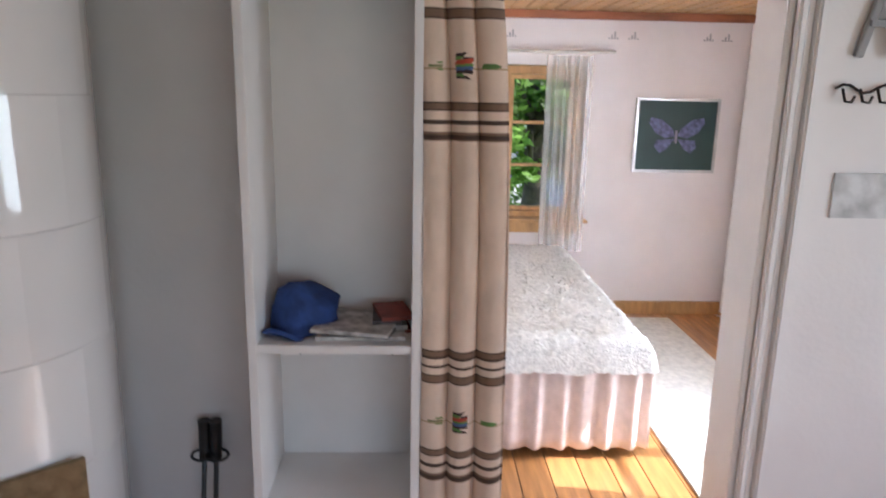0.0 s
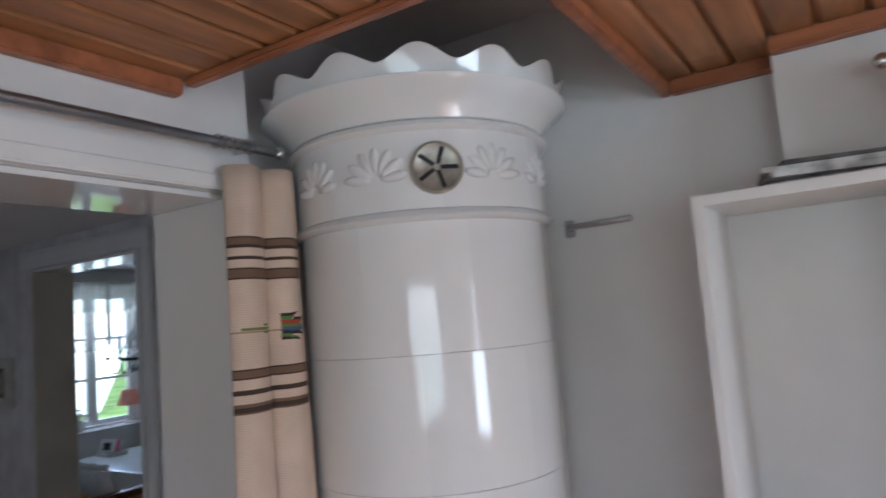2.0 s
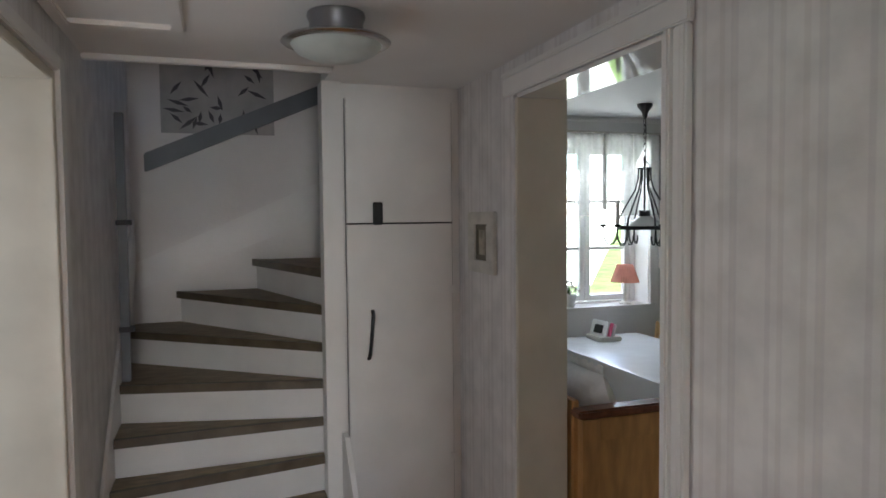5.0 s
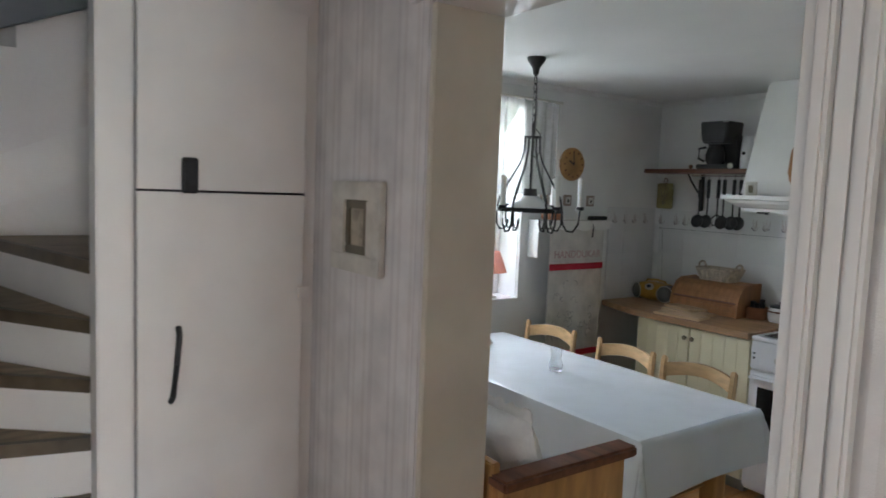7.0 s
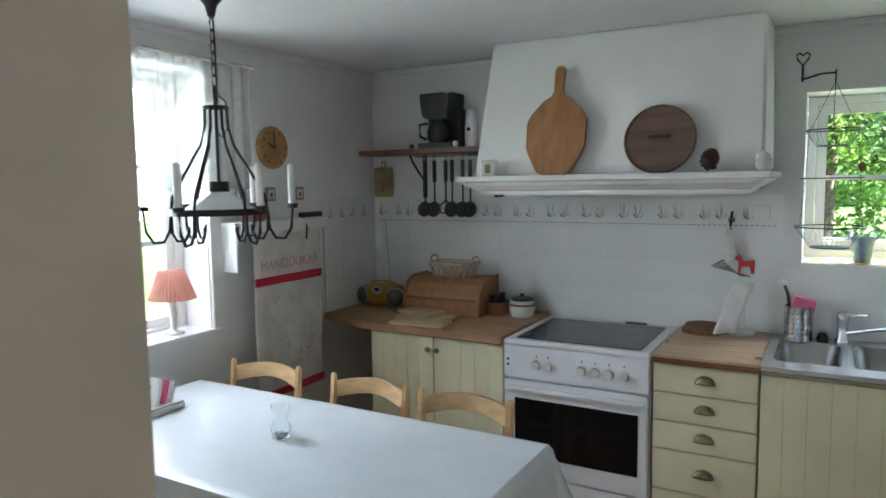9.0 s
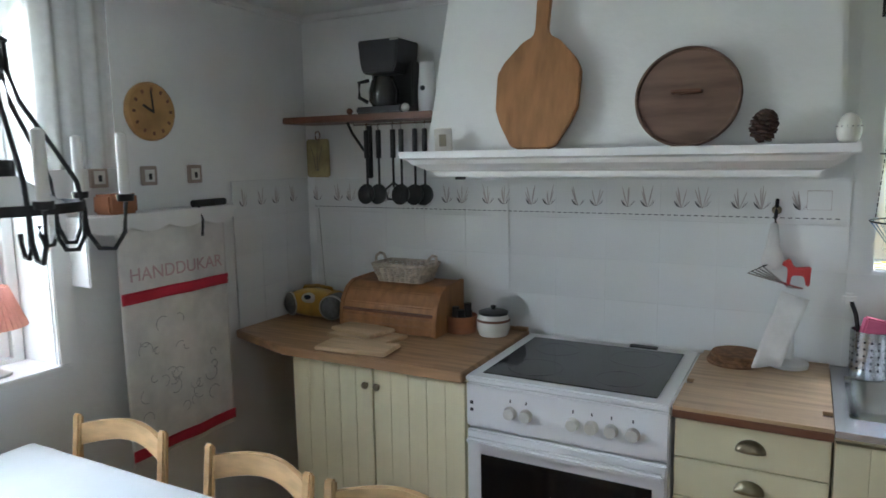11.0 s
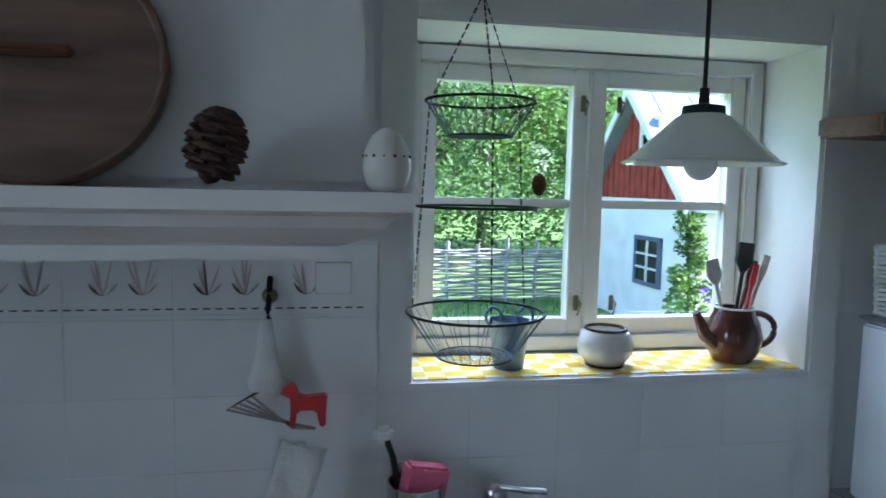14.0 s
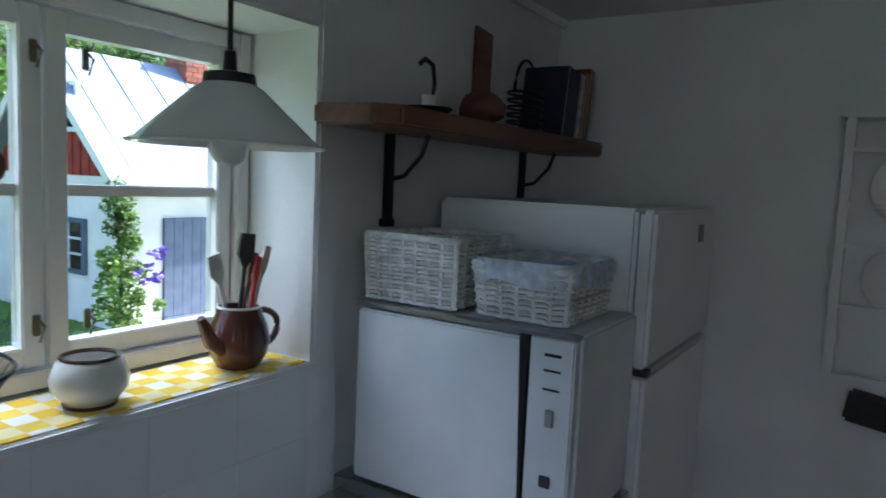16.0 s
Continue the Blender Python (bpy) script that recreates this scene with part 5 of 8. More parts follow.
sk = thing("sink_cabinet", "cream-yellow sink cabinet with grooved doors", "cabinet", (-2.9, 4.8, 0))
part("body", boxes((-3.33, -2.36, CF + 0.02, 5.09, 0.08, 0.74)), CREAM, sk, bevel=0.002)
part("front_rail", boxes((-3.33, -2.36, CF + 0.02, CF + 0.04, 0.741, 0.868)), CREAM, sk)
for a, b2, kx in ((-3.328, -2.848, -2.885), (-2.842, -2.362, -2.80)):
    knob(grooved_door(sk, a, b2, CF, 0.09, 0.86, 6), kx, CF, 0.74)
sink = thing("sink", "stainless steel double-bowl sink with drainer", "sink", (-2.9, 4.8, 0.87))
bm = B()
bowls = [(-3.295, -3.06, 4.60, 5.0), (-3.02, -2.70, 4.60, 5.0)]
xs = [-3.331, -3.295, -3.06, -3.02, -2.70, -2.2]
ys = [4.488, 4.60, 5.0, 5.105]
for i in range(5):
    for j in range(3):
        if j == 1 and i in (1, 3):
            continue
        bx(bm, xs[i], xs[i + 1], ys[j], ys[j + 1], 0.885, 0.903)
bmesh.ops.remove_doubles(bm, verts=bm.verts, dist=0.0001)
part("deck", bm, STEEL, sink, "stainless steel deck")
for x0, x1, y0, y1 in bowls:
    bm = B()
    rings = []
    for z, ins, rad in ((0.902, 0.0, 0.06), (0.893, 0.006, 0.06), (0.80, 0.014, 0.06), (0.765, 0.035, 0.06), (0.758, 0.09, 0.04)):
        ring = []
        for cx_, cy_, a0 in ((x1 - ins - rad, y1 - ins - rad, 0), (x0 + ins + rad, y1 - ins - rad, 90), (x0 + ins + rad, y0 + ins + rad, 180), (x1 - ins - rad, y0 + ins + rad, 270)):
            for k in range(6):
                t = radians(a0 + 18 * k)
                ring.append(bm.verts.new((cx_ + rad * math.cos(t), cy_ + rad * math.sin(t), z)))
        rings.append(ring)
    n = len(rings[0])
    for a, c in zip(rings, rings[1:]):
        for j in range(n):
            bm.faces.new((a[j], c[j], c[(j + 1) % n], a[(j + 1) % n]))
    bm.faces.new(rings[-1][::-1])
    bw = part("bowl", bm, STEEL, sink, "rounded steel bowl", smooth=60)
    part("drain", lathe(B(), [(0.03, 0.759), (0.028, 0.763), (0, 0.761)], ((x0 + x1) / 2, (y0 + y1) / 2, 0), 20), DARKM, bw)
tap = thing("mixer_tap", "chrome single-lever mixer tap with long spout", "tap", (-3.05, 5.05, 0.9))
part("column", lathe(B(), [(0.028, 0), (0.028, 0.012), (0.022, 0.02), (0.022, 0.09), (0.026, 0.10), (0.024, 0.125), (0.01, 0.135), (0, 0.135)], (-3.055, 5.045, 0.9035), 24), CHROME, tap, smooth=50)
part("spout", tube(B(), [(-3.045, 5.038, 0.945), (-2.985, 5.008, 0.966), (-2.93, 4.98, 0.984), (-2.905, 4.967, 0.989), (-2.88, 4.955, 0.989)], 0.009, 12), CHROME, tap, smooth=60)
part("aerator", lathe(B(), [(0.007, 0.04), (0.009, 0.03), (0.008, 0.024), (0.015, 0.016), (0.016, 0.006), (0.012, 0.0), (0, 0.0)], (-2.885, 4.957, 0.945), 18), CHROME, tap, smooth=60)
part("lever", tube(B(), [(-3.055, 5.04, 1.03), (-3.0, 5.0, 1.035), (-2.965, 4.98, 1.04)], 0.007, 10), CHROME, tap, smooth=60)

# ---------------------------------------------------------------- hood
hood = thing("cooker_hood", "white plastered cooker hood with moulded mantel shelf", "hood", (-3.97, 4.8, 1.5))
HX0, HX1 = -4.60, -3.345
bm = B()
lo = [bm.verts.new(p) for p in ((HX0, 5.115, 1.64), (HX0, 4.60, 1.64), (HX1, 4.60, 1.64), (HX1, 5.115, 1.64))]
hi = [bm.verts.new(p) for p in ((HX0 + 0.04, 5.115, KC - 0.002), (HX0 + 0.04, 4.74, KC - 0.002), (HX1 - 0.015, 4.74, KC - 0.002), (HX1 - 0.015, 5.115, KC - 0.002))]
bm.faces.new(lo[::-1]), bm.faces.new(hi)
for i in range(4):
    bm.faces.new((lo[i], lo[(i + 1) % 4], hi[(i + 1) % 4], hi[i]))
bmesh.ops.recalc_face_normals(bm, faces=bm.faces)
part("chimney_breast", bm, KPLASTER, hood, "sloping white plastered breast", bevel=0.012)
bm = B()
prof = [(0.0, 1.640), (0.0, 1.618), (0.018, 1.612), (0.03, 1.598), (0.065, 1.578), (0.085, 1.572), (0.085, 1.555)]
rings = []
for ins, z in prof:
    rings.append([bm.verts.new(p) for p in ((-4.632 + ins, 5.115, z), (-4.632 + ins, 4.478 + ins, z), (-3.315 - ins, 4.478 + ins, z), (-3.315 - ins, 5.115, z))])
for a, c in zip(rings, rings[1:]):
    for i in range(3):
        bm.faces.new((a[i], a[i + 1], c[i + 1], c[i]))
bm.faces.new(rings[0])
bm.faces.new(rings[-1][::-1])
bmesh.ops.recalc_face_normals(bm, faces=bm.faces)
part("mantel_shelf", bm, GLOSSW, hood, "white moulded mantel shelf")
part("light_switch", boxes((-4.47, -4.44, 4.57, 4.59, 1.545, 1.5545)), BLACKP, hood)


def shaped(name, label, cat, material, pts, x, z, y_bot, lean, thick=0.018):
    """A flat board standing on the mantel and leaning against the breast."""
    t = thing(name, label, cat, (x, y_bot, z))
    m = Matrix.Translation((x, y_bot, z)) @ Matrix.Rotation(radians(-lean), 4, "X")
    bm = prism(B(), pts, 0, thick, axis=1)
    for v in bm.verts:
        v.co = m @ v.co
    return t, bm, m


half = [(0.045, 0.0), (0.075, 0.012), (0.118, 0.085), (0.136, 0.13), (0.139, 0.245), (0.118, 0.285), (0.062, 0.345), (0.03, 0.362), (0.022, 0.385), (0.024, 0.48), (0.014, 0.498)]
pts = half + [(-a, b2) for a, b2 in reversed(half)]
t, bm, m = shaped("serving_board", "eight-sided maple serving board with handle leaning on the hood", "board", BOARDW, pts, -4.188, 1.6405, 4.545, 12.5)
part("board", bm, BOARDW, t, bevel=0.004)
pts = [(0.143 * math.cos(2 * math.pi * k / 48), 0.143 + 0.143 * math.sin(2 * math.pi * k / 48)) for k in range(48)]
t, bm, m = shaped("wooden_disc", "round dark wooden pot lid with rim leaning on the hood", "lid", LIDW, pts, -3.74, 1.6405, 4.56, 12.5)
part("disc", bm, LIDW, t)
part("rim", tube(B(), [m @ Vector((0.14 * math.cos(a), 0.0, 0.143 + 0.14 * math.sin(a))) for a in [2 * math.pi * k / 48 for k in range(48)]], 0.006, 6, True), LIDW, t, smooth=60)
part("grip", bx(B(), -0.042, 0.042, -0.024, -0.003, 0.148, 0.158, m=m), BROWNW, t, "dark wooden grip", bevel=0.003)


def pine_cone(x, y, z, h, r, seed):
    """A cone leaning a little, its woody scales opening upwards, each a tapered wedge with a thick lip."""
    rnd = random.Random(seed)
    t = thing("pine_cone", "dry brown open pine cone leaning on the mantel", "pine cone", (x, y, z))
    base = pose(x - 0.008, y, z + 0.004, 4, 14, 0)
    part("core", ball(B(), (0, 0, h / 2), r * 0.6, 12, sz=h / 2 / (r * 0.6), m=base), CONE, t, smooth=60)
    bm = B()
    for i in range(11):
        f = (i + 0.5) / 11
        rr = r * math.sin(math.pi * (0.2 + 0.74 * f)) ** 0.8
        for j in range(8):
            a = 2 * math.pi * (j + 0.5 * (i % 2)) / 8 + rnd.uniform(-0.12, 0.12)
            mm = base @ Matrix.Translation((0, 0, 0.006 + f * (h - 0.012))) @ Matrix.Rotation(a, 4, "Z") @ Matrix.Rotation(radians(-12 - 40 * f + rnd.uniform(-8, 8)), 4, "Y")
            w = r * 0.34
            v = [bm.verts.new(mm @ Vector(p)) for p in ((rr * 0.3, -w * 0.4, 0), (rr * 0.3, w * 0.4, 0), (rr * 1.05, w, -0.002), (rr * 1.05, -w, -0.002), (rr * 1.0, -w * 0.8, 0.006), (rr * 1.0, w * 0.8, 0.006), (rr * 1.12, 0, 0.002))]
            for q in ((0, 1, 2, 3), (0, 3, 4), (1, 5, 2), (0, 4, 5, 1), (3, 6, 4), (6, 2, 5), (4, 6, 5), (3, 2, 6)):
                bm.faces.new([v[k] for k in q])
    for v in bm.verts:
        v.co.z = max(v.co.z, z + 0.0005)
    tagged(part("scale_cover", bm, CONE, t), kind="stuff")


pine_cone(-3.54, 4.55, 1.6405, 0.086, 0.036, 1)
egg = thing("egg_ornament", "white ceramic egg ornament with a dotted grey band", "ornament", (-3.345, 4.53, 1.64))
EX, EY = -3.343, 4.515
part("egg", lathe(B(), [(0, 0.0), (0.017, 0.001), (0.024, 0.009), (0.0285, 0.027), (0.0265, 0.046), (0.018, 0.064), (0.008, 0.072), (0, 0.074)], (EX, EY, 1.6405), 32), CERAM, egg, smooth=80)
for k in range(14):
    a = 2 * math.pi * k / 14
    part("dot", ball(B(), (EX + 0.0275 * math.cos(a), EY + 0.0275 * math.sin(a), 1.681), 0.002 if k % 2 else 0.0013, 6), DASH, egg)
mb = thing("matchbox", "printed cardboard matchbox standing on the mantel", "matchbox", (-4.5, 4.55, 1.64))
mm = pose(-4.505, 4.56, 1.6405, 12, 0, 18)
part("box", bx(B(), -0.028, 0.028, -0.012, 0.012, 0, 0.075, m=mm), FRAMEW, mb, bevel=0.002)
part("label_print", bx(B(), -0.012, 0.012, -0.0135, -0.0125, 0.018, 0.058, m=mm), FRAMED, mb)

# ---------------------------------------------------------------- corner shelf with coffee maker
cs = thing("wall_shelf", "brown wooden wall shelf on iron brackets", "shelf", (-5.1, 5.0, 1.77))
part("board", boxes((-5.50, -4.585, 4.90, 5.117, 1.775, 1.803)), BROWNW, cs, bevel=0.004)
for x in (-5.18, -4.72):
    part("bracket", boxes((x - 0.011, x + 0.011, 5.104, 5.118, 1.53, 1.774)), IRON, cs)
    part("brace", tube(B(), [(x, 5.108, 1.63), (x, 5.06, 1.66), (x, 4.98, 1.73), (x, 4.95, 1.771)], 0.006), IRON, cs, smooth=50)
cm = thing("coffee_maker", "black filter coffee maker with glass jug on the shelf", "coffee maker", (-5.0, 5.0, 1.80))
part("base", boxes((-5.11, -4.89, 4.915, 5.10, 1.8035, 1.832)), BLACKP, cm, bevel=0.006)
part("tower", boxes((-5.105, -4.90, 5.03, 5.10, 1.8325, 2.02)), BLACKP, cm, bevel=0.006)
part("filter_holder", prism(B(), [(-5.09, 2.0), (-5.075, 1.965), (-4.93, 1.965), (-4.915, 2.0), (-4.905, 2.10), (-5.10, 2.10)], 4.925, 5.10, axis=1), BLACKP, cm, bevel=0.006)
part("jug", lathe(B(), [(0.05, 0), (0.062, 0.02), (0.064, 0.06), (0.05, 0.105), (0.042, 0.12)], (-5.0, 4.965, 1.834), 28), mat("dark_jug_glass", (0.03, 0.03, 0.03), 0.05, coat=0.5), cm, smooth=60)
part("jug_handle", tube(B(), [(-5.055, 4.94, 1.94), (-5.09, 4.915, 1.93), (-5.09, 4.915, 1.87), (-5.06, 4.935, 1.85)], 0.008), BLACKP, cm, smooth=60)
part("lid_label", boxes((-4.94, -4.90, 4.9225, 4.9245, 2.09, 2.10)), SILVER, cm)
gr = thing("coffee_grinder", "white and black electric gadget standing on the shelf", "kitchen gadget", (-4.83, 5.0, 1.8))
part("body", lathe(B(), [(0.036, 0), (0.038, 0.08), (0.03, 0.2), (0, 0.205)], (-4.825, 5.02, 1.8035), 24), ENAMEL, gr, smooth=50)
part("button", ball(B(), (-4.825, 4.983, 1.90), 0.011, 10), BLACKP, gr, smooth=60)
gl = single("garlic_bulb", ball(B(), (-4.88, 4.935, 1.822), 0.018, 14), CERAM, "small white garlic bulb on the shelf", "garlic", 0, 60)
nut = single("walnut", ball(B(), (-5.16, 4.94, 1.818), 0.014, 12), BROWNW, "small brown round nut on the shelf", "nut", 0, 60)
hb = thing("hanging_board", "small olive painted board with a leaf drawing hanging on the wall", "board", (-5.45, 5.1, 1.62))
part("board", boxes((-5.53, -5.395, 5.09, 5.105, 1.535, 1.712)), mat("olive_painted_board", (0.36, 0.30, 0.14), 0.6, var=0.2, scale=14), hb, bevel=0.012)
for dx, lean in ((-0.025, -0.025), (0.0, 0.004), (0.02, 0.03)):
    part("painted_leaf", tube(B(), [(-5.4625 + dx * 0.3, 5.0885, 1.565), (-5.4625 + dx * 0.7, 5.0885, 1.62), (-5.4625 + dx + lean * 0.4, 5.0885, 1.68)], 0.0025, 5, r1=0.001), FRAMED, hb)
part("loop", tube(B(), [(-5.4625 + 0.014 * math.cos(a), 5.098, 1.728 + 0.02 * math.sin(a)) for a in [2 * math.pi * i / 12 for i in range(12)]], 0.003, 5, True), BROWNW, hb)
rl = thing("utensil_rail", "thin steel rail under the shelf", "rail", (-4.95, 4.93, 1.77))
part("rail", tube(B(), [(-5.13, 4.925, 1.758), (-4.72, 4.925, 1.758)], 0.004), CHROME, rl)
part("end", tube(B(), [(-5.13, 4.925, 1.758), (-5.13, 4.925, 1.775)], 0.004), CHROME, rl)
part("end", tube(B(), [(-4.72, 4.925, 1.758), (-4.72, 4.925, 1.775)], 0.004), CHROME, rl)
for k, (x, kind) in enumerate(((-5.065, "ladle"), (-5.005, "spoon"), (-4.935, "masher"), (-4.895, "skimmer"), (-4.83, "spatula"), (-4.785, "ladle"))):
    u = thing("kitchen_" + kind, "black nylon kitchen utensil hanging from the rail", "utensil", (x, 4.925, 1.46), "black kitchen utensils")
    part("hook", tube(B(), [(x, 4.925, 1.763), (x, 4.918, 1.755), (x, 4.92, 1.735)], 0.003), CHROME, u)
    part("handle", tube(B(), [(x, 4.92, 1.735), (x, 4.92, 1.62)], 0.011, 10), BLACKP, u, smooth=50)
    part("shaft", tube(B(), [(x, 4.92, 1.62), (x, 4.92, 1.50)], 0.005, 8), BLACKP, u, smooth=50)
    if kind == "masher":
        part("head", tube(B(), [(x, 4.92, 1.52), (x - 0.04, 4.92, 1.49), (x - 0.03, 4.92, 1.45), (x + 0.03, 4.92, 1.45), (x + 0.04, 4.92, 1.49)], 0.005, 6, True), BLACKP, u)
    else:
        ob = part("head", lathe(B(), [(0, -0.018), (0.024, -0.015), (0.038, -0.004), (0.043, 0.008), (0.039, 0.004), (0.024, -0.006), (0, -0.009)], (0, 0, 0), 20, m=Matrix.Translation((x, 4.915, 1.47)) @ Matrix.Rotation(radians(80), 4, "X")), BLACKP, u, smooth=60)

# ---------------------------------------------------------------- on the worktops
bb = thing("bread_box", "wooden roll-top bread box on the worktop", "bread box", (-4.93, 4.95, 0.905))
bm = prism(B(), [(4.83, 0.906), (4.83, 0.96), (4.845, 1.02), (4.88, 1.07), (4.93, 1.095), (5.08, 1.10), (5.08, 0.906)], -5.165, -4.70, axis=0)
part("body", bm, BOARDW, bb, bevel=0.005)
for k, (y, h) in enumerate(((4.822, 0.034), (4.825, 0.026))):
    part("slat", boxes((-5.15, -4.715, y, y + 0.012, 0.912 + 0.037 * k, 0.912 + 0.037 * k + h)), BOARDW, bb, bevel=0.004)
# Dark brown strip stands in for the shade below the roll.
part("roll_edge", boxes((-5.15, -4.715, 4.828, 4.842, 0.984, 0.996)), BROWNW, bb, "dark strip painted as the shade under the roll", bevel=0.003)
for x in (-5.168, -4.7145):
    part("cheek", prism(B(), [(4.826, 0.906), (4.826, 0.962), (4.84, 1.026), (4.877, 1.077), (4.928, 1.101), (5.082, 1.106), (5.082, 0.906)], x, x + 0.0175, axis=0), BOARDW, bb, "shaped end board", bevel=0.002)
def weave_basket(name, label, x, y, z, w, d, h, material, rows, cols, taper, parent_label="", group=""):
    t = thing(name, label, "basket", (x, y, z), group)
    bm = B()
    bx(bm, x - w / 2 * taper, x + w / 2 * taper, y - d / 2 * taper, y + d / 2 * taper, z + 0.001, z + 0.008)
    part("bottom", bm, material, t)
    bm = B()
    per = 2 * (w + d)
    def at(s, f):
        k = taper + (1 - taper) * f
        ww, dd = w * k, d * k
        s = s % 1 * 2 * (ww + dd)
        if s < ww:
            return Vector((x - ww / 2 + s, y - dd / 2, 0)), Vector((0, -1, 0))
        s -= ww
        if s < dd:
            return Vector((x + ww / 2, y - dd / 2 + s, 0)), Vector((1, 0, 0))
        s -= dd
        if s < ww:
            return Vector((x + ww / 2 - s, y + dd / 2, 0)), Vector((0, 1, 0))
        s -= ww
        return Vector((x - ww / 2, y + dd / 2 - s, 0)), Vector((-1, 0, 0))
    n = cols * 4
    stake = cols * 2
    for r in range(rows):
        zz = z + 0.006 + (h - 0.01) * r / (rows - 1)
        pts = []
        for i in range(n):
            p, nr = at((i + 0.5) / n, r / (rows - 1))
            p.z = zz
            pts.append(p + nr * (0.006 * math.cos(math.pi * i) + 0.002 * math.cos(math.pi * r)))
        tube(bm, pts, h / rows * 0.42, 5, True)
    for k in range(stake):
        p, nr = at((2 * k + 0.5) / n, 0)
        q, nr = at((2 * k + 0.5) / n, 1)
        p.z, q.z = z + 0.006, z + h
        tube(bm, [p + nr * 0.002, q + nr * 0.002], 0.006, 6)
    tagged(part("weave", bm, material, t, "woven wicker strands", smooth=60), kind="stuff")
    pts = []
    for i in range(n):
        p, nr = at((i + 0.5) / n, 1)
        p.z = z + h
        pts.append(p)
    part("rim", tube(B(), pts, 0.008, 6, True), material, t, "braided rim", smooth=60)
    return t


nb = weave_basket("bread_basket", "small pale wicker basket with two handles on the bread box", -4.915, 4.97, 1.101, 0.25, 0.15, 0.075, WICKN, 8, 12, 0.8)
for s in (-1, 1):
    part("handle", tube(B(), [(-4.915 + s * 0.125, 4.93, 1.176), (-4.915 + s * 0.13, 4.94, 1.205), (-4.915 + s * 0.13, 4.97, 1.215), (-4.915 + s * 0.13, 5.0, 1.205), (-4.915 + s * 0.125, 5.01, 1.176)], 0.006, 6), WICKN, nb, smooth=60)
for k, (x, y, w, d, rz, z) in enumerate(((-4.96, 4.73, 0.30, 0.16, -8, 0.9055), (-4.90, 4.66, 0.30, 0.14, 6, 0.9055), (-5.0, 4.76, 0.24, 0.14, -14, 0.9215))):
    if k == 1:
        z = 0.9055
        y = 4.58
    ob = thing("cutting_board", "pale wooden cutting board lying on the worktop", "board", (x, y, z), "cutting boards")
    part("board", bx(B(), -w / 2, w / 2, -d / 2, d / 2, 0, 0.015, m=pose(x, y, z, 0, 0, rz)), mat("pale_board", (0.60, 0.43, 0.26), 0.5, var=0.1, scale=5, stretch=(1, 8, 8)) if k == 0 else bpy.data.materials["pale_board"], ob, bevel=0.004)
rd = thing("radio", "yellow and grey portable radio with raised aerial", "radio", (-5.37, 4.93, 0.905))
RGREY = mat("grey_speaker_mesh", (0.13, 0.135, 0.14), 0.5, var=0.15, scale=60, bump=0.3, bscale=300)
bm = B()
ringr = []
for k in range(9):
    f = k / 8 * 2 - 1
    hh = 0.062 * (1 - 0.12 * f * f)
    ringr.append([bm.verts.new((-5.375 + 0.095 * f, 4.945 + 0.072 * math.copysign(abs(math.cos(a)) ** 0.6, math.cos(a)), 0.972 + hh * math.copysign(abs(math.sin(a)) ** 0.6, math.sin(a)))) for a in [2 * math.pi * q / 24 for q in range(24)]])
for a, c in zip(ringr, ringr[1:]):
    for q in range(24):
        bm.faces.new((a[q], a[(q + 1) % 24], c[(q + 1) % 24], c[q]))
bm.faces.new(ringr[0]), bm.faces.new(ringr[-1])
bmesh.ops.recalc_face_normals(bm, faces=bm.faces)
part("body", bm, ROADIO, rd, "yellow plastic body", smooth=60)
for sgn in (-1, 1):
    m = Matrix.Translation((-5.375 + sgn * 0.098, 4.935, 0.966)) @ Matrix.Rotation(radians(90), 4, "X") @ Matrix.Rotation(radians(22 * sgn), 4, "Y")
    part("speaker", lathe(B(), [(0, 0.062), (0.03, 0.066), (0.05, 0.05), (0.056, 0.02), (0.056, -0.05), (0, -0.055)], (0, 0, 0), 24, m=m), RGREY, rd, "rounded grey speaker", smooth=60)
    part("speaker_ring", tube(B(), [m @ Vector((0.053 * math.cos(a), 0.053 * math.sin(a), 0.046)) for a in [2 * math.pi * q / 28 for q in range(28)]], 0.004, 6, True), SILVER, rd, smooth=60)
part("console", lathe(B(), [(0, 0.012), (0.03, 0.010), (0.048, 0.0), (0, -0.004)], (0, 0, 0), 28, sy=0.5, m=Matrix.Translation((-5.375, 4.882, 1.004)) @ Matrix.Rotation(radians(65), 4, "X")), SILVER, rd, "silver console", smooth=50)
part("display", lathe(B(), [(0, 0.016), (0.016, 0.015), (0.019, 0.008), (0, 0.006)], (0, 0, 0), 24, sy=0.6, m=Matrix.Translation((-5.375, 4.881, 1.004)) @ Matrix.Rotation(radians(65), 4, "X")), mat("blue_black_display", (0.01, 0.02, 0.06), 0.15), rd, "dark blue display", smooth=50)
part("carry_handle", tube(B(), [(-5.46, 4.95, 1.02), (-5.45, 4.95, 1.04), (-5.375, 4.955, 1.047), (-5.30, 4.95, 1.04), (-5.29, 4.95, 1.02)], 0.008, 8), ROADIO, rd, smooth=60)
part("aerial", tube(B(), [(-5.33, 4.95, 1.01), (-5.37, 4.97, 1.40)], 0.0025, 6), CHROME, rd)
part("cable", tube(B(), [(-5.47, 4.93, 0.93), (-5.50, 4.9, 0.98), (-5.53, 4.92, 0.95), (-5.54, 5.0, 0.91)], 0.004, 6), BLACKP, rd, smooth=60)
tp = thing("spice_pot", "terracotta pot holding small dark spice bottles", "pot", (-4.66, 4.98, 0.905))
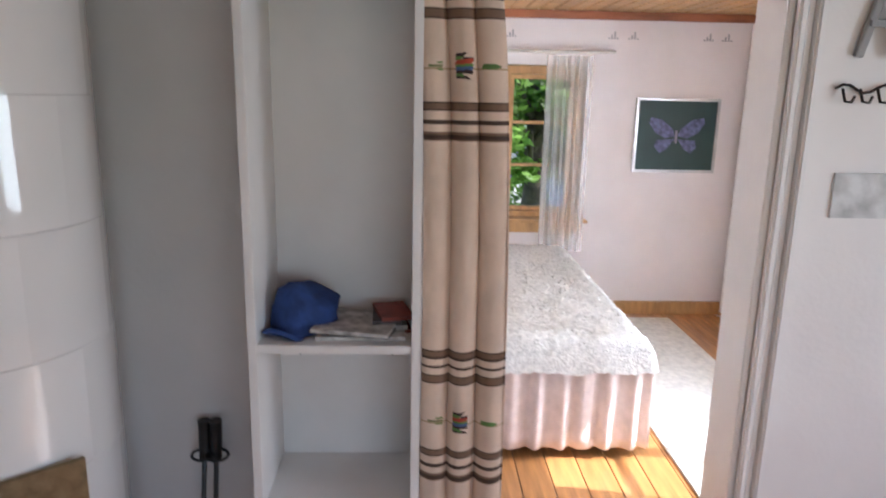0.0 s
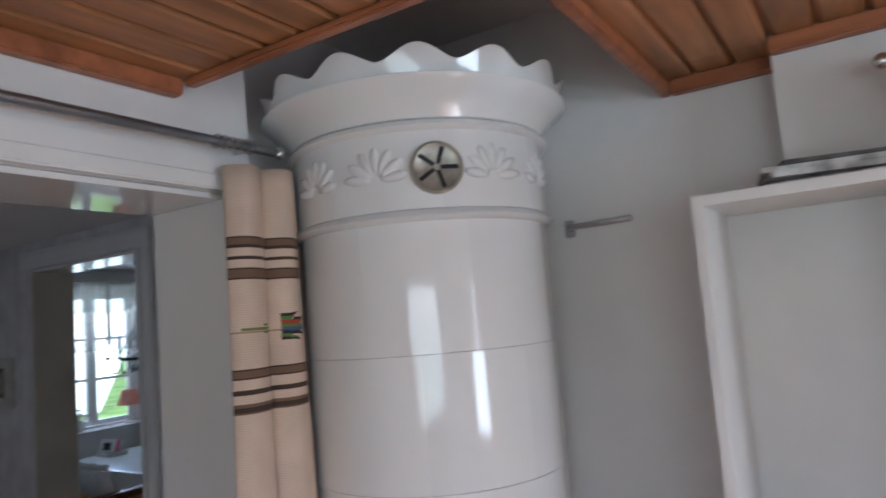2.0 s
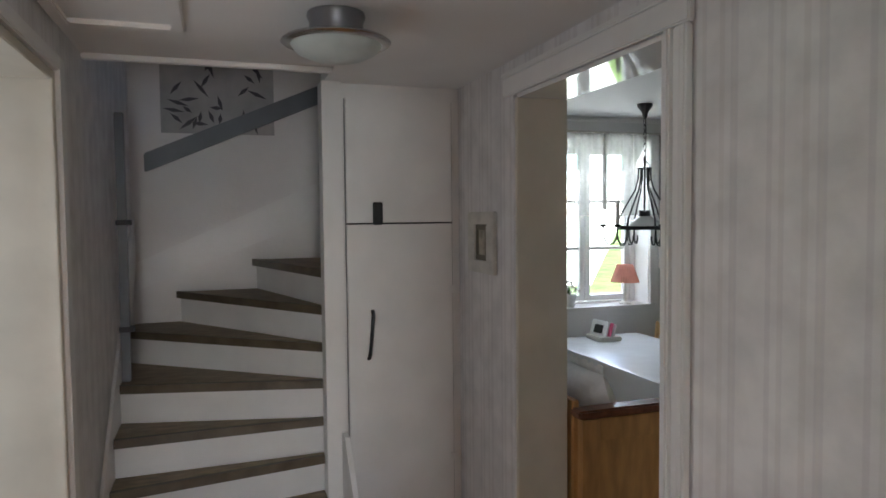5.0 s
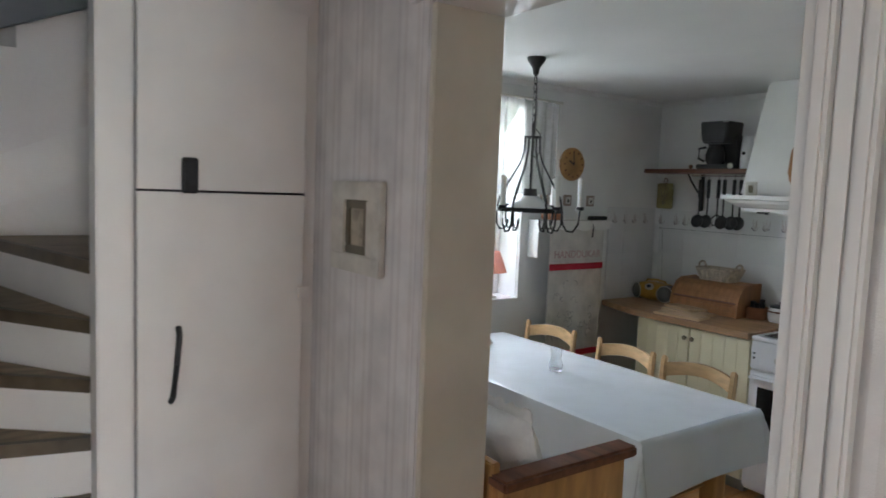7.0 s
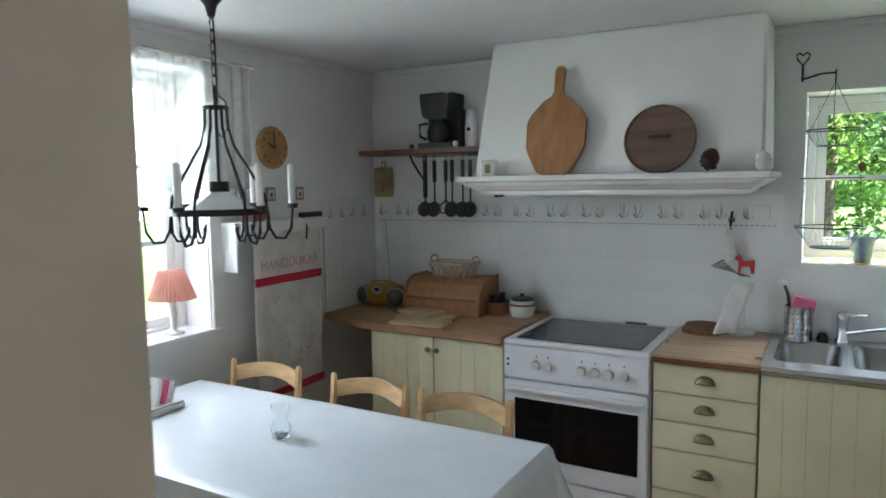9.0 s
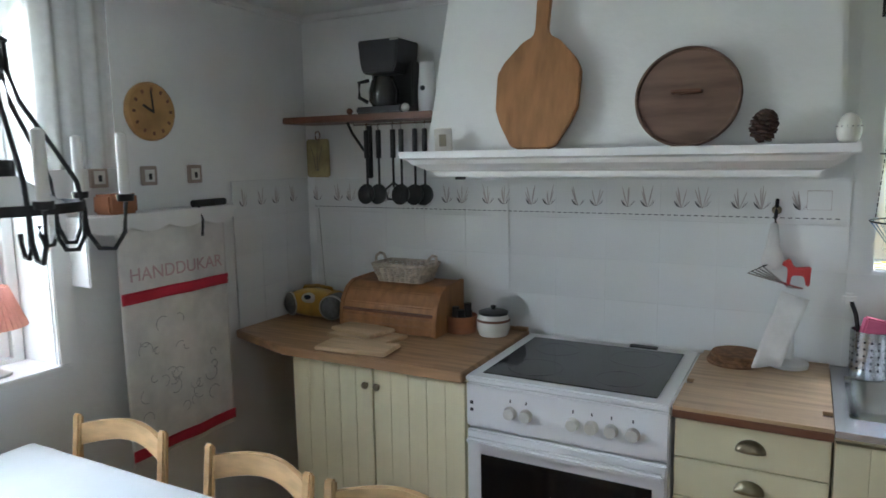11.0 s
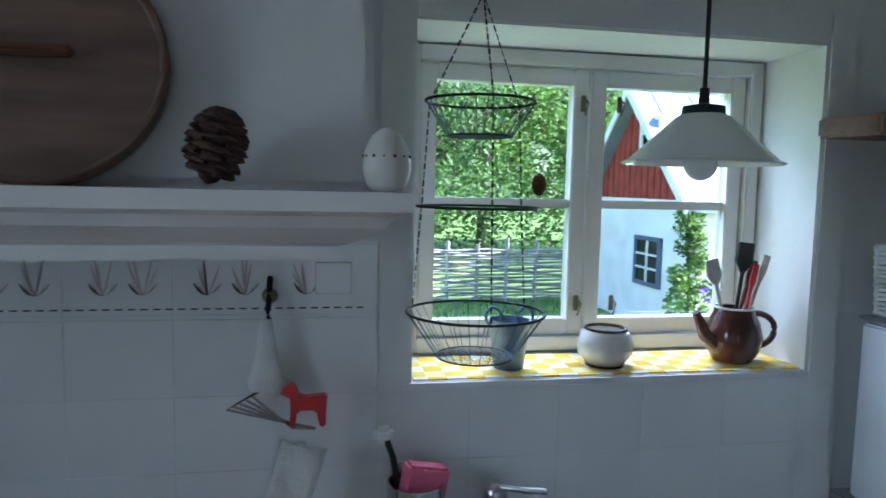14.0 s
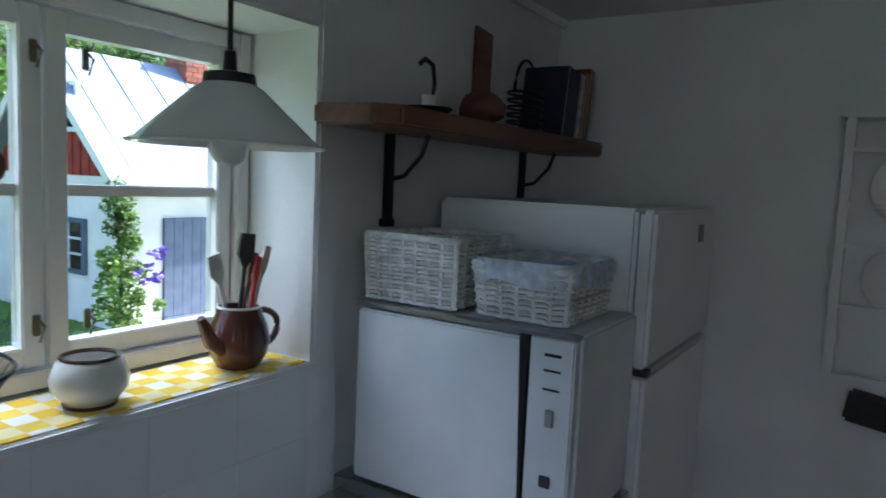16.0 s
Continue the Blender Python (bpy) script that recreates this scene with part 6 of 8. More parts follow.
part("pot", lathe(B(), [(0, 0), (0.06, 0), (0.066, 0.07), (0.062, 0.07), (0.056, 0.008), (0, 0.008)], (-4.66, 4.98, 0.906), 28), TERRA, tp, smooth=50)
for dx, dy, hh in ((-0.025, 0.0, 0.10), (0.02, 0.02, 0.115), (0.012, -0.025, 0.095)):
    part("bottle", lathe(B(), [(0, 0.008), (0.018, 0.009), (0.018, hh - 0.03), (0.015, hh - 0.025), (0.016, hh), (0, hh)], (-4.66 + dx, 4.98 + dy, 0.907), 16), BLACKP, tp, smooth=50)
cj = thing("ceramic_jar", "cream ceramic jar with brown stripes and dark lid", "jar", (-4.52, 4.99, 0.905))
part("body", lathe(B(), [(0, 0), (0.058, 0), (0.068, 0.03), (0.068, 0.065), (0.058, 0.085), (0, 0.085)], (-4.52, 4.99, 0.906), 32), CERAM, cj, smooth=50)
part("stripe", lathe(B(), [(0.0685, 0.058), (0.0692, 0.062), (0.067, 0.068)], (-4.52, 4.99, 0.906), 32), BROWNW, cj)
part("lid", lathe(B(), [(0.06, 0.0855), (0.06, 0.095), (0.04, 0.102), (0.008, 0.104), (0.012, 0.118), (0, 0.122)], (-4.52, 4.99, 0.906), 28), BLACKP, cj, "dark flat lid", smooth=50)
single("glass_disc", lathe(B(), [(0.07, 0), (0.068, 0.004), (0, 0.006)], (0, 0, 0), 28, m=Matrix.Translation((-4.49, 5.095, 0.985)) @ Matrix.Rotation(radians(82), 4, "X")), clear, "glass pan lid leaning against the tiles", "lid", 0, 50)
for k in range(3):
    single("cork_trivet", lathe(B(), [(0, 0), (0.088 - 0.003 * k, 0), (0.09 - 0.003 * k, 0.006), (0.087 - 0.003 * k, 0.012), (0, 0.012)], (-3.62 + 0.004 * k, 5.0, 0.9055 + 0.0125 * k), 32), CORK, "round brown cork trivet in a stack", "trivet", 0, 40, "cork trivets")
kr = thing("kitchen_roll_holder", "white kitchen roll holder with hanging paper and red wooden horse", "kitchen roll", (-3.475, 5.02, 0.905))
part("base", lathe(B(), [(0, 0), (0.06, 0), (0.062, 0.014), (0.05, 0.022), (0.014, 0.026), (0.012, 0.24), (0, 0.245)], (-3.455, 5.03, 0.906), 28), ENAMEL, kr, "white turned stand", smooth=50)
bm = B()
vs = [bm.verts.new(p) for p in ((-3.485, 4.985, 1.17), (-3.405, 5.0, 1.14), (-3.475, 4.95, 0.925), (-3.565, 4.94, 0.91))]
bm.faces.new(vs)
bmesh.ops.subdivide_edges(bm, edges=bm.edges[:], cuts=5, use_grid_fill=True)
for v in bm.verts:
    v.co.y += 0.008 * math.sin(v.co.x * 80 + v.co.z * 20)
ob = part("paper", bm, WHITECLOTH, kr, "torn white kitchen paper", smooth=80)
ob.modifiers.new("thickness", "SOLIDIFY").thickness = 0.006
hs_pts = [(-0.05, 0.0), (-0.036, 0.0), (-0.03, 0.04), (0.015, 0.04), (0.024, 0.0), (0.038, 0.0), (0.04, 0.05), (0.042, 0.075), (-0.022, 0.07), (-0.04, 0.105), (-0.05, 0.10), (-0.07, 0.085), (-0.066, 0.072), (-0.05, 0.075), (-0.046, 0.05)]
single("toy_horse", prism(B(), [(-3.435 + 0.78 * a, 1.185 + 0.85 * b2) for a, b2 in hs_pts], 4.998, 5.026, axis=1), REDP, "small red painted wooden horse hanging on the tiles", "toy horse", 0.004)
hkk = thing("wall_hook_cloth", "white cloth and whisk hanging from a metal wall hook", "dish cloth", (-3.495, 5.1, 1.3))
part("hook", tube(B(), [(-3.515, 5.108, 1.46), (-3.515, 5.09, 1.44), (-3.517, 5.075, 1.40), (-3.517, 5.085, 1.38)], 0.006), IRON, hkk, smooth=50)
part("knob", ball(B(), (-3.515, 5.095, 1.425), 0.016, 12), BRASSV, hkk, smooth=60)
part("cloth", lathe(B(), [(0, 0.16), (0.012, 0.155), (0.022, 0.08), (0.036, 0.03), (0.03, 0.005), (0, 0)], (-3.520, 5.07, 1.225), 16, sy=0.6), WHITECLOTH, hkk, smooth=70)
for k in range(5):
    part("wire", tube(B(), [(-3.505, 5.06, 1.26), (-3.545 - 0.012 * k, 5.05, 1.235 - 0.006 * k), (-3.465 + 0.01 * k, 5.04, 1.17)], 0.003, 5), CHROME, hkk, smooth=60)
cy = thing("cutlery_drainer", "perforated steel cutlery cylinder with brush and pink sponge", "utensil holder", (-3.22, 5.04, 0.905))
part("cylinder", lathe(B(), [(0, 0.002), (0.056, 0.0), (0.058, 0.15), (0.054, 0.15), (0.052, 0.006), (0, 0.006)], (-3.225, 5.035, 0.9035), 32), CHROME, cy, smooth=50)
for r_ in range(5):
    for j in range(9):
        a = radians(190 + 20 * j)
        part("hole", lathe(B(), [(0.0034, 0.0006), (0, 0.0006)], (0, 0, 0), 8, m=Matrix.Translation((-3.225 + 0.0573 * math.cos(a), 5.035 + 0.0573 * math.sin(a), 0.935 + 0.022 * r_)) @ Matrix.Rotation(a, 4, "Z") @ Matrix.Rotation(radians(90), 4, "Y")), BLACKP, cy)
part("sponge", bx(B(), -0.045, 0.045, -0.022, 0.022, 0, 0.07, m=pose(-3.215, 5.03, 1.02, 0, 12, 10)), PINKP, cy, "pink sponge", bevel=0.006)
part("brush_handle", tube(B(), [(-3.245, 5.04, 0.95), (-3.27, 5.05, 1.10), (-3.285, 5.05, 1.14)], 0.007, 8), BLACKP, cy, smooth=50)
part("brush_head", boxes((-3.31, -3.27, 5.035, 5.065, 1.13, 1.165)), WHITECLOTH, cy, bevel=0.01)
single("sink_plug", lathe(B(), [(0, 0), (0.024, 0), (0.024, 0.012), (0.016, 0.03), (0, 0.034)], (-3.13, 5.06, 0.904), 20), BLACKP, "black rubber sink plug", "plug", 0, 50)

# ---------------------------------------------------------------- table, chairs, settle
TX0, TX1, TY0, TY1, TZ = -5.46, -3.86, 2.93, 3.67, 0.787
tb = thing("dining_table", "long pine dining table under an oilcloth", "table", (-4.66, 3.3, 0))
part("tabletop", boxes((TX0 + 0.02, TX1 - 0.02, TY0 + 0.02, TY1 - 0.02, TZ - 0.035, TZ - 0.008)), PINE, tb)
for x in (TX0 + 0.1, TX1 - 0.17):
    for y in (TY0 + 0.06, TY1 - 0.13):
        part("leg", boxes((x, x + 0.07, y, y + 0.07, 0, TZ - 0.036)), PINE, tb, bevel=0.004)
bm = B()
U, V = 80, 60
ov = 0.22
grid = []
for j in range(V + 1):
    row = []
    for i in range(U + 1):
        x = TX0 - ov + (TX1 - TX0 + 2 * ov) * i / U
        y = TY0 - ov + (TY1 - TY0 + 2 * ov) * j / V
        dx, dy = max(TX0 - x, x - TX1, 0), max(TY0 - y, y - TY1, 0)
        dist = max(dx, dy) if min(dx, dy) == 0 else math.hypot(dx, dy)
        px, py = min(max(x, TX0), TX1), min(max(y, TY0), TY1)
        wob = 0.012 * math.sin(9 * x + 3) * math.sin(7 * y) * dist / ov
        sp = 0.10 * dist + wob
        nx_, ny_ = (x - px), (y - py)
        ln = math.hypot(nx_, ny_) or 1
        dz = 0.0015 * noise.noise((x * 4, y * 4, 0)) + 0.0012 * noise.noise((x * 14, y * 14, 3))
        row.append(bm.verts.new((max(-5.528, px + nx_ / ln * (sp + 0.35 * min(dx, dy))), py + ny_ / ln * (sp + 0.35 * min(dx, dy)), TZ + dz - dist * 0.97 - (0.0 if dist else 0))))
    grid.append(row)
for a, c in zip(grid, grid[1:]):
    for i in range(U):
        bm.faces.new((a[i], a[i + 1], c[i + 1], c[i]))
tc_ = single("tablecloth", bm, CLOTH, "pale blue-white oilcloth hanging over the table", "tablecloth", 0, 45)
nap = thing("napkin_tray", "white tray with printed paper napkins", "napkins", (-5.3, 3.3, TZ))
part("tray", boxes((-5.40, -5.20, 3.22, 3.38, TZ + 0.002, TZ + 0.03)), CERAM, nap, bevel=0.008)
for k in range(3):
    part("napkin", bx(B(), -0.08, 0.08, -0.008, 0.008, 0, 0.10 - 0.012 * k, m=pose(-5.30, 3.26 + 0.03 * k, TZ + 0.031, -18, 0, 8)), (WHITECLOTH, PINKP, WHITECLOTH)[k], nap, bevel=0.003)
part("dark_print", bx(B(), -0.045, 0.04, -0.0095, -0.0085, 0.015, 0.07, m=pose(-5.30, 3.26, TZ + 0.031, -18, 0, 8)), BLACKP, nap)
single("glass_vase", lathe(B(), [(0, 0.004), (0.03, 0), (0.034, 0.03), (0.022, 0.06), (0.03, 0.105), (0.0285, 0.105), (0.0205, 0.06), (0.032, 0.03), (0.026, 0.006), (0, 0.006)], (-4.672, 3.32, TZ + 0.001), 28), clear, "small empty clear glass vase on the table", "vase", 0, 60)


def chair():
    t = thing("kitchen_chair", "light birch kitchen chair with curved back rail tucked under the table", "chair", (0, 0, 0), "chairs at the table")
    part("seat", boxes((-0.19, 0.19, -0.40, -0.02, 0.43, 0.455)), CHAIRW, t, bevel=0.01)
    for x in (-0.185, 0.155):
        part("rear_leg", prism(B(), [(0.0, 0.0), (-0.005, 0.45), (0.035, 0.875), (0.015, 0.885), (-0.035, 0.45), (-0.03, 0.0)], x, x + 0.03, axis=0), CHAIRW, t, bevel=0.006)
        part("front_leg", boxes((x, x + 0.03, -0.39, -0.36, 0, 0.43)), CHAIRW, t, bevel=0.004)
    for z0, z1, bow in ((0.785, 0.865, 0.04), (0.62, 0.66, 0.035)):
        bm = B()
        vs = []
        for i in range(13):
            u = i / 12
            x = -0.165 + 0.33 * u
            y = 0.012 + bow * math.sin(math.pi * u)
            arch = 0.02 * math.sin(math.pi * u)
            vs.append([bm.verts.new(p) for p in ((x, y, z0 + arch * 1.4), (x, y + 0.016, z0 + arch * 1.4), (x, y + 0.02, z1 - 0.015 + arch), (x, y + 0.004, z1 - 0.015 + arch))])
        for a, c in zip(vs, vs[1:]):
            for k in range(4):
                bm.faces.new((a[k], a[(k + 1) % 4], c[(k + 1) % 4], c[k]))
        bm.faces.new(vs[0]), bm.faces.new(vs[-1][::-1])
        bmesh.ops.recalc_face_normals(bm, faces=bm.faces)
        part("back_rail", bm, CHAIRW, t, smooth=50)
    part("stretcher", boxes((-0.16, 0.16, -0.025, -0.005, 0.2, 0.225)), CHAIRW, t)
    return t


ch = chair()
ch.matrix_basis = pose(-5.14, 3.715, 0, 0, 0, 4)
copy_thing(ch, pose(-4.615, 3.715, 0, 0, 0, -2))
copy_thing(ch, pose(-4.205, 3.715, 0, 0, 0, 3))

st = thing("wooden_settle", "orange pine kitchen settle with dark red-brown arm boards", "settle", (-4.6, 2.5, 0))
part("seat_box", boxes((-5.4, -3.83, 2.30, 2.74, 0.05, 0.42)), PINE, st, bevel=0.004)
part("back_panel", boxes((-5.4, -3.83, 2.25, 2.28, 0.05, 0.86)), PINE, st, bevel=0.004)
for x in (-3.828, -5.43):
    e = part("end_panel", boxes((x, x + 0.03, 2.27, 2.755, 0.0, 0.795)), PINE, st, "orange pine end panel", bevel=0.003)
    part("stile", boxes((x + 0.0305, x + 0.042, 2.27, 2.35, 0.02, 0.79)), PINE, e)
    part("stile", boxes((x + 0.0305, x + 0.042, 2.67, 2.75, 0.02, 0.79)), PINE, e)
    part("stile", boxes((x + 0.0305, x + 0.042, 2.351, 2.669, 0.70, 0.79)), PINE, e)
    part("arm_board", boxes((x - 0.02, x + 0.062, 2.245, 2.79, 0.797, 0.832)), BROWNW, st, "dark red-brown arm board", bevel=0.008)
part("seat_cushion", boxes((-5.38, -3.85, 2.31, 2.73, 0.4205, 0.47)), WHITECLOTH, st, bevel=0.015)
pl = thing("cushion", "white cotton cushion with frilled lace edge", "cushion", (-4.0, 2.45, 0.47))
bm = B()
gr_ = []
for s in (-1, 1):
    g_ = []
    for j in range(15):
        row = []
        for i in range(15):
            u, v = -1 + 2 * i / 14, -1 + 2 * j / 14
            th = 0.075 * max(0, (1 - u ** 4) * (1 - v ** 4)) ** 0.5
            row.append(bm.verts.new((-4.09 + u * 0.25, 2.46 + s * th - 0.11 * v * 0.6, 0.72 + v * 0.23)))
        g_.append(row)
    for a, c in zip(g_, g_[1:]):
        for i in range(14):
            bm.faces.new((a[i], a[i + 1], c[i + 1], c[i]) if s < 0 else (a[i], c[i], c[i + 1], a[i + 1]))
bmesh.ops.remove_doubles(bm, verts=bm.verts, dist=0.001)
part("pad", bm, WHITECLOTH, pl, smooth=70)
bm = B()
vs = []
for i in range(61):
    u = -1 + 2 * i / 60
    vs.append((bm.verts.new((-4.09 + u * 0.25, 2.395, 0.945)), bm.verts.new((-4.09 + u * 0.255, 2.385 + 0.006 * math.sin(i * 1.3), 0.985 + 0.006 * math.sin(i * 0.9)))))
for a, c in zip(vs, vs[1:]):
    bm.faces.new((a[0], c[0], c[1], a[1]))
part("frill", bm, WHITECLOTH, pl, "lace frill", smooth=80).modifiers.new("thickness", "SOLIDIFY").thickness = 0.004

# ---------------------------------------------------------------- chandelier
CX, CY = -4.985, 3.39
chd = thing("chandelier", "black wrought-iron chandelier with white candles and opal shade", "chandelier", (CX, CY, KC))
part("ceiling_cup", lathe(B(), [(0, -0.09), (0.012, -0.085), (0.02, -0.05), (0.045, -0.015), (0.047, -0.001), (0, -0.001)], (CX, CY, KC), 24), BLACKP, chd, smooth=50)
for k in range(8):
    z = KC - 0.09 - 0.038 * k
    bm = tube(B(), [(CX + (0.008 * math.cos(a) if k % 2 else 0), CY + (0 if k % 2 else 0.008 * math.cos(a)), z - 0.02 + 0.024 * math.sin(a)) for a in [2 * math.pi * i / 10 for i in range(10)]], 0.0025, 5, True)
    part("chain_link", bm, IRON, chd, smooth=60)
part("cord", tube(B(), [(CX + 0.006, CY, KC - 0.08), (CX + 0.012, CY, 2.1), (CX + 0.01, CY, 1.9)], 0.003, 6), BLACKP, chd, smooth=60)
part("cord_loop", tube(B(), [(CX + 0.01, CY, 1.93), (CX + 0.05, CY, 1.90), (CX + 0.06, CY, 1.82), (CX + 0.03, CY, 1.78), (CX, CY, 1.80)], 0.0035, 6), BLACKP, chd, smooth=60)
part("top_ring", tube(B(), [(CX + 0.04 * math.cos(a), CY + 0.04 * math.sin(a), 1.885) for a in [2 * math.pi * i / 24 for i in range(24)]], 0.005, 6, True), IRON, chd, smooth=60)
part("ring", lathe(B(), [(0.160, -0.011), (0.166, -0.011), (0.166, 0.011), (0.160, 0.011), (0.160, -0.011)], (CX, CY, 1.525), 48), IRON, chd, "flat iron ring", smooth=30)
part("stem", tube(B(), [(CX, CY, 1.96), (CX, CY, 1.60)], 0.006, 8), IRON, chd, smooth=50)
part("lamp_cap", lathe(B(), [(0, 0.045), (0.034, 0.045), (0.036, 0), (0, 0)], (CX, CY, 1.585), 24), BLACKP, chd, smooth=40)
part("opal_shade", lathe(B(), [(0.034, 0.06), (0.05, 0.05), (0.12, 0.0), (0.124, -0.01), (0.118, -0.008), (0.048, 0.044), (0.03, 0.055)], (CX, CY, 1.535), 40), OPAL, chd, "white opal glass shade", smooth=50)
for k in range(6):
    a = 2 * math.pi * k / 6 + 0.834
    ca, sa = math.cos(a), math.sin(a)
    part("rod", tube(B(), [(CX + r * ca, CY + r * sa, z) for r, z in ((0.036, 1.885), (0.038, 1.82), (0.055, 1.755), (0.115, 1.65), (0.152, 1.58), (0.163, 1.52), (0.160, 1.455), (0.145, 1.425), (0.12, 1.425), (0.105, 1.455), (0.105, 1.475))], 0.0055, 7), IRON, chd, smooth=60)
    part("arm", tube(B(), [(CX + r * ca, CY + r * sa, z) for r, z in ((0.164, 1.515), (0.168, 1.46), (0.188, 1.425), (0.22, 1.422), (0.244, 1.46), (0.25, 1.53))], 0.0055, 7), IRON, chd, smooth=60)
    part("drip_pan", lathe(B(), [(0, 0), (0.018, 0.002), (0.02, 0.018), (0.014, 0.018), (0, 0.012)], (CX + 0.25 * ca, CY + 0.25 * sa, 1.53), 16), IRON, chd, smooth=50)
    if k not in (2, 3):
        part("candle", lathe(B(), [(0, 0), (0.0125, 0), (0.0125, 0.14), (0.004, 0.145), (0, 0.145)], (CX + 0.25 * ca, CY + 0.25 * sa, 1.545), 16), CANDLE, chd, "white candle", smooth=50)

# ---------------------------------------------------------------- west wall
kc = thing("cafe_curtain", "sheer white patterned valance over the kitchen window", "curtain", (-5.5, 3.4, 1.9))
drape((-5.505, 2.92), (-5.505, 4.07), 1.60, 2.16, 15, 0.012, sheer, kc, thick=0, nu=220, nv=16)
part("rod", tube(B(), [(-5.505, 2.85, 2.165), (-5.505, 4.10, 2.165)], 0.008), FRAMEW, kc, smooth=50)
part("bracket", tube(B(), [(-5.505, 4.07, 2.165), (-5.549, 4.07, 2.165)], 0.006), FRAMEW, kc, smooth=50)
part("tape", boxes((-5.53, -5.523, 3.43, 3.465, 1.64, 2.16)), PAPER, kc)
clk = thing("wall_clock", "round wooden wall clock with dark hands", "clock", (-5.54, 4.243, 1.8))
cmx = Matrix.Translation((-5.549, 4.245, 1.80)) @ Matrix.Rotation(radians(90), 4, "Y")
part("face", lathe(B(), [(0, 0.02), (0.098, 0.02), (0.105, 0.012), (0.105, 0), (0, 0)], (0, 0, 0), 40, m=cmx), mat("clock_face_wood", (0.42, 0.24, 0.09), 0.5, var=0.12, scale=12), clk, smooth=40)
for k in range(12):
    part("hour_mark", bx(B(), -0.085, -0.072, -0.005, 0.005, 0.0205, 0.022, m=cmx @ Matrix.Rotation(radians(30 * k), 4, "Z")), BROWNW, clk)
part("hour_hand", bx(B(), -0.045, 0.005, -0.004, 0.004, 0.0205, 0.024, m=cmx @ Matrix.Rotation(radians(62), 4, "Z")), BLACKP, clk)
part("minute_hand", bx(B(), -0.075, 0.005, -0.003, 0.003, 0.0245, 0.027, m=cmx @ Matrix.Rotation(radians(5), 4, "Z")), BLACKP, clk)
for k, y in enumerate((4.02, 4.22, 4.43)):
    t = thing("small_picture", "tiny square framed picture on the kitchen wall", "picture", (-5.54, y, 1.57), "three tiny pictures")
    part("frame", boxes((-5.549, -5.537, y - 0.034, y + 0.034, 1.535, 1.605)), mat("taupe_frame", (0.32, 0.25, 0.21), 0.6) if k == 0 else bpy.data.materials["taupe_frame"], t, bevel=0.003)
    part("card", boxes((-5.5368, -5.535, y - 0.02, y + 0.02, 1.548, 1.592)), FRAMEW, t)
    part("print", boxes((-5.5348, -5.5335, y - 0.006, y + 0.007, 1.556, 1.578)), BLACKP, t)
rk = thing("towel_shelf", "white scalloped towel shelf on the wall", "shelf", (-5.5, 4.230, 1.44))
part("board", boxes((-5.548, -5.43, 3.885, 4.530, 1.428, 1.446)), SATIN, rk, bevel=0.003)
sc = [(3.900, 1.428)] + [(3.900 + 0.615 * k / 40, 1.40 - 0.018 * abs(math.sin(k / 40 * math.pi * 4))) for k in range(41)] + [(4.515, 1.428)]
part("apron", prism(B(), sc, -5.445, -5.433, axis=0), SATIN, rk, "scalloped apron")
part("cheek", boxes((-5.548, -5.44, 3.887, 3.902, 1.22, 1.4275)), SATIN, rk, bevel=0.004)
part("rod", tube(B(), [(-5.48, 3.900, 1.39), (-5.48, 4.515, 1.39)], 0.008), SATIN, rk, smooth=50)
tw = thing("embroidered_towel", "long white linen towel with red bands and grey print", "towel", (-5.47, 4.260, 0.6))
drape((-5.462, 4.005), (-5.462, 4.485), 0.555, 1.395, 2, 0.005, LINEN, tw, nu=40, nv=50)
drape((-5.455, 4.005), (-5.455, 4.485), 1.135, 1.175, 2, 0.005, REDB, tw, "red_band", nu=40, nv=4)
drape((-5.455, 4.005), (-5.455, 4.485), 0.575, 0.615, 2, 0.005, REDB, tw, "red_band", nu=40, nv=4)
fc = bpy.data.curves.new("stitched_word", "FONT")
fc.body, fc.size, fc.extrude, fc.align_x = "HANDDUKAR", 0.066, 0.0008, "CENTER"
fo = bpy.data.objects.new("stitched_word", fc)
word = bpy.data.meshes.new_from_object(fo)
bpy.data.objects.remove(fo)
word.materials.clear()
word.materials.append(PINKB)
word.transform(Matrix(((0, 0, 1, -5.4485), (1, 0, 0, 4.245), (0, 1, 0, 1.212), (0, 0, 0, 1))))
wo = new("stitched_word", word)
wo.parent, wo.matrix_parent_inverse = tw, tw.matrix_basis.inverted()
tagged(wo, "faded pink stitched capital letters")
rt = random.Random(12)
for k in range(26):
    y, z, r_ = rt.uniform(4.070, 4.410), rt.uniform(0.70, 1.06), rt.uniform(0.012, 0.03)
    a0, a1 = rt.uniform(0, 6), rt.uniform(2, 5)
    part("printed_line", tube(B(), [(-5.4495, y + r_ * math.cos(a0 + a1 * i / 8), z + r_ * math.sin(a0 + a1 * i / 8)) for i in range(9)], 0.0016, 4), PRINT, tw)
tbx = thing("wicker_box", "small brown woven box on the towel shelf", "box", (-5.48, 4.040, 1.447))
part("box", boxes((-5.53, -5.44, 3.980, 4.090, 1.4475, 1.515)), TERRA, tbx, bevel=0.008)
bg = thing("black_gadget", "black torch and white leaflet on the towel shelf", "torch", (-5.47, 4.410, 1.447))
part("torch", tube(B(), [(-5.45, 4.330, 1.462), (-5.45, 4.485, 1.462)], 0.014, 12), BLACKP, bg, smooth=50)
part("strap", tube(B(), [(-5.445, 4.350, 1.455), (-5.43, 4.355, 1.40), (-5.432, 4.350, 1.34)], 0.005, 6), BLACKP, bg, smooth=50)
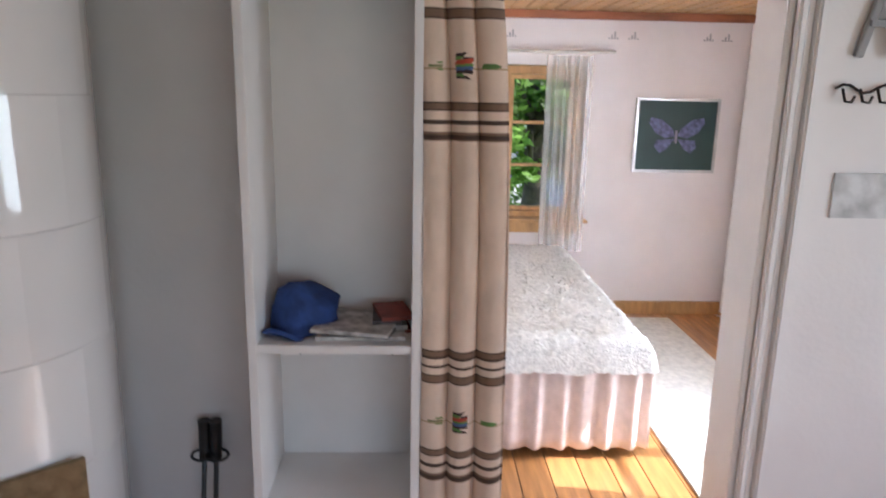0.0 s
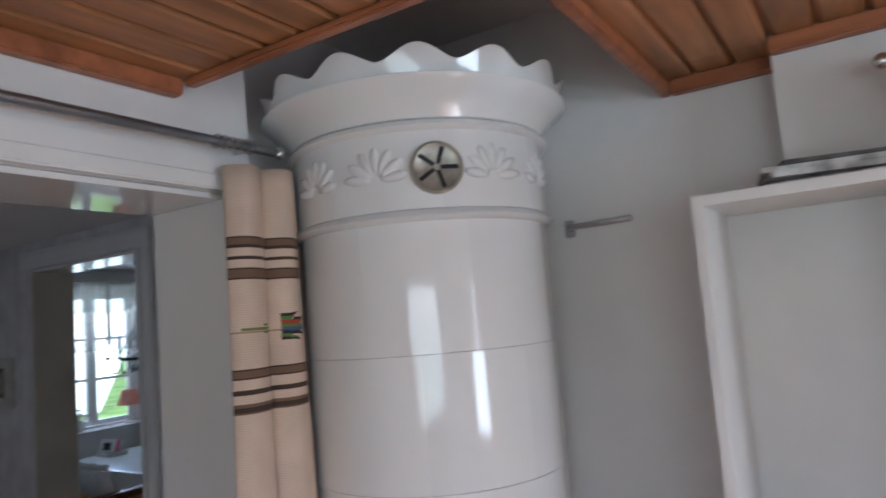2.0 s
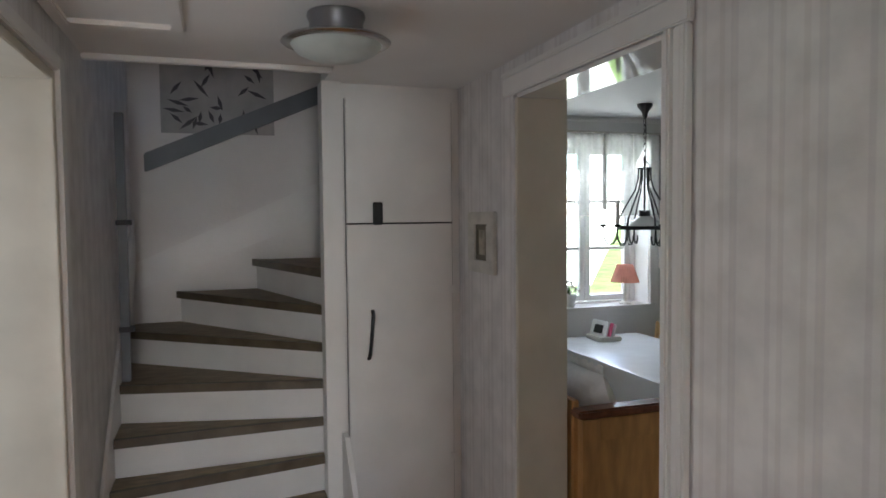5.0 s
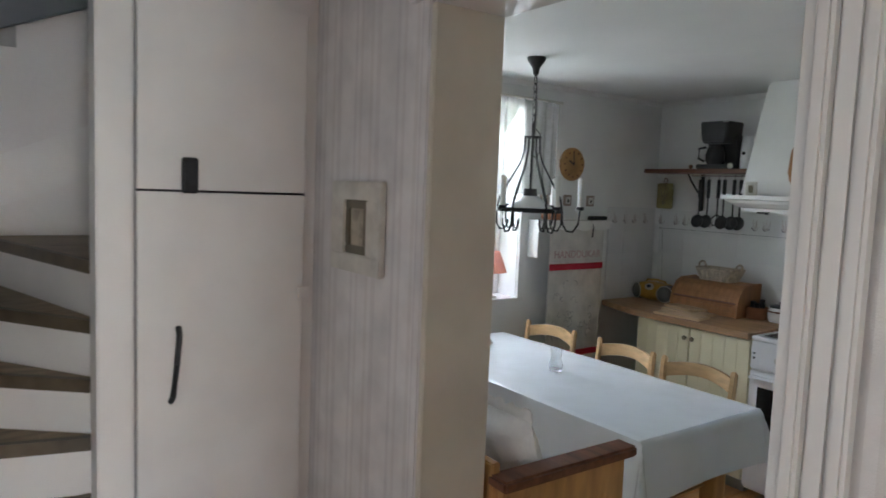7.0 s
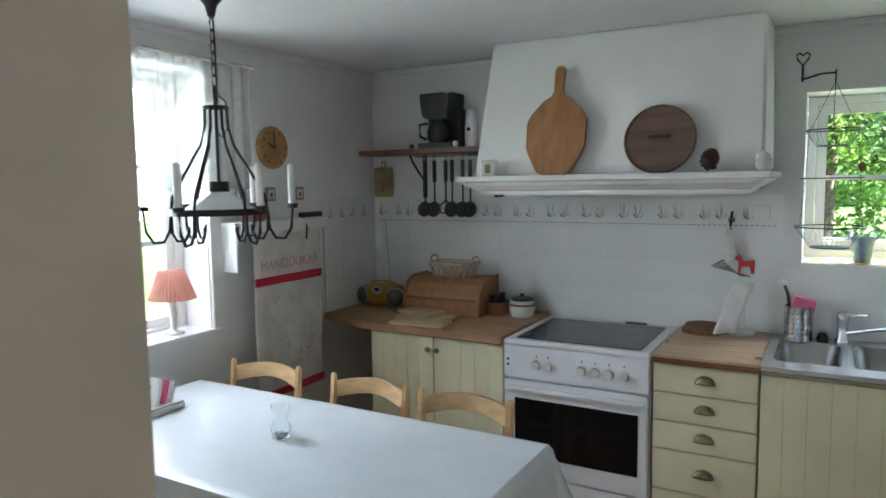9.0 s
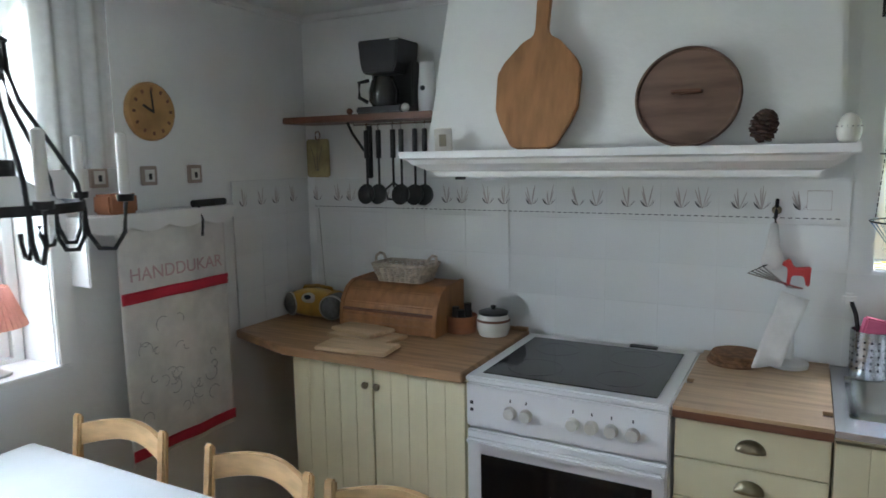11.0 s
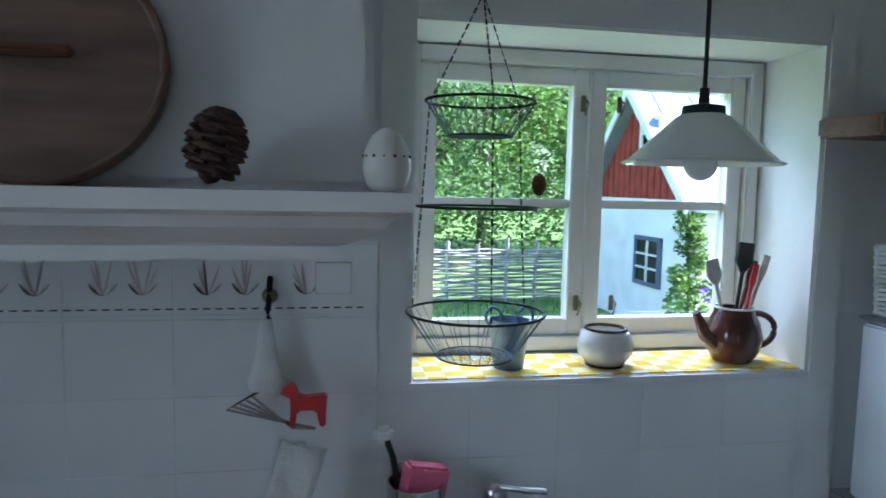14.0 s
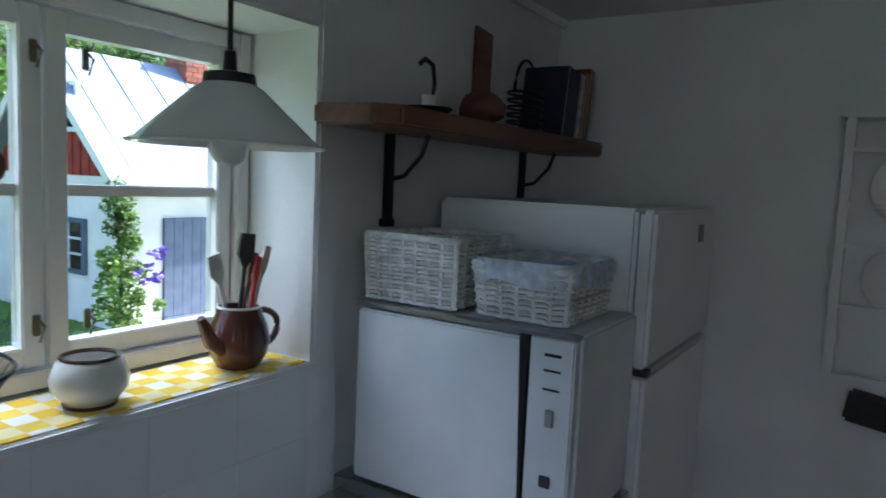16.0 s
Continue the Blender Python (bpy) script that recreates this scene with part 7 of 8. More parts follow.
tl = thing("table_lamp", "small lamp with pleated salmon shade on the window sill", "lamp", (-5.61, 3.665, 0.97))
part("foot", lathe(B(), [(0, 0), (0.045, 0), (0.045, 0.008), (0.015, 0.02), (0.01, 0.05), (0.018, 0.09), (0.008, 0.13), (0.007, 0.2), (0, 0.2)], (-5.61, 3.665, 0.971), 24), FRAMEW, tl, smooth=50)
bm = B()
ra, rb = [], []
for j in range(72):
    a = 2 * math.pi * j / 72
    k = 1 + (0.025 if j % 2 else -0.025)
    ra.append(bm.verts.new((-5.61 + 0.10 * k * math.cos(a), 3.665 + 0.10 * k * math.sin(a), 1.125)))
    rb.append(bm.verts.new((-5.61 + 0.055 * k * math.cos(a), 3.665 + 0.055 * k * math.sin(a), 1.25)))
for j in range(72):
    bm.faces.new((ra[j], ra[(j + 1) % 72], rb[(j + 1) % 72], rb[j]))
part("shade", bm, ROSE, tl, "pleated salmon shade")
fp = thing("potted_flower", "small white flowers in a white pot on the sill", "plant", (-5.62, 3.22, 0.97))
part("pot", lathe(B(), [(0, 0), (0.04, 0), (0.05, 0.085), (0.045, 0.085), (0.037, 0.006), (0, 0.006)], (-5.62, 3.22, 0.971), 24), CERAM, fp, smooth=50)
bm = B()
for k in range(60):
    c = Vector((-5.62 + rt.gauss(0, 0.035), 3.22 + rt.gauss(0, 0.035), 1.10 + rt.gauss(0, 0.028)))
    d, e = Vector((rt.gauss(0, 1), rt.gauss(0, 1), rt.gauss(0, 1))).normalized() * 0.016, Vector((rt.gauss(0, 1), rt.gauss(0, 1), rt.gauss(0, 1))).normalized() * 0.012
    bm.faces.new([bm.verts.new(c + q) for q in (d, e, -d, -e)])
tagged(part("blossom", bm, mat("pale_petals", (0.65, 0.58, 0.58), 0.7, rand=0.25), fp, "pale blossoms"), kind="stuff")
part("stem", tube(B(), [(-5.62, 3.22, 0.98), (-5.62, 3.22, 1.1)], 0.01, 6), LEAF2, fp)


# ---------------------------------------------------------------- window corner
DX, DW0, DW1, DZ0, DZ1 = -2.2, 4.51, 5.055, 0.94, 1.372
side = thing("side_bench", "low grey bench top under the dishwasher", "worktop", (-1.9, 4.8, 0.9))
part("top", boxes((-2.198, -1.82, 4.5, 5.115, 0.90, 0.938)), STEEL, side, bevel=0.003)
part("body", boxes((-2.19, -1.83, 4.52, 5.11, 0, 0.899)), CREAM, side)
dw = thing("tabletop_dishwasher", "worn white tabletop dishwasher with narrow control strip", "dishwasher", (-2.0, 4.8, DZ0))
part("body", boxes((DX + 0.03, -1.83, DW0, DW1, DZ0 + 0.008, DZ1)), ENAMELD, dw, bevel=0.006)
part("door", boxes((DX, DX + 0.028, DW0 + 0.104, DW1 - 0.002, DZ0 + 0.012, DZ1 - 0.012)), ENAMELD, dw, "white door with scuffs", bevel=0.006)
# Black wedge fills the slit, its shade put in as colour.
part("door_gap", prism(B(), [(DW0 + 0.1025, DZ0 + 0.012), (DW0 + 0.105, DZ0 + 0.012), (DW0 + 0.122, DZ1 - 0.004), (DW0 + 0.1015, DZ1 - 0.004)], DX - 0.0012, DX + 0.026, axis=0), BLACKP, dw, "black wedge painted as gap shade beside the door")
cp = part("control_strip", boxes((DX + 0.001, DX + 0.028, DW0 + 0.002, DW0 + 0.099, DZ0 + 0.01, DZ1 - 0.004)), ENAMELD, dw, "white control strip", bevel=0.004)
for z, h in ((1.33, 0.006), (1.30, 0.004), (1.262, 0.004)):
    part("mark", boxes((DX - 0.0012, DX + 0.0005, DW0 + 0.03, DW0 + 0.065, z, z + h)), BLACKP, cp)
part("button", boxes((DX - 0.006, DX + 0.0005, DW0 + 0.038, DW0 + 0.056, 1.19, 1.225)), GREYW, cp, bevel=0.002)
part("switch", boxes((DX - 0.004, DX + 0.0005, DW0 + 0.038, DW0 + 0.062, 1.065, 1.09)), DASH, cp, bevel=0.002)
part("top_edge", boxes((DX - 0.004, DX + 0.03, DW0, DW1, DZ1 - 0.004, DZ1 + 0.004)), DARKM, dw, "dark top edge")
for y in (DW0 + 0.03, DW1 - 0.05):
    for x in (DX + 0.05, -1.88):
        part("foot", boxes((x, x + 0.02, y, y + 0.02, 0.9385, DZ0 + 0.0075)), BLACKP, dw)
fg = thing("fridge_freezer", "white fridge-freezer with grey door seam", "fridge", (-1.45, 4.8, 0))
part("body", boxes((-1.80, -1.13, 4.535, 5.10, 0.02, 1.618)), ENAMEL, fg, bevel=0.01)
part("upper_door", boxes((-1.80, -1.13, 4.49, 4.53, 1.23, 1.615)), ENAMEL, fg, "white upper door", bevel=0.01)
part("lower_door", boxes((-1.80, -1.13, 4.49, 4.53, 0.06, 1.215)), ENAMEL, fg, "white lower door", bevel=0.01)
part("hinge", boxes((-1.806, -1.77, 4.485, 4.53, 1.2155, 1.2295)), BLACKP, fg)
part("badge", boxes((-1.36, -1.31, 4.486, 4.4895, 1.52, 1.57)), GREYW, fg)
b1 = weave_basket("wicker_basket", "white painted wicker basket on the dishwasher", -2.035, 4.94, DZ1 + 0.005, 0.26, 0.245, 0.155, WICKW, 15, 14, 0.95)
b2_ = weave_basket("wicker_basket", "white wicker basket with blue-white cloth lining", -2.02, 4.665, DZ1 + 0.005, 0.27, 0.22, 0.115, WICKW, 10, 12, 0.9)
for (cx_, cy_, w, d) in ((-2.02, 4.665, 0.29, 0.24),):
    bm = B()
    n, lo, hi2, ins = 48, [], [], []
    for i in range(n):
        a = 2 * math.pi * i / n
        px, py = math.copysign(abs(math.cos(a)) ** 0.4, math.cos(a)) * w / 2, math.copysign(abs(math.sin(a)) ** 0.4, math.sin(a)) * d / 2
        lo.append(bm.verts.new((cx_ + px * 1.02, cy_ + py * 1.02, DZ1 + 0.085 + 0.008 * math.sin(i * 1.7))))
        hi2.append(bm.verts.new((cx_ + px, cy_ + py, DZ1 + 0.134)))
        ins.append(bm.verts.new((cx_ + px * 0.8, cy_ + py * 0.8, DZ1 + 0.10)))
    for i in range(n):
        k = (i + 1) % n
        bm.faces.new((lo[i], lo[k], hi2[k], hi2[i]))
        bm.faces.new((hi2[i], hi2[k], ins[k], ins[i]))
    bm.faces.new(ins)
    part("lining", bm, LINING, b2_, "blue-white cloth lining", smooth=60)
jar = single("glass_jar", lathe(B(), [(0, 0), (0.045, 0), (0.05, 0.05), (0.048, 0.13), (0.035, 0.15), (0.033, 0.15), (0.044, 0.128), (0.046, 0.05), (0.04, 0.005), (0, 0.005)], (-1.87, 5.05, DZ1 + 0.002), 24), clear, "clear glass jar behind the baskets", "jar", 0, 60)
if jar:
    jar.matrix_basis = pose(-0.0, -0.02, 0)
ws = thing("wall_shelf", "dark brown thick wooden shelf on iron brackets", "shelf", (-1.7, 5.0, 1.79))
part("board", prism(B(), [(-2.27, 4.97), (-2.22, 4.93), (-1.08, 4.90), (-1.02, 4.93), (-1.02, 5.117), (-2.30, 5.117)], 1.775, 1.822), BROWNW, ws, bevel=0.006)
for x in (-2.03, -1.28):
    part("bracket", boxes((x - 0.012, x + 0.012, 5.10, 5.117, 1.545, 1.774)), IRON, ws)
    part("foot", boxes((x - 0.02, x + 0.02, 5.10, 5.119, 1.54, 1.56)), IRON, ws)
    part("brace", tube(B(), [(x, 5.105, 1.66), (x, 5.06, 1.67), (x, 5.01, 1.72), (x, 4.99, 1.772)], 0.006), IRON, ws, smooth=60)
ch2 = thing("candle_holder", "black iron chamber candlestick with hooked handle", "candle holder", (-2.02, 5.02, 1.822))
part("dish", lathe(B(), [(0, 0.004), (0.05, 0.004), (0.065, 0.016), (0.068, 0.014), (0.05, 0), (0, 0)], (-2.02, 5.01, 1.823), 24), IRON, ch2, smooth=50)
part("hook", tube(B(), [(-2.0, 5.01, 1.83), (-1.985, 5.01, 1.90), (-1.995, 5.01, 1.945), (-2.03, 5.01, 1.955), (-2.05, 5.01, 1.94)], 0.006), IRON, ch2, smooth=60)
part("candle_stub", lathe(B(), [(0, 0), (0.018, 0), (0.018, 0.04), (0, 0.042)], (-2.03, 5.0, 1.828), 16), CANDLE, ch2, smooth=50)
bm = ball(B(), (-1.76, 5.0, 1.868), 0.06, 16, sz=0.75)
for v in bm.verts:
    v.co += noise.noise_vector(v.co * 30) * 0.016
    v.co.z = max(v.co.z, 1.8235)
single("clay_ornament", bm, mat("dark_red_clay", (0.14, 0.05, 0.03), 0.6, var=0.2, scale=20), "lumpy dark reddish clay ornament on the shelf", "ornament", 0, 60)
ib = thing("iron_basket", "black wire basket with hooped handle on the shelf", "basket", (-1.5, 5.0, 1.82))
for k in range(6):
    part("hoop", tube(B(), [(-1.5 + 0.07 * math.cos(a), 5.0 + 0.05 * math.sin(a), 1.83 + 0.022 * k) for a in [2 * math.pi * i / 20 for i in range(20)]], 0.004, 5, True), IRON, ib, smooth=60)
part("handle", tube(B(), [(-1.5 + 0.075 * math.cos(a), 5.0, 1.94 + 0.10 * math.sin(a)) for a in [math.pi * i / 12 for i in range(13)]], 0.005, 6), IRON, ib, smooth=60)
pln = single("leaning_plank", bx(B(), -0.05, 0.05, 0, 0.012, 0, 0.30, m=pose(-1.62, 5.085, 1.8235, -3, 6, 0)), BROWNW, "dark board leaning on the wall behind the shelf items", "board", 0.003)
for k, (dx, w, h, mt) in enumerate(((0, 0.10, 0.23, mat("dark_blue_cover", (0.012, 0.018, 0.045), 0.5)), (0.11, 0.03, 0.22, PAPER), (0.15, 0.025, 0.23, TERRA), (0.185, 0.03, 0.25, BROWNW))):
    bk = thing("book", "upright old cookbook leaning on the shelf", "book", (-1.36 + dx, 5.0, 1.822), "shelf books")
    part("cover", bx(B(), 0, w, 0, 0.16, 0, h, m=pose(-1.37 + dx, 4.93, 1.8235, 0, 9, 0)), mt, bk, bevel=0.003)
    part("pages", bx(B(), 0.003, w - 0.003, -0.002, 0.158, 0.004, h - 0.004, m=pose(-1.37 + dx, 4.932, 1.8235, 0, 9, 0)), PAPER, bk)
rack = thing("plate_rack", "white wall plate rack with blue-white plates", "plate rack", (-1.03, 4.0, 1.15))
part("stile", boxes((-1.10, -1.003, 4.135, 4.16, 1.13, 1.90)), SATIN, rack, bevel=0.003)
part("stile", boxes((-1.10, -1.003, 3.56, 3.585, 1.13, 1.90)), SATIN, rack, bevel=0.003)
for z in (1.13, 1.34, 1.52, 1.64, 1.80):
    part("rail", boxes((-1.10, -1.085, 3.585, 4.135, z, z + 0.014)), SATIN, rack, bevel=0.002)
part("top", boxes((-1.11, -1.003, 3.55, 4.17, 1.90, 1.915)), SATIN, rack, bevel=0.003)
for y in (3.75, 3.98):
    for z in (1.43, 1.70):
        part("plate", lathe(B(), [(0, 0), (0.07, 0.002), (0.105, 0.014), (0.105, 0.018), (0.07, 0.007), (0, 0.005)], (0, 0, 0), 28, m=Matrix.Translation((-1.02, y, z)) @ Matrix.Rotation(radians(-84), 4, "Y")), CERAM, rack, "white plate", smooth=50)
single("dustpan_brush", bx(B(), -0.02, 0.02, -0.10, 0.10, 0, 0.10, m=pose(-1.03, 4.0, 0.98, 8, 0, 0)), BLACKP, "black hand brush hanging on the wall", "brush", 0.01)

# pendant lamp
LX, LY = -2.745, 4.85
pd = thing("pendant_lamp", "white opal glass pendant lamp with black cap and bulb", "lamp", (LX, LY, KC))
part("cord", tube(B(), [(LX, LY, KC - 0.001), (LX, LY, 1.825)], 0.004, 8), BLACKP, pd, smooth=50)
part("cap", lathe(B(), [(0, 0.035), (0.008, 0.032), (0.01, 0.005), (0.036, 0.0), (0.038, -0.016), (0, -0.016)], (LX, LY, 1.80), 28), BLACKP, pd, "black cap", smooth=40)
part("shade", lathe(B(), [(0.036, -0.013), (0.05, -0.022), (0.128, -0.095), (0.14, -0.10), (0.137, -0.103), (0.125, -0.099), (0.047, -0.025), (0.034, -0.016)], (LX, LY, 1.80), 56), OPAL, pd, "white opal glass shade", smooth=50)
part("bulb", ball(B(), (LX, LY, 1.697), 0.029, 20), OPAL, pd, "unlit opal bulb", smooth=80)
part("socket", lathe(B(), [(0.018, -0.03), (0.018, -0.075), (0, -0.075)], (LX, LY, 1.80), 16), BLACKP, pd, smooth=40)

# hanging wire baskets
hb = thing("hanging_wire_baskets", "three-tier black wire basket hanging in the window", "wire basket", (-3.11, 5.0, 1.3))
HX_, HY_ = -3.118, 5.0
for zt, rt_, zb, rb_ in ((1.81, 0.105, 1.745, 0.062), (1.61, 0.118, 1.608, 0.10), (1.405, 0.135, 1.318, 0.075)):
    part("rim", tube(B(), [(HX_ + rt_ * math.cos(a), HY_ + rt_ * math.sin(a), zt) for a in [2 * math.pi * i / 40 for i in range(40)]], 0.0028, 6, True), IRON, hb, smooth=60)
    if zt - zb > 0.01:
        part("bottom_ring", tube(B(), [(HX_ + rb_ * math.cos(a), HY_ + rb_ * math.sin(a), zb) for a in [2 * math.pi * i / 32 for i in range(32)]], 0.002, 5, True), IRON, hb, smooth=60)
        bm = B()
        for k in range(30):
            a = 2 * math.pi * k / 30
            tube(bm, [(HX_ + rt_ * math.cos(a), HY_ + rt_ * math.sin(a), zt), (HX_ + rb_ * math.cos(a), HY_ + rb_ * math.sin(a), zb)], 0.0009, 4)
        for k in range(-6, 7):
            w = math.sqrt(max(0, rb_ ** 2 - (k * rb_ / 6.5) ** 2))
            tube(bm, [(HX_ + k * rb_ / 6.5, HY_ - w, zb), (HX_ + k * rb_ / 6.5, HY_ + w, zb)], 0.0009, 4)
            tube(bm, [(HX_ - w, HY_ + k * rb_ / 6.5, zb), (HX_ + w, HY_ + k * rb_ / 6.5, zb)], 0.0009, 4)
        tagged(part("wire_mesh", bm, ZINC, hb, "thin wire mesh"), kind="stuff")
for k in range(3):
    a = 2 * math.pi * k / 3 + 0.5
    ca, sa = math.cos(a), math.sin(a)
    pts = [(HX_ + 0.005 * ca, HY_ + 0.005 * sa, 2.0), (HX_ + 0.105 * ca, HY_ + 0.105 * sa, 1.81), (HX_ + 0.118 * ca, HY_ + 0.118 * sa, 1.61), (HX_ + 0.135 * ca, HY_ + 0.135 * sa, 1.405)]
    bm = B()
    for p, q in zip(pts, pts[1:]):
        p, q = Vector(p), Vector(q)
        n = max(2, int((q - p).length / 0.016))
        for i in range(n):
            c0, c1_ = p.lerp(q, i / n), p.lerp(q, (i + 0.75) / n)
            tube(bm, [c0, c1_], 0.0022 if i % 2 else 0.0014, 4)
    tagged(part("chain", bm, IRON, hb, "thin chain"), kind="stuff")
part("hook", tube(B(), [(HX_, HY_, 2.0), (HX_, HY_ + 0.01, 2.03), (HX_, HY_ + 0.02, 2.06)], 0.003, 6), IRON, hb, smooth=50)
nutm = single("egg_pendant", ball(B(), (-3.012, 4.955, 1.655), 0.014, 14, sz=1.5), CORK, "small brown egg hanging from the wire basket", "ornament", 0, 70)
hs = thing("heart_bracket", "black iron wall bracket with heart finial", "bracket", (-3.2, 5.1, 2.08))
hp = [(0, 0), (-0.022, 0.028), (-0.026, 0.046), (-0.014, 0.054), (0, 0.042), (0.014, 0.054), (0.026, 0.046), (0.022, 0.028)]
part("heart", tube(B(), [(-3.245 + a, 5.108, 2.10 + b2) for a, b2 in hp], 0.004, 6, True), IRON, hs, smooth=60)
part("upright", tube(B(), [(-3.245, 5.11, 2.10), (-3.245, 5.11, 2.03)], 0.005, 6), IRON, hs, smooth=60)
part("arm", tube(B(), [(-3.245, 5.11, 2.04), (-3.17, 5.0, 2.045), (-3.118, 5.0, 2.045), (-3.118, 5.02, 2.06)], 0.004, 6), IRON, hs, smooth=60)

# on the window sill
zc = thing("zinc_bucket", "small blue-grey zinc bucket with ears on the sill", "bucket", (-2.99, 5.2, NWZ0))
part("bucket", lathe(B(), [(0, 0.002), (0.034, 0), (0.047, 0.11), (0.05, 0.112), (0.046, 0.112), (0.032, 0.006), (0, 0.006)], (-2.99, 5.2, NWZ0 + 0.0005), 28), ZINC, zc, smooth=50)
for s in (-1, 1):
    part("ear", tube(B(), [(-2.99 + s * 0.038 + 0.018 * math.cos(a), 5.2, NWZ0 + 0.118 + 0.022 * math.sin(a)) for a in [2 * math.pi * i / 12 for i in range(12)]], 0.004, 6, True), ZINC, zc, smooth=60)
pt = thing("ceramic_pot", "round cream ceramic pot with dark rim on the sill", "pot", (-2.755, 5.2, NWZ0))
part("body", lathe(B(), [(0, 0.006), (0.042, 0.004), (0.062, 0.03), (0.066, 0.05), (0.056, 0.078), (0.048, 0.086), (0.044, 0.086), (0.05, 0.07), (0.055, 0.05), (0.045, 0.02), (0, 0.012)], (-2.755, 5.2, NWZ0 + 0.0005), 36), CERAM, pt, smooth=60)
part("rim", tube(B(), [(-2.755 + 0.047 * math.cos(a), 5.2 + 0.047 * math.sin(a), NWZ0 + 0.087) for a in [2 * math.pi * i / 32 for i in range(32)]], 0.004, 6, True), TEAP, pt, "dark brown rim", smooth=60)
part("foot", lathe(B(), [(0.045, 0), (0.046, 0.006), (0, 0.007)], (-2.755, 5.2, NWZ0), 32), TEAP, pt, "dark foot")
tpt = thing("teapot", "brown glazed teapot holding wooden and steel utensils", "teapot", (-2.42, 5.2, NWZ0))
TXX, TYY = -2.42, 5.205
part("body", lathe(B(), [(0, 0.003), (0.045, 0.001), (0.062, 0.03), (0.068, 0.06), (0.06, 0.095), (0.048, 0.12), (0.046, 0.132), (0.042, 0.132), (0.044, 0.118), (0.056, 0.09), (0.06, 0.06), (0, 0.02)], (TXX, TYY, NWZ0 + 0.0005), 40), TEAP, tpt, smooth=60)
part("rim", tube(B(), [(TXX + 0.045 * math.cos(a), TYY + 0.045 * math.sin(a), NWZ0 + 0.133) for a in [2 * math.pi * i / 32 for i in range(32)]], 0.003, 6, True), CERAM, tpt, "pale rim", smooth=60)
part("spout", tube(B(), [(TXX - 0.055, TYY - 0.01, NWZ0 + 0.05), (TXX - 0.085, TYY - 0.015, NWZ0 + 0.07), (TXX - 0.10, TYY - 0.018, NWZ0 + 0.10), (TXX - 0.115, TYY - 0.02, NWZ0 + 0.125)], 0.02, 12, r1=0.009), TEAP, tpt, smooth=60)
part("handle", tube(B(), [(TXX + 0.058 + 0.055 * math.cos(a), TYY, NWZ0 + 0.075 + 0.042 * math.sin(a)) for a in [radians(110 - 17 * i) for i in range(14)]], 0.008, 8), TEAP, tpt, smooth=60)
for k, (dx, dy, lx, h, mt, w) in enumerate(((-0.02, 0, -0.05, 0.25, FRAMEW, 0.018), (0.0, 0.01, 0.03, 0.29, BLACKP, 0.022), (0.01, -0.01, 0.035, 0.24, REDP, 0.008), (0.02, 0.0, 0.06, 0.26, WICKN, 0.01), (0.015, 0.015, 0.05, 0.23, CHROME, 0.012), (0.005, 0.02, 0.055, 0.245, BROWNW, 0.01))):
    u = thing("utensil", "long-handled kitchen utensil standing in the teapot", "utensil", (TXX + dx, TYY + dy, NWZ0 + 0.03), "utensils in the teapot")
    p, q = Vector((TXX + dx * 0.4, TYY + dy, NWZ0 + 0.025)), Vector((TXX + dx + lx, TYY + dy, NWZ0 + h))
    part("handle", tube(B(), [p, p.lerp(q, 0.75)], 0.005, 8), mt, u, smooth=50)
    d = (q - p).normalized()
    s = d.cross(Vector((0, 1, 0))).normalized()
    c0 = p.lerp(q, 0.72)
    e = q
    bm = B()
    vv = []
    for yy in (-0.003, 0.003):
        vv.append([bm.verts.new(c + Vector((0, yy, 0))) for c in (c0 - s * 0.005, c0 + s * 0.005, c0.lerp(e, 0.35) + s * w, e + s * w * 0.9, e - s * w * 0.9, c0.lerp(e, 0.35) - s * w)])
    bm.faces.new(vv[0]), bm.faces.new(vv[1][::-1])
    for i in range(6):
        bm.faces.new((vv[0][i], vv[1][i], vv[1][(i + 1) % 6], vv[0][(i + 1) % 6]))
    bmesh.ops.recalc_face_normals(bm, faces=bm.faces)
    part("blade", bm, mt, u)
for x in (-2.775, -2.68):
    for z in (1.36, 1.86):
        t = thing("window_latch", "small worn brass window hasp", "latch", (x, 5.33, z), "window hasps")
        part("plate", boxes((x - 0.006, x + 0.006, 5.338, 5.347, z - 0.02, z + 0.02)), BRASSV, t, bevel=0.002)
        part("hook", tube(B(), [(x, 5.336, z + 0.012), (x + 0.006, 5.325, z), (x, 5.33, z - 0.03)], 0.003, 6), BRASSV, t, smooth=60)
        tagged(t, kind="structure")

# ---------------------------------------------------------------- garden
structure("ground", boxes((-400, 400, -400, 400, -0.6, -0.42)), GRASS, "mown green lawn", "lawn")
rg = random.Random(21)
bm = B()
for k in range(14000):
    x, y = rg.uniform(-6, 5), rg.uniform(7.5, 17)
    a, h = rg.uniform(0, 6.28), rg.uniform(0.03, 0.09)
    c = Vector((x, y, -0.42))
    s = Vector((math.cos(a), math.sin(a), 0)) * 0.01
    bm.faces.new([bm.verts.new(q) for q in (c - s, c + s, c + Vector((rg.uniform(-0.03, 0.03), rg.uniform(-0.03, 0.03), h)))])
tagged(part("grass", bm, LEAF), "short uneven lawn grass", "grass", kind="stuff")


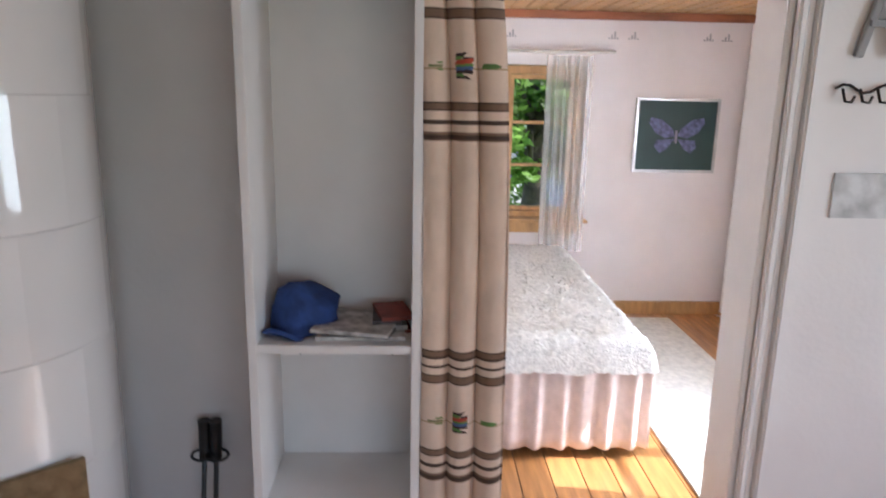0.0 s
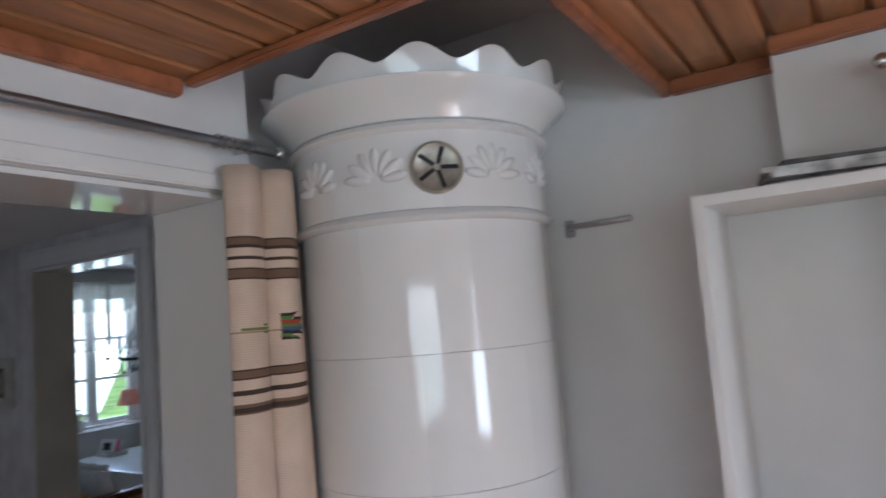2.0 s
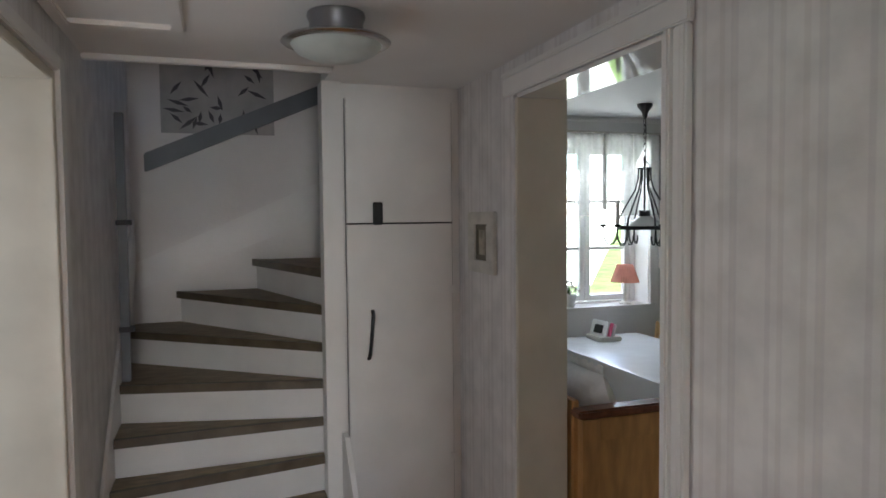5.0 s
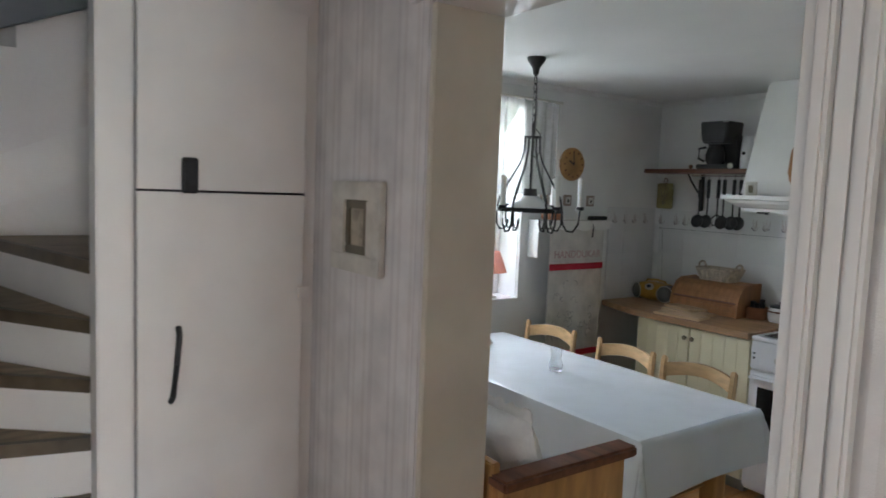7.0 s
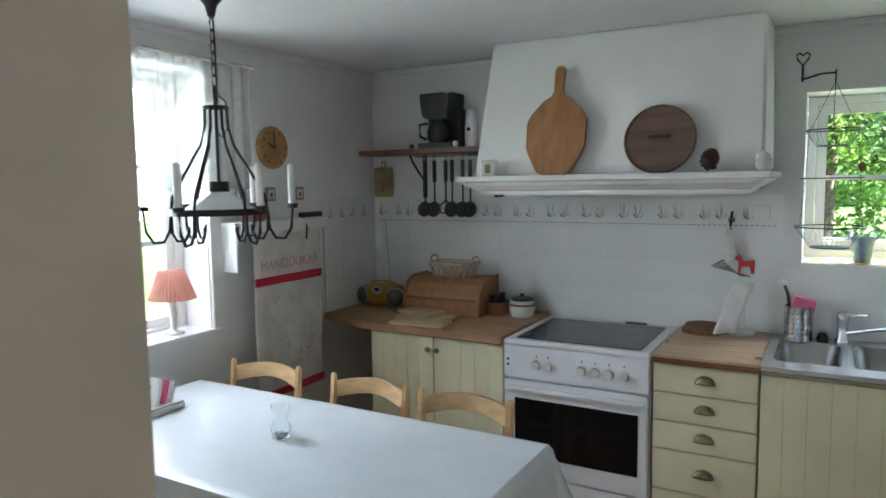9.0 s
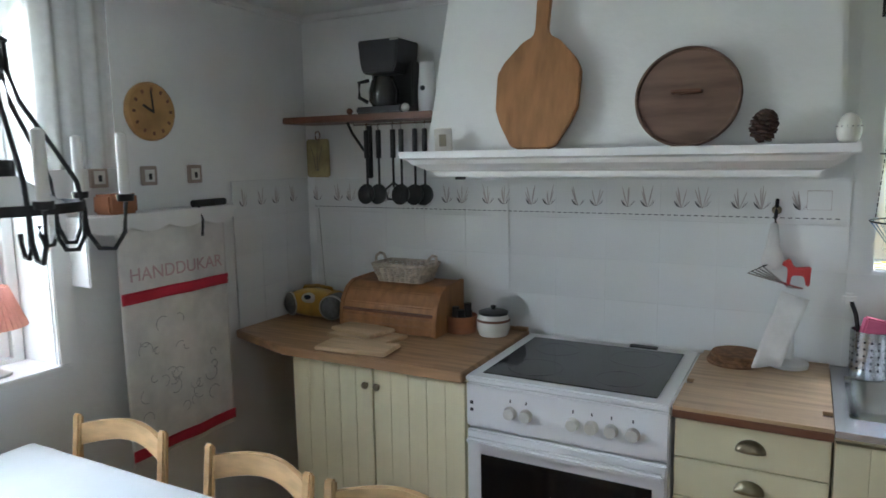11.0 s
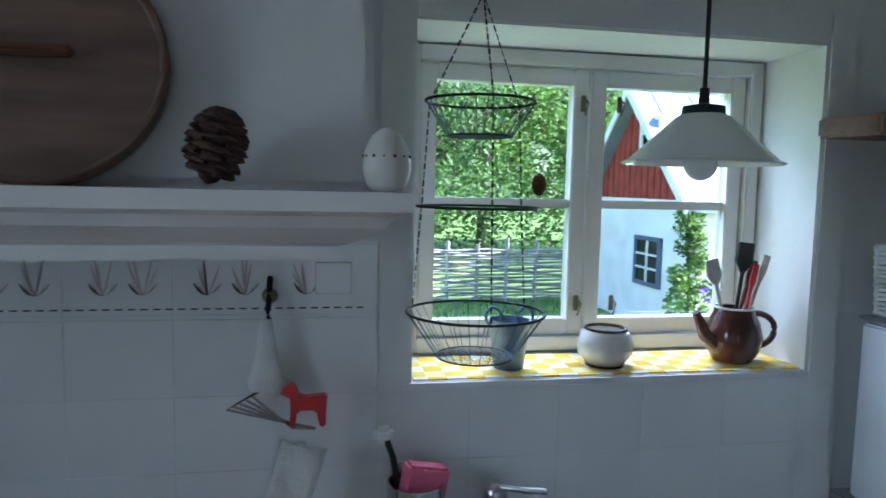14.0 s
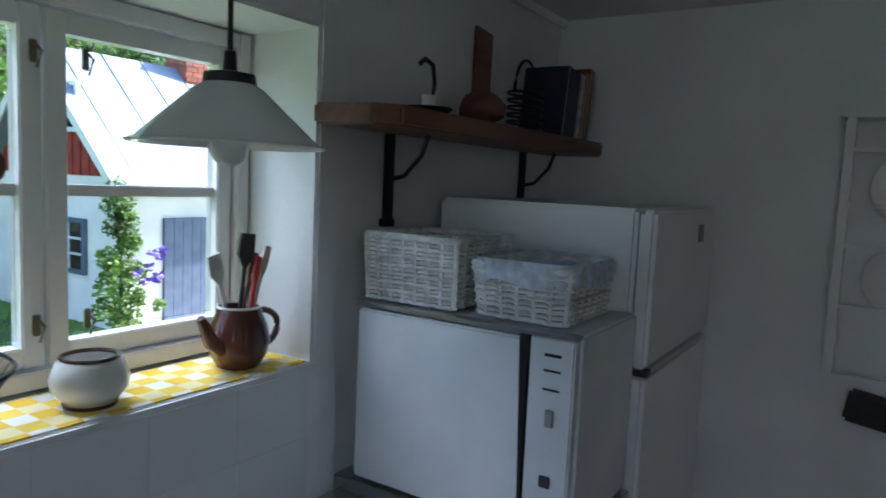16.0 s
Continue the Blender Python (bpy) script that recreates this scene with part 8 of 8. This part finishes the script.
def leaf_cloud(bm, c, r, n, size, rnd, flat=0.8):
    for k in range(n):
        d = Vector((rnd.gauss(0, 1), rnd.gauss(0, 1), rnd.gauss(0, 1))).normalized()
        p = Vector(c) + Vector((d.x, d.y, d.z * flat)) * r * (0.55 + 0.45 * rnd.random())
        u = Vector((rnd.gauss(0, 1), rnd.gauss(0, 1), rnd.gauss(0, 0.6))).normalized()
        w = u.orthogonal().normalized()
        s = size * rnd.uniform(0.6, 1.3)
        bm.faces.new([bm.verts.new(p + q) for q in (u * s, w * s * 0.5, -u * s, -w * s * 0.5)])


def tree(x, y, h, r, material, seed, size=0.13, clumps=34, per=110):
    rnd = random.Random(seed)
    t = thing("tree", "leafy green garden tree with sunlit foliage", "tree", (x, y, -0.42), "garden trees")
    bm = tube(B(), [(x, y, -0.45), (x + 0.1, y, h * 0.3), (x + 0.05, y + 0.1, h * 0.62), (x, y, h * 0.9)], 0.16, 8, r1=0.04)
    for k in range(7):
        a, z = rnd.uniform(0, 6.28), h * rnd.uniform(0.25, 0.7)
        tube(bm, [(x, y, z), (x + r * 0.4 * math.cos(a), y + r * 0.4 * math.sin(a), z + h * 0.1), (x + r * 0.8 * math.cos(a), y + r * 0.8 * math.sin(a), z + h * 0.2)], 0.06, 6, r1=0.015)
    part("trunk", bm, BARK, t, smooth=60)
    bm = B()
    for k in range(clumps):
        d = Vector((rnd.gauss(0, 1), rnd.gauss(0, 1), rnd.gauss(0, 1))).normalized() * rnd.uniform(0.35, 1.0)
        c = (x + d.x * r, y + d.y * r, h * 0.55 + d.z * h * 0.48)
        leaf_cloud(bm, c, r * rnd.uniform(0.22, 0.36), per, size, rnd)
    tagged(part("crown", bm, material, t, "crown of many small leaves"), kind="stuff")


for k, (x, y, h, r, mt) in enumerate(((-5.6, 19.5, 6.5, 2.6, LEAF), (-3.2, 21, 7.5, 2.8, LEAF), (-1.0, 20, 7, 2.6, LEAF2), (-7.5, 17.5, 6, 2.4, LEAF), (1.5, 24, 9, 3, LEAF), (-3.8, 25, 10, 3.5, LEAF2), (-0.6, 26, 10, 3.4, LEAF2), (4.5, 23, 9, 3, LEAF), (7.5, 24, 9.5, 3, LEAF), (-7.0, 26, 11, 4, LEAF2), (10.5, 23, 9, 3, LEAF2),
                                  (-9.5, 21, 8, 3, LEAF), (-11, 24, 10, 3.4, LEAF2))):
    tree(x, y, h, r, mt, 40 + k, 0.085, per=210)
bm = B()
for x in range(-14, 16):
    for y in (21.5,):
        leaf_cloud(bm, (x + rg.uniform(-0.4, 0.4), y + rg.uniform(-1, 1), rg.uniform(0.3, 2.2)), rg.uniform(0.9, 1.4), 320, 0.075, rg)
tagged(part("undergrowth", bm, LEAF2), "dense dark shrubs at the wood's edge", "shrubs", kind="stuff")

bm = B()
for x in range(-18, 20):
    for z in range(9):
        leaf_cloud(bm, (x + rg.uniform(-0.5, 0.5), 25 + rg.uniform(-1.5, 1.5) + 0.25 * z, 0.5 + 1.15 * z), rg.uniform(0.9, 1.5), 150, 0.13, rg)
tagged(part("wood_foliage", bm, LEAF), "dense sunlit foliage of the wood behind the lawn", "foliage", kind="stuff")
bm = B()
rows_ = []
for j in range(13):
    rows_.append([bm.verts.new((-60 + 3.0 * i, 55 + 4 * noise.noise((i * 0.6, j * 0.6, 1)) + 0.8 * j, -0.5 + 1.5 * j + 1.2 * noise.noise((i * 0.7, j, 4)))) for i in range(41)])
for a, c in zip(rows_, rows_[1:]):
    for i in range(40):
        bm.faces.new((a[i], a[i + 1], c[i + 1], c[i]))
structure("backdrop", bm, LEAF2, "distant wooded slope", "woods", 0, 80)

fence = thing("wattle_fence", "weathered grey wattle fence along the lawn", "fence", (-2.5, 15, -0.42))
FY = 15.6
for k in range(17):
    x = -7.2 + 0.55 * k
    part("post", tube(B(), [(x, FY, -0.45), (x + 0.02, FY, 0.62 + 0.06 * ((k * 5) % 3))], 0.035, 6), WATTLE, fence)
for r_ in range(17):
    z = -0.36 + 0.055 * r_
    part("rod", tube(B(), [(-7.3 + 0.275 * i, FY + 0.04 * math.sin(math.pi * (i / 2 + r_)), z + 0.012 * math.sin(i * 1.3 + r_ * 2)) for i in range(34)], 0.022, 5), WATTLE, fence)

# outbuilding: long white wall with a door, red gable end above white, grey metal roof
GX, GY, GD, RZ, EZ = 1.46, 12.0, 3.2, 3.18, 1.60
GL, RY = 12.0, GY + GD / 2
hs_ = thing("garden_house", "white limewashed outbuilding with red gable and grey metal roof", "house", (5, 13.6, -0.42))
part("wall", boxes((GX, GL, GY, GY + GD, -0.45, 1.53)), RENDER, hs_, "white limewashed wall")
gable = part("gable", prism(B(), [(GY, 1.531), (GY + GD, 1.531), (GY + GD, 1.56), (RY, RZ - 0.06), (GY, 1.56)], GX, GX + 0.2, axis=0), FALU, hs_, "red boarded gable")
for k in range(16):
    y = GY + 0.05 + 0.2 * k
    top = 1.56 + (RZ - 0.1 - 1.56) * (1 - abs(y + 0.02 - RY) / (GD / 2))
    part("batten", boxes((GX - 0.02, GX - 0.001, y, y + 0.045, 1.535, max(1.56, top))), FALU, gable)
for sgn, nm in ((-1, "roof"), (1, "roof")):
    ye = RY + sgn * (GD / 2 + 0.28)
    ze = RZ - (RZ - EZ) * (GD / 2 + 0.28) / (GD / 2) + 0.06
    part(nm, prism(B(), [(ye, ze), (ye, ze + 0.07), (RY, RZ + 0.07), (RY, RZ)] if sgn < 0 else [(ye, ze), (RY + 0.001, RZ), (RY + 0.001, RZ + 0.07), (ye, ze + 0.07)], GX - 0.22, GL + 0.2, axis=0), SHEET, hs_, "grey sheet-metal roof")
    part("barge_board", prism(B(), [(ye, ze - 0.07), (ye, ze + 0.08), (RY, RZ + 0.08), (RY, RZ - 0.09)] if sgn < 0 else [(ye, ze - 0.07), (RY + 0.001, RZ - 0.09), (RY + 0.001, RZ + 0.08), (ye, ze + 0.08)], GX - 0.25, GX - 0.221, axis=0), GLOSSW, hs_, "white barge board")
    if sgn < 0:
        for k in range(17):
            x = GX + 0.1 + 0.6 * k
            part("seam", tube(B(), [(x, ye + 0.01, ze + 0.072), (x, RY - 0.01, RZ + 0.071)], 0.008, 4), SHEET, hs_)
chm = part("chimney", boxes((3.38, 3.90, RY - 0.25, RY + 0.25, RZ - 0.3, 3.66)), BRICK, hs_, "red brick chimney")
for c in range(8):
    for k in range(3):
        x0 = 3.38 + 0.21 * k - (0.1 if c % 2 else 0)
        a, b2 = max(x0 + 0.006, 3.375), min(x0 + 0.204, 3.905)
        if b2 - a > 0.03:
            part("brick", boxes((a, b2, RY - 0.268, RY - 0.2505, 3.04 + 0.078 * c, 3.11 + 0.078 * c)), BRICK, chm)
part("chimney_cap", boxes((3.35, 3.93, RY - 0.29, RY + 0.28, 3.661, 3.70)), BRICK, chm)
for y0, y1, z0, z1 in ((12.77, 13.45, 0.29, 0.91), (12.92, 13.42, 2.15, 2.68)):
    w = part("window", boxes((GX - 0.03, GX - 0.008, y0, y1, z0, z1)), BLACKG, hs_, "small dark paned window")
    for a, b2 in ((y0 - 0.06, y0), (y1, y1 + 0.06)):
        part("frame", boxes((GX - 0.06, GX - 0.004, a, b2, z0 - 0.06, z1 + 0.06)), GLOSSW if z0 > 1 else BLUED, w)
    for zz in (z0 - 0.06, z1):
        part("frame", boxes((GX - 0.06, GX - 0.004, y0, y1, zz, zz + 0.06)), GLOSSW if z0 > 1 else BLUED, w)
    for k in (1, 2):
        zz = z0 + (z1 - z0) * k / 3
        part("bar", boxes((GX - 0.05, GX - 0.031, y0, y1, zz - 0.015, zz + 0.015)), GLOSSW, w)
    part("bar", boxes((GX - 0.052, GX - 0.032, (y0 + y1) / 2 - 0.018, (y0 + y1) / 2 + 0.018, z0, z1)), GLOSSW, w)
dd = part("door", boxes((2.06, 2.78, GY - 0.03, GY - 0.005, -0.42, 1.02)), BLUED, hs_, "blue-grey plank door")
for k in range(5):
    part("plank", boxes((2.066 + 0.142 * k, 2.202 + 0.142 * k, GY - 0.045, GY - 0.031, -0.40, 1.01)), BLUED, dd)
part("doorstep", boxes((1.95, 2.95, GY - 0.5, GY - 0.05, -0.43, -0.36)), RENDER, hs_, "pale stone doorstep")
cl_ = thing("climbing_plant", "leafy climbing plant with purple flowers on the white wall", "plant", (1.4, GY - 0.2, -0.42))
part("stem", tube(B(), [(1.4, GY - 0.12, -0.43), (1.42, GY - 0.1, 0.4), (1.36, GY - 0.1, 1.0), (1.3, GY - 0.1, 1.5)], 0.025, 6, r1=0.01), BARK, cl_, smooth=50)
bm, bm2 = B(), B()
for k in range(34):
    z = -0.3 + 1.75 * k / 33
    leaf_cloud(bm, (1.36 + rg.uniform(-0.2, 0.2) * (1.2 - 0.5 * z), GY - 0.17, z), 0.15, 75, 0.04, rg)
for k in range(9):
    leaf_cloud(bm2, (1.7 + rg.uniform(-0.2, 0.22), GY - 0.3, 0.45 + rg.uniform(-0.2, 0.2)), 0.06, 16, 0.045, rg)
    leaf_cloud(bm, (1.7 + rg.uniform(-0.2, 0.22), GY - 0.24, 0.25 + rg.uniform(-0.4, 0.3)), 0.09, 30, 0.035, rg)
tagged(part("leaves", bm, LEAF, cl_, "green leaves"), kind="stuff")
tagged(part("blossoms", bm2, PURPLE, cl_, "purple blossoms"), kind="stuff")
pv = structure("gravel_path", boxes((0.6, 8, GY - 1.6, GY - 0.01, -0.421, -0.405)), RENDER, "pale gravel in front of the outbuilding", "path")

# west and bedroom views
for k, (x, y, h, r, mt) in enumerate(((1.15, 7.2, 2.7, 0.75, LEAF), (1.75, 7.6, 2.9, 0.8, LEAF), (2.6, 8.0, 3.6, 1.0, LEAF2))):
    tree(x, y, h, r, mt, 90 + k, 0.06)

# ---------------------------------------------------------------- tiles and boards, piece by piece
tw_ = thing("wall_tiles", "white glazed wall tiles with a tulip border", "tiles", (-4.3, 5.12, 0.9))
tagged(tw_, kind="structure")
part("grout", boxes((-5.548, -3.30, 5.111, 5.118, 0.906, 1.535), (-3.30, -2.2, 5.111, 5.118, 0.906, 1.232)), GROUT, tw_, "pale grout bed")
part("grout", boxes((-5.548, -5.541, 4.62, 5.11, 0.906, 1.535)), GROUT, tw_, "pale grout bed")
TW, TH = 0.2, 0.156
me_t = tile_mesh("tile", TW - 0.0012, TH - 0.0012, 0.0015, TILE, 0.0005)
me_b = tile_mesh("border_tile", TW - 0.0012, 0.148, 0.0015, TILE, 0.0005)
for r_ in range(3):
    for c in range(16):
        x = -5.40 + TW * c
        if x > -2.28:
            continue
        if r_ == 2 and x > -3.32:
            continue
        piece("tile", me_t, TILE, tw_, (x, 5.111, 0.908 + TH * (r_ + 0.5)))
bm = B()
for c in range(11):
    piece("border_tile", me_b, TILE, tw_, (-5.40 + TW * c, 5.111, 1.378 + 0.075))
me_w = tile_mesh("tile", 0.158, TH - 0.0012, 0.0015, TILE, 0.0005)
for r_ in range(3):
    for c in range(3):
        piece("tile", me_w, TILE, tw_, (-5.541, 4.70 + 0.16 * c, 0.908 + TH * (r_ + 0.5)), 90)
for c in range(3):
    piece("border_tile", me_w, TILE, tw_, (-5.541, 4.70 + 0.16 * c, 1.378 + 0.075), 90)
rm = random.Random(31)


def tulip(o, right):
    """A painted tuft: two bent leaves at the foot and a few upright stalks, thin strokes on the tile."""
    up, out = Vector((0, 0, 1)), right.cross(Vector((0, 0, 1)))
    strokes = [(-0.026, 0.024, 0.0028, DASH), (0.026, 0.024, 0.0028, DASH), (-0.02, 0.028, 0.0018, FLOWER), (0.02, 0.026, 0.0018, FLOWER)]
    strokes += [(rm.uniform(-0.03, 0.035), rm.uniform(0.045, 0.082), 0.0024, FLOWER) for k in range(4)]
    for dx, h, w, mt in strokes:
        bm = B()
        row = []
        for i in range(6):
            f = i / 5
            c = o + right * (dx * f ** 0.7) + up * (h * f ** (1.5 if h < 0.035 else 0.9))
            ww = w * (0.25 + math.sin(math.pi * min(1, 0.1 + f * 0.85)))
            row.append((bm.verts.new(c - right * ww), bm.verts.new(c + right * ww * 0.4 + up * ww * 0.8)))
        for a, e in zip(row, row[1:]):
            bm.faces.new((a[0], e[0], e[1], a[1]))
        part("tulip_motif", bm, mt, tw_)


for c in range(23):
    x = -5.47 + 0.096 * c + (0.012 if c % 2 else -0.012)
    if x < -3.38:
        tulip(Vector((x, 5.1085, 1.425)), Vector((1, 0, 0)))
for y in (4.68, 4.79, 4.88, 5.0):
    tulip(Vector((-5.5385, y, 1.425)), Vector((0, 1, 0)))
bm = B()
for c in range(94):
    x = -5.5 + 0.0232 * c
    bx(bm, x, x + 0.014, 5.1082, 5.1092, 1.396, 1.399)
tagged(part("dash_line", bm, DASH, tw_, "dashed line under the border"), kind="stuff")
part("border_strip", boxes((-5.5, -3.31, 5.1075, 5.109, 1.3845, 1.386)), GROUT, tw_)
sw = thing("socket_plate", "flat square white cover plate on the tiles", "cover plate", (-3.39, 5.109, 1.46))
part("plate", boxes((-3.425, -3.355, 5.101, 5.1085, 1.428, 1.49)), TILE, sw, bevel=0.002)
part("plate_edge", boxes((-3.4265, -3.3535, 5.107, 5.1088, 1.4265, 1.4915)), FLOWER, sw)

for nm, x0, x1, y0, y1 in (("floor_living", -1.7, 2.5, -2.5, 1.9), ("floor_hall", -4.0, -1.7, 0.45, 2.23), ("floor_kitchen", -5.55, -1.0, 2.24, 5.12), ("floor_bedroom", -0.4, 2.3, 1.91, 4.87)):
    base = bpy.data.objects[nm]
    wd = 0.14
    ln = y1 - y0
    bm = B()
    prism(bm, [(0.0015, -0.0215), (0.0015, -0.002), (0.0035, 0), (wd - 0.0035, 0), (wd - 0.0015, -0.002), (wd - 0.0015, -0.0215)], 0, ln, axis=1)
    me = mesh_of("floorboard", bm, PINEFLOOR)
    for k in range(int((x1 - x0) / wd)):
        piece("floorboard", me, PINEFLOOR, base, (x0 + wd * k, y0, 0))
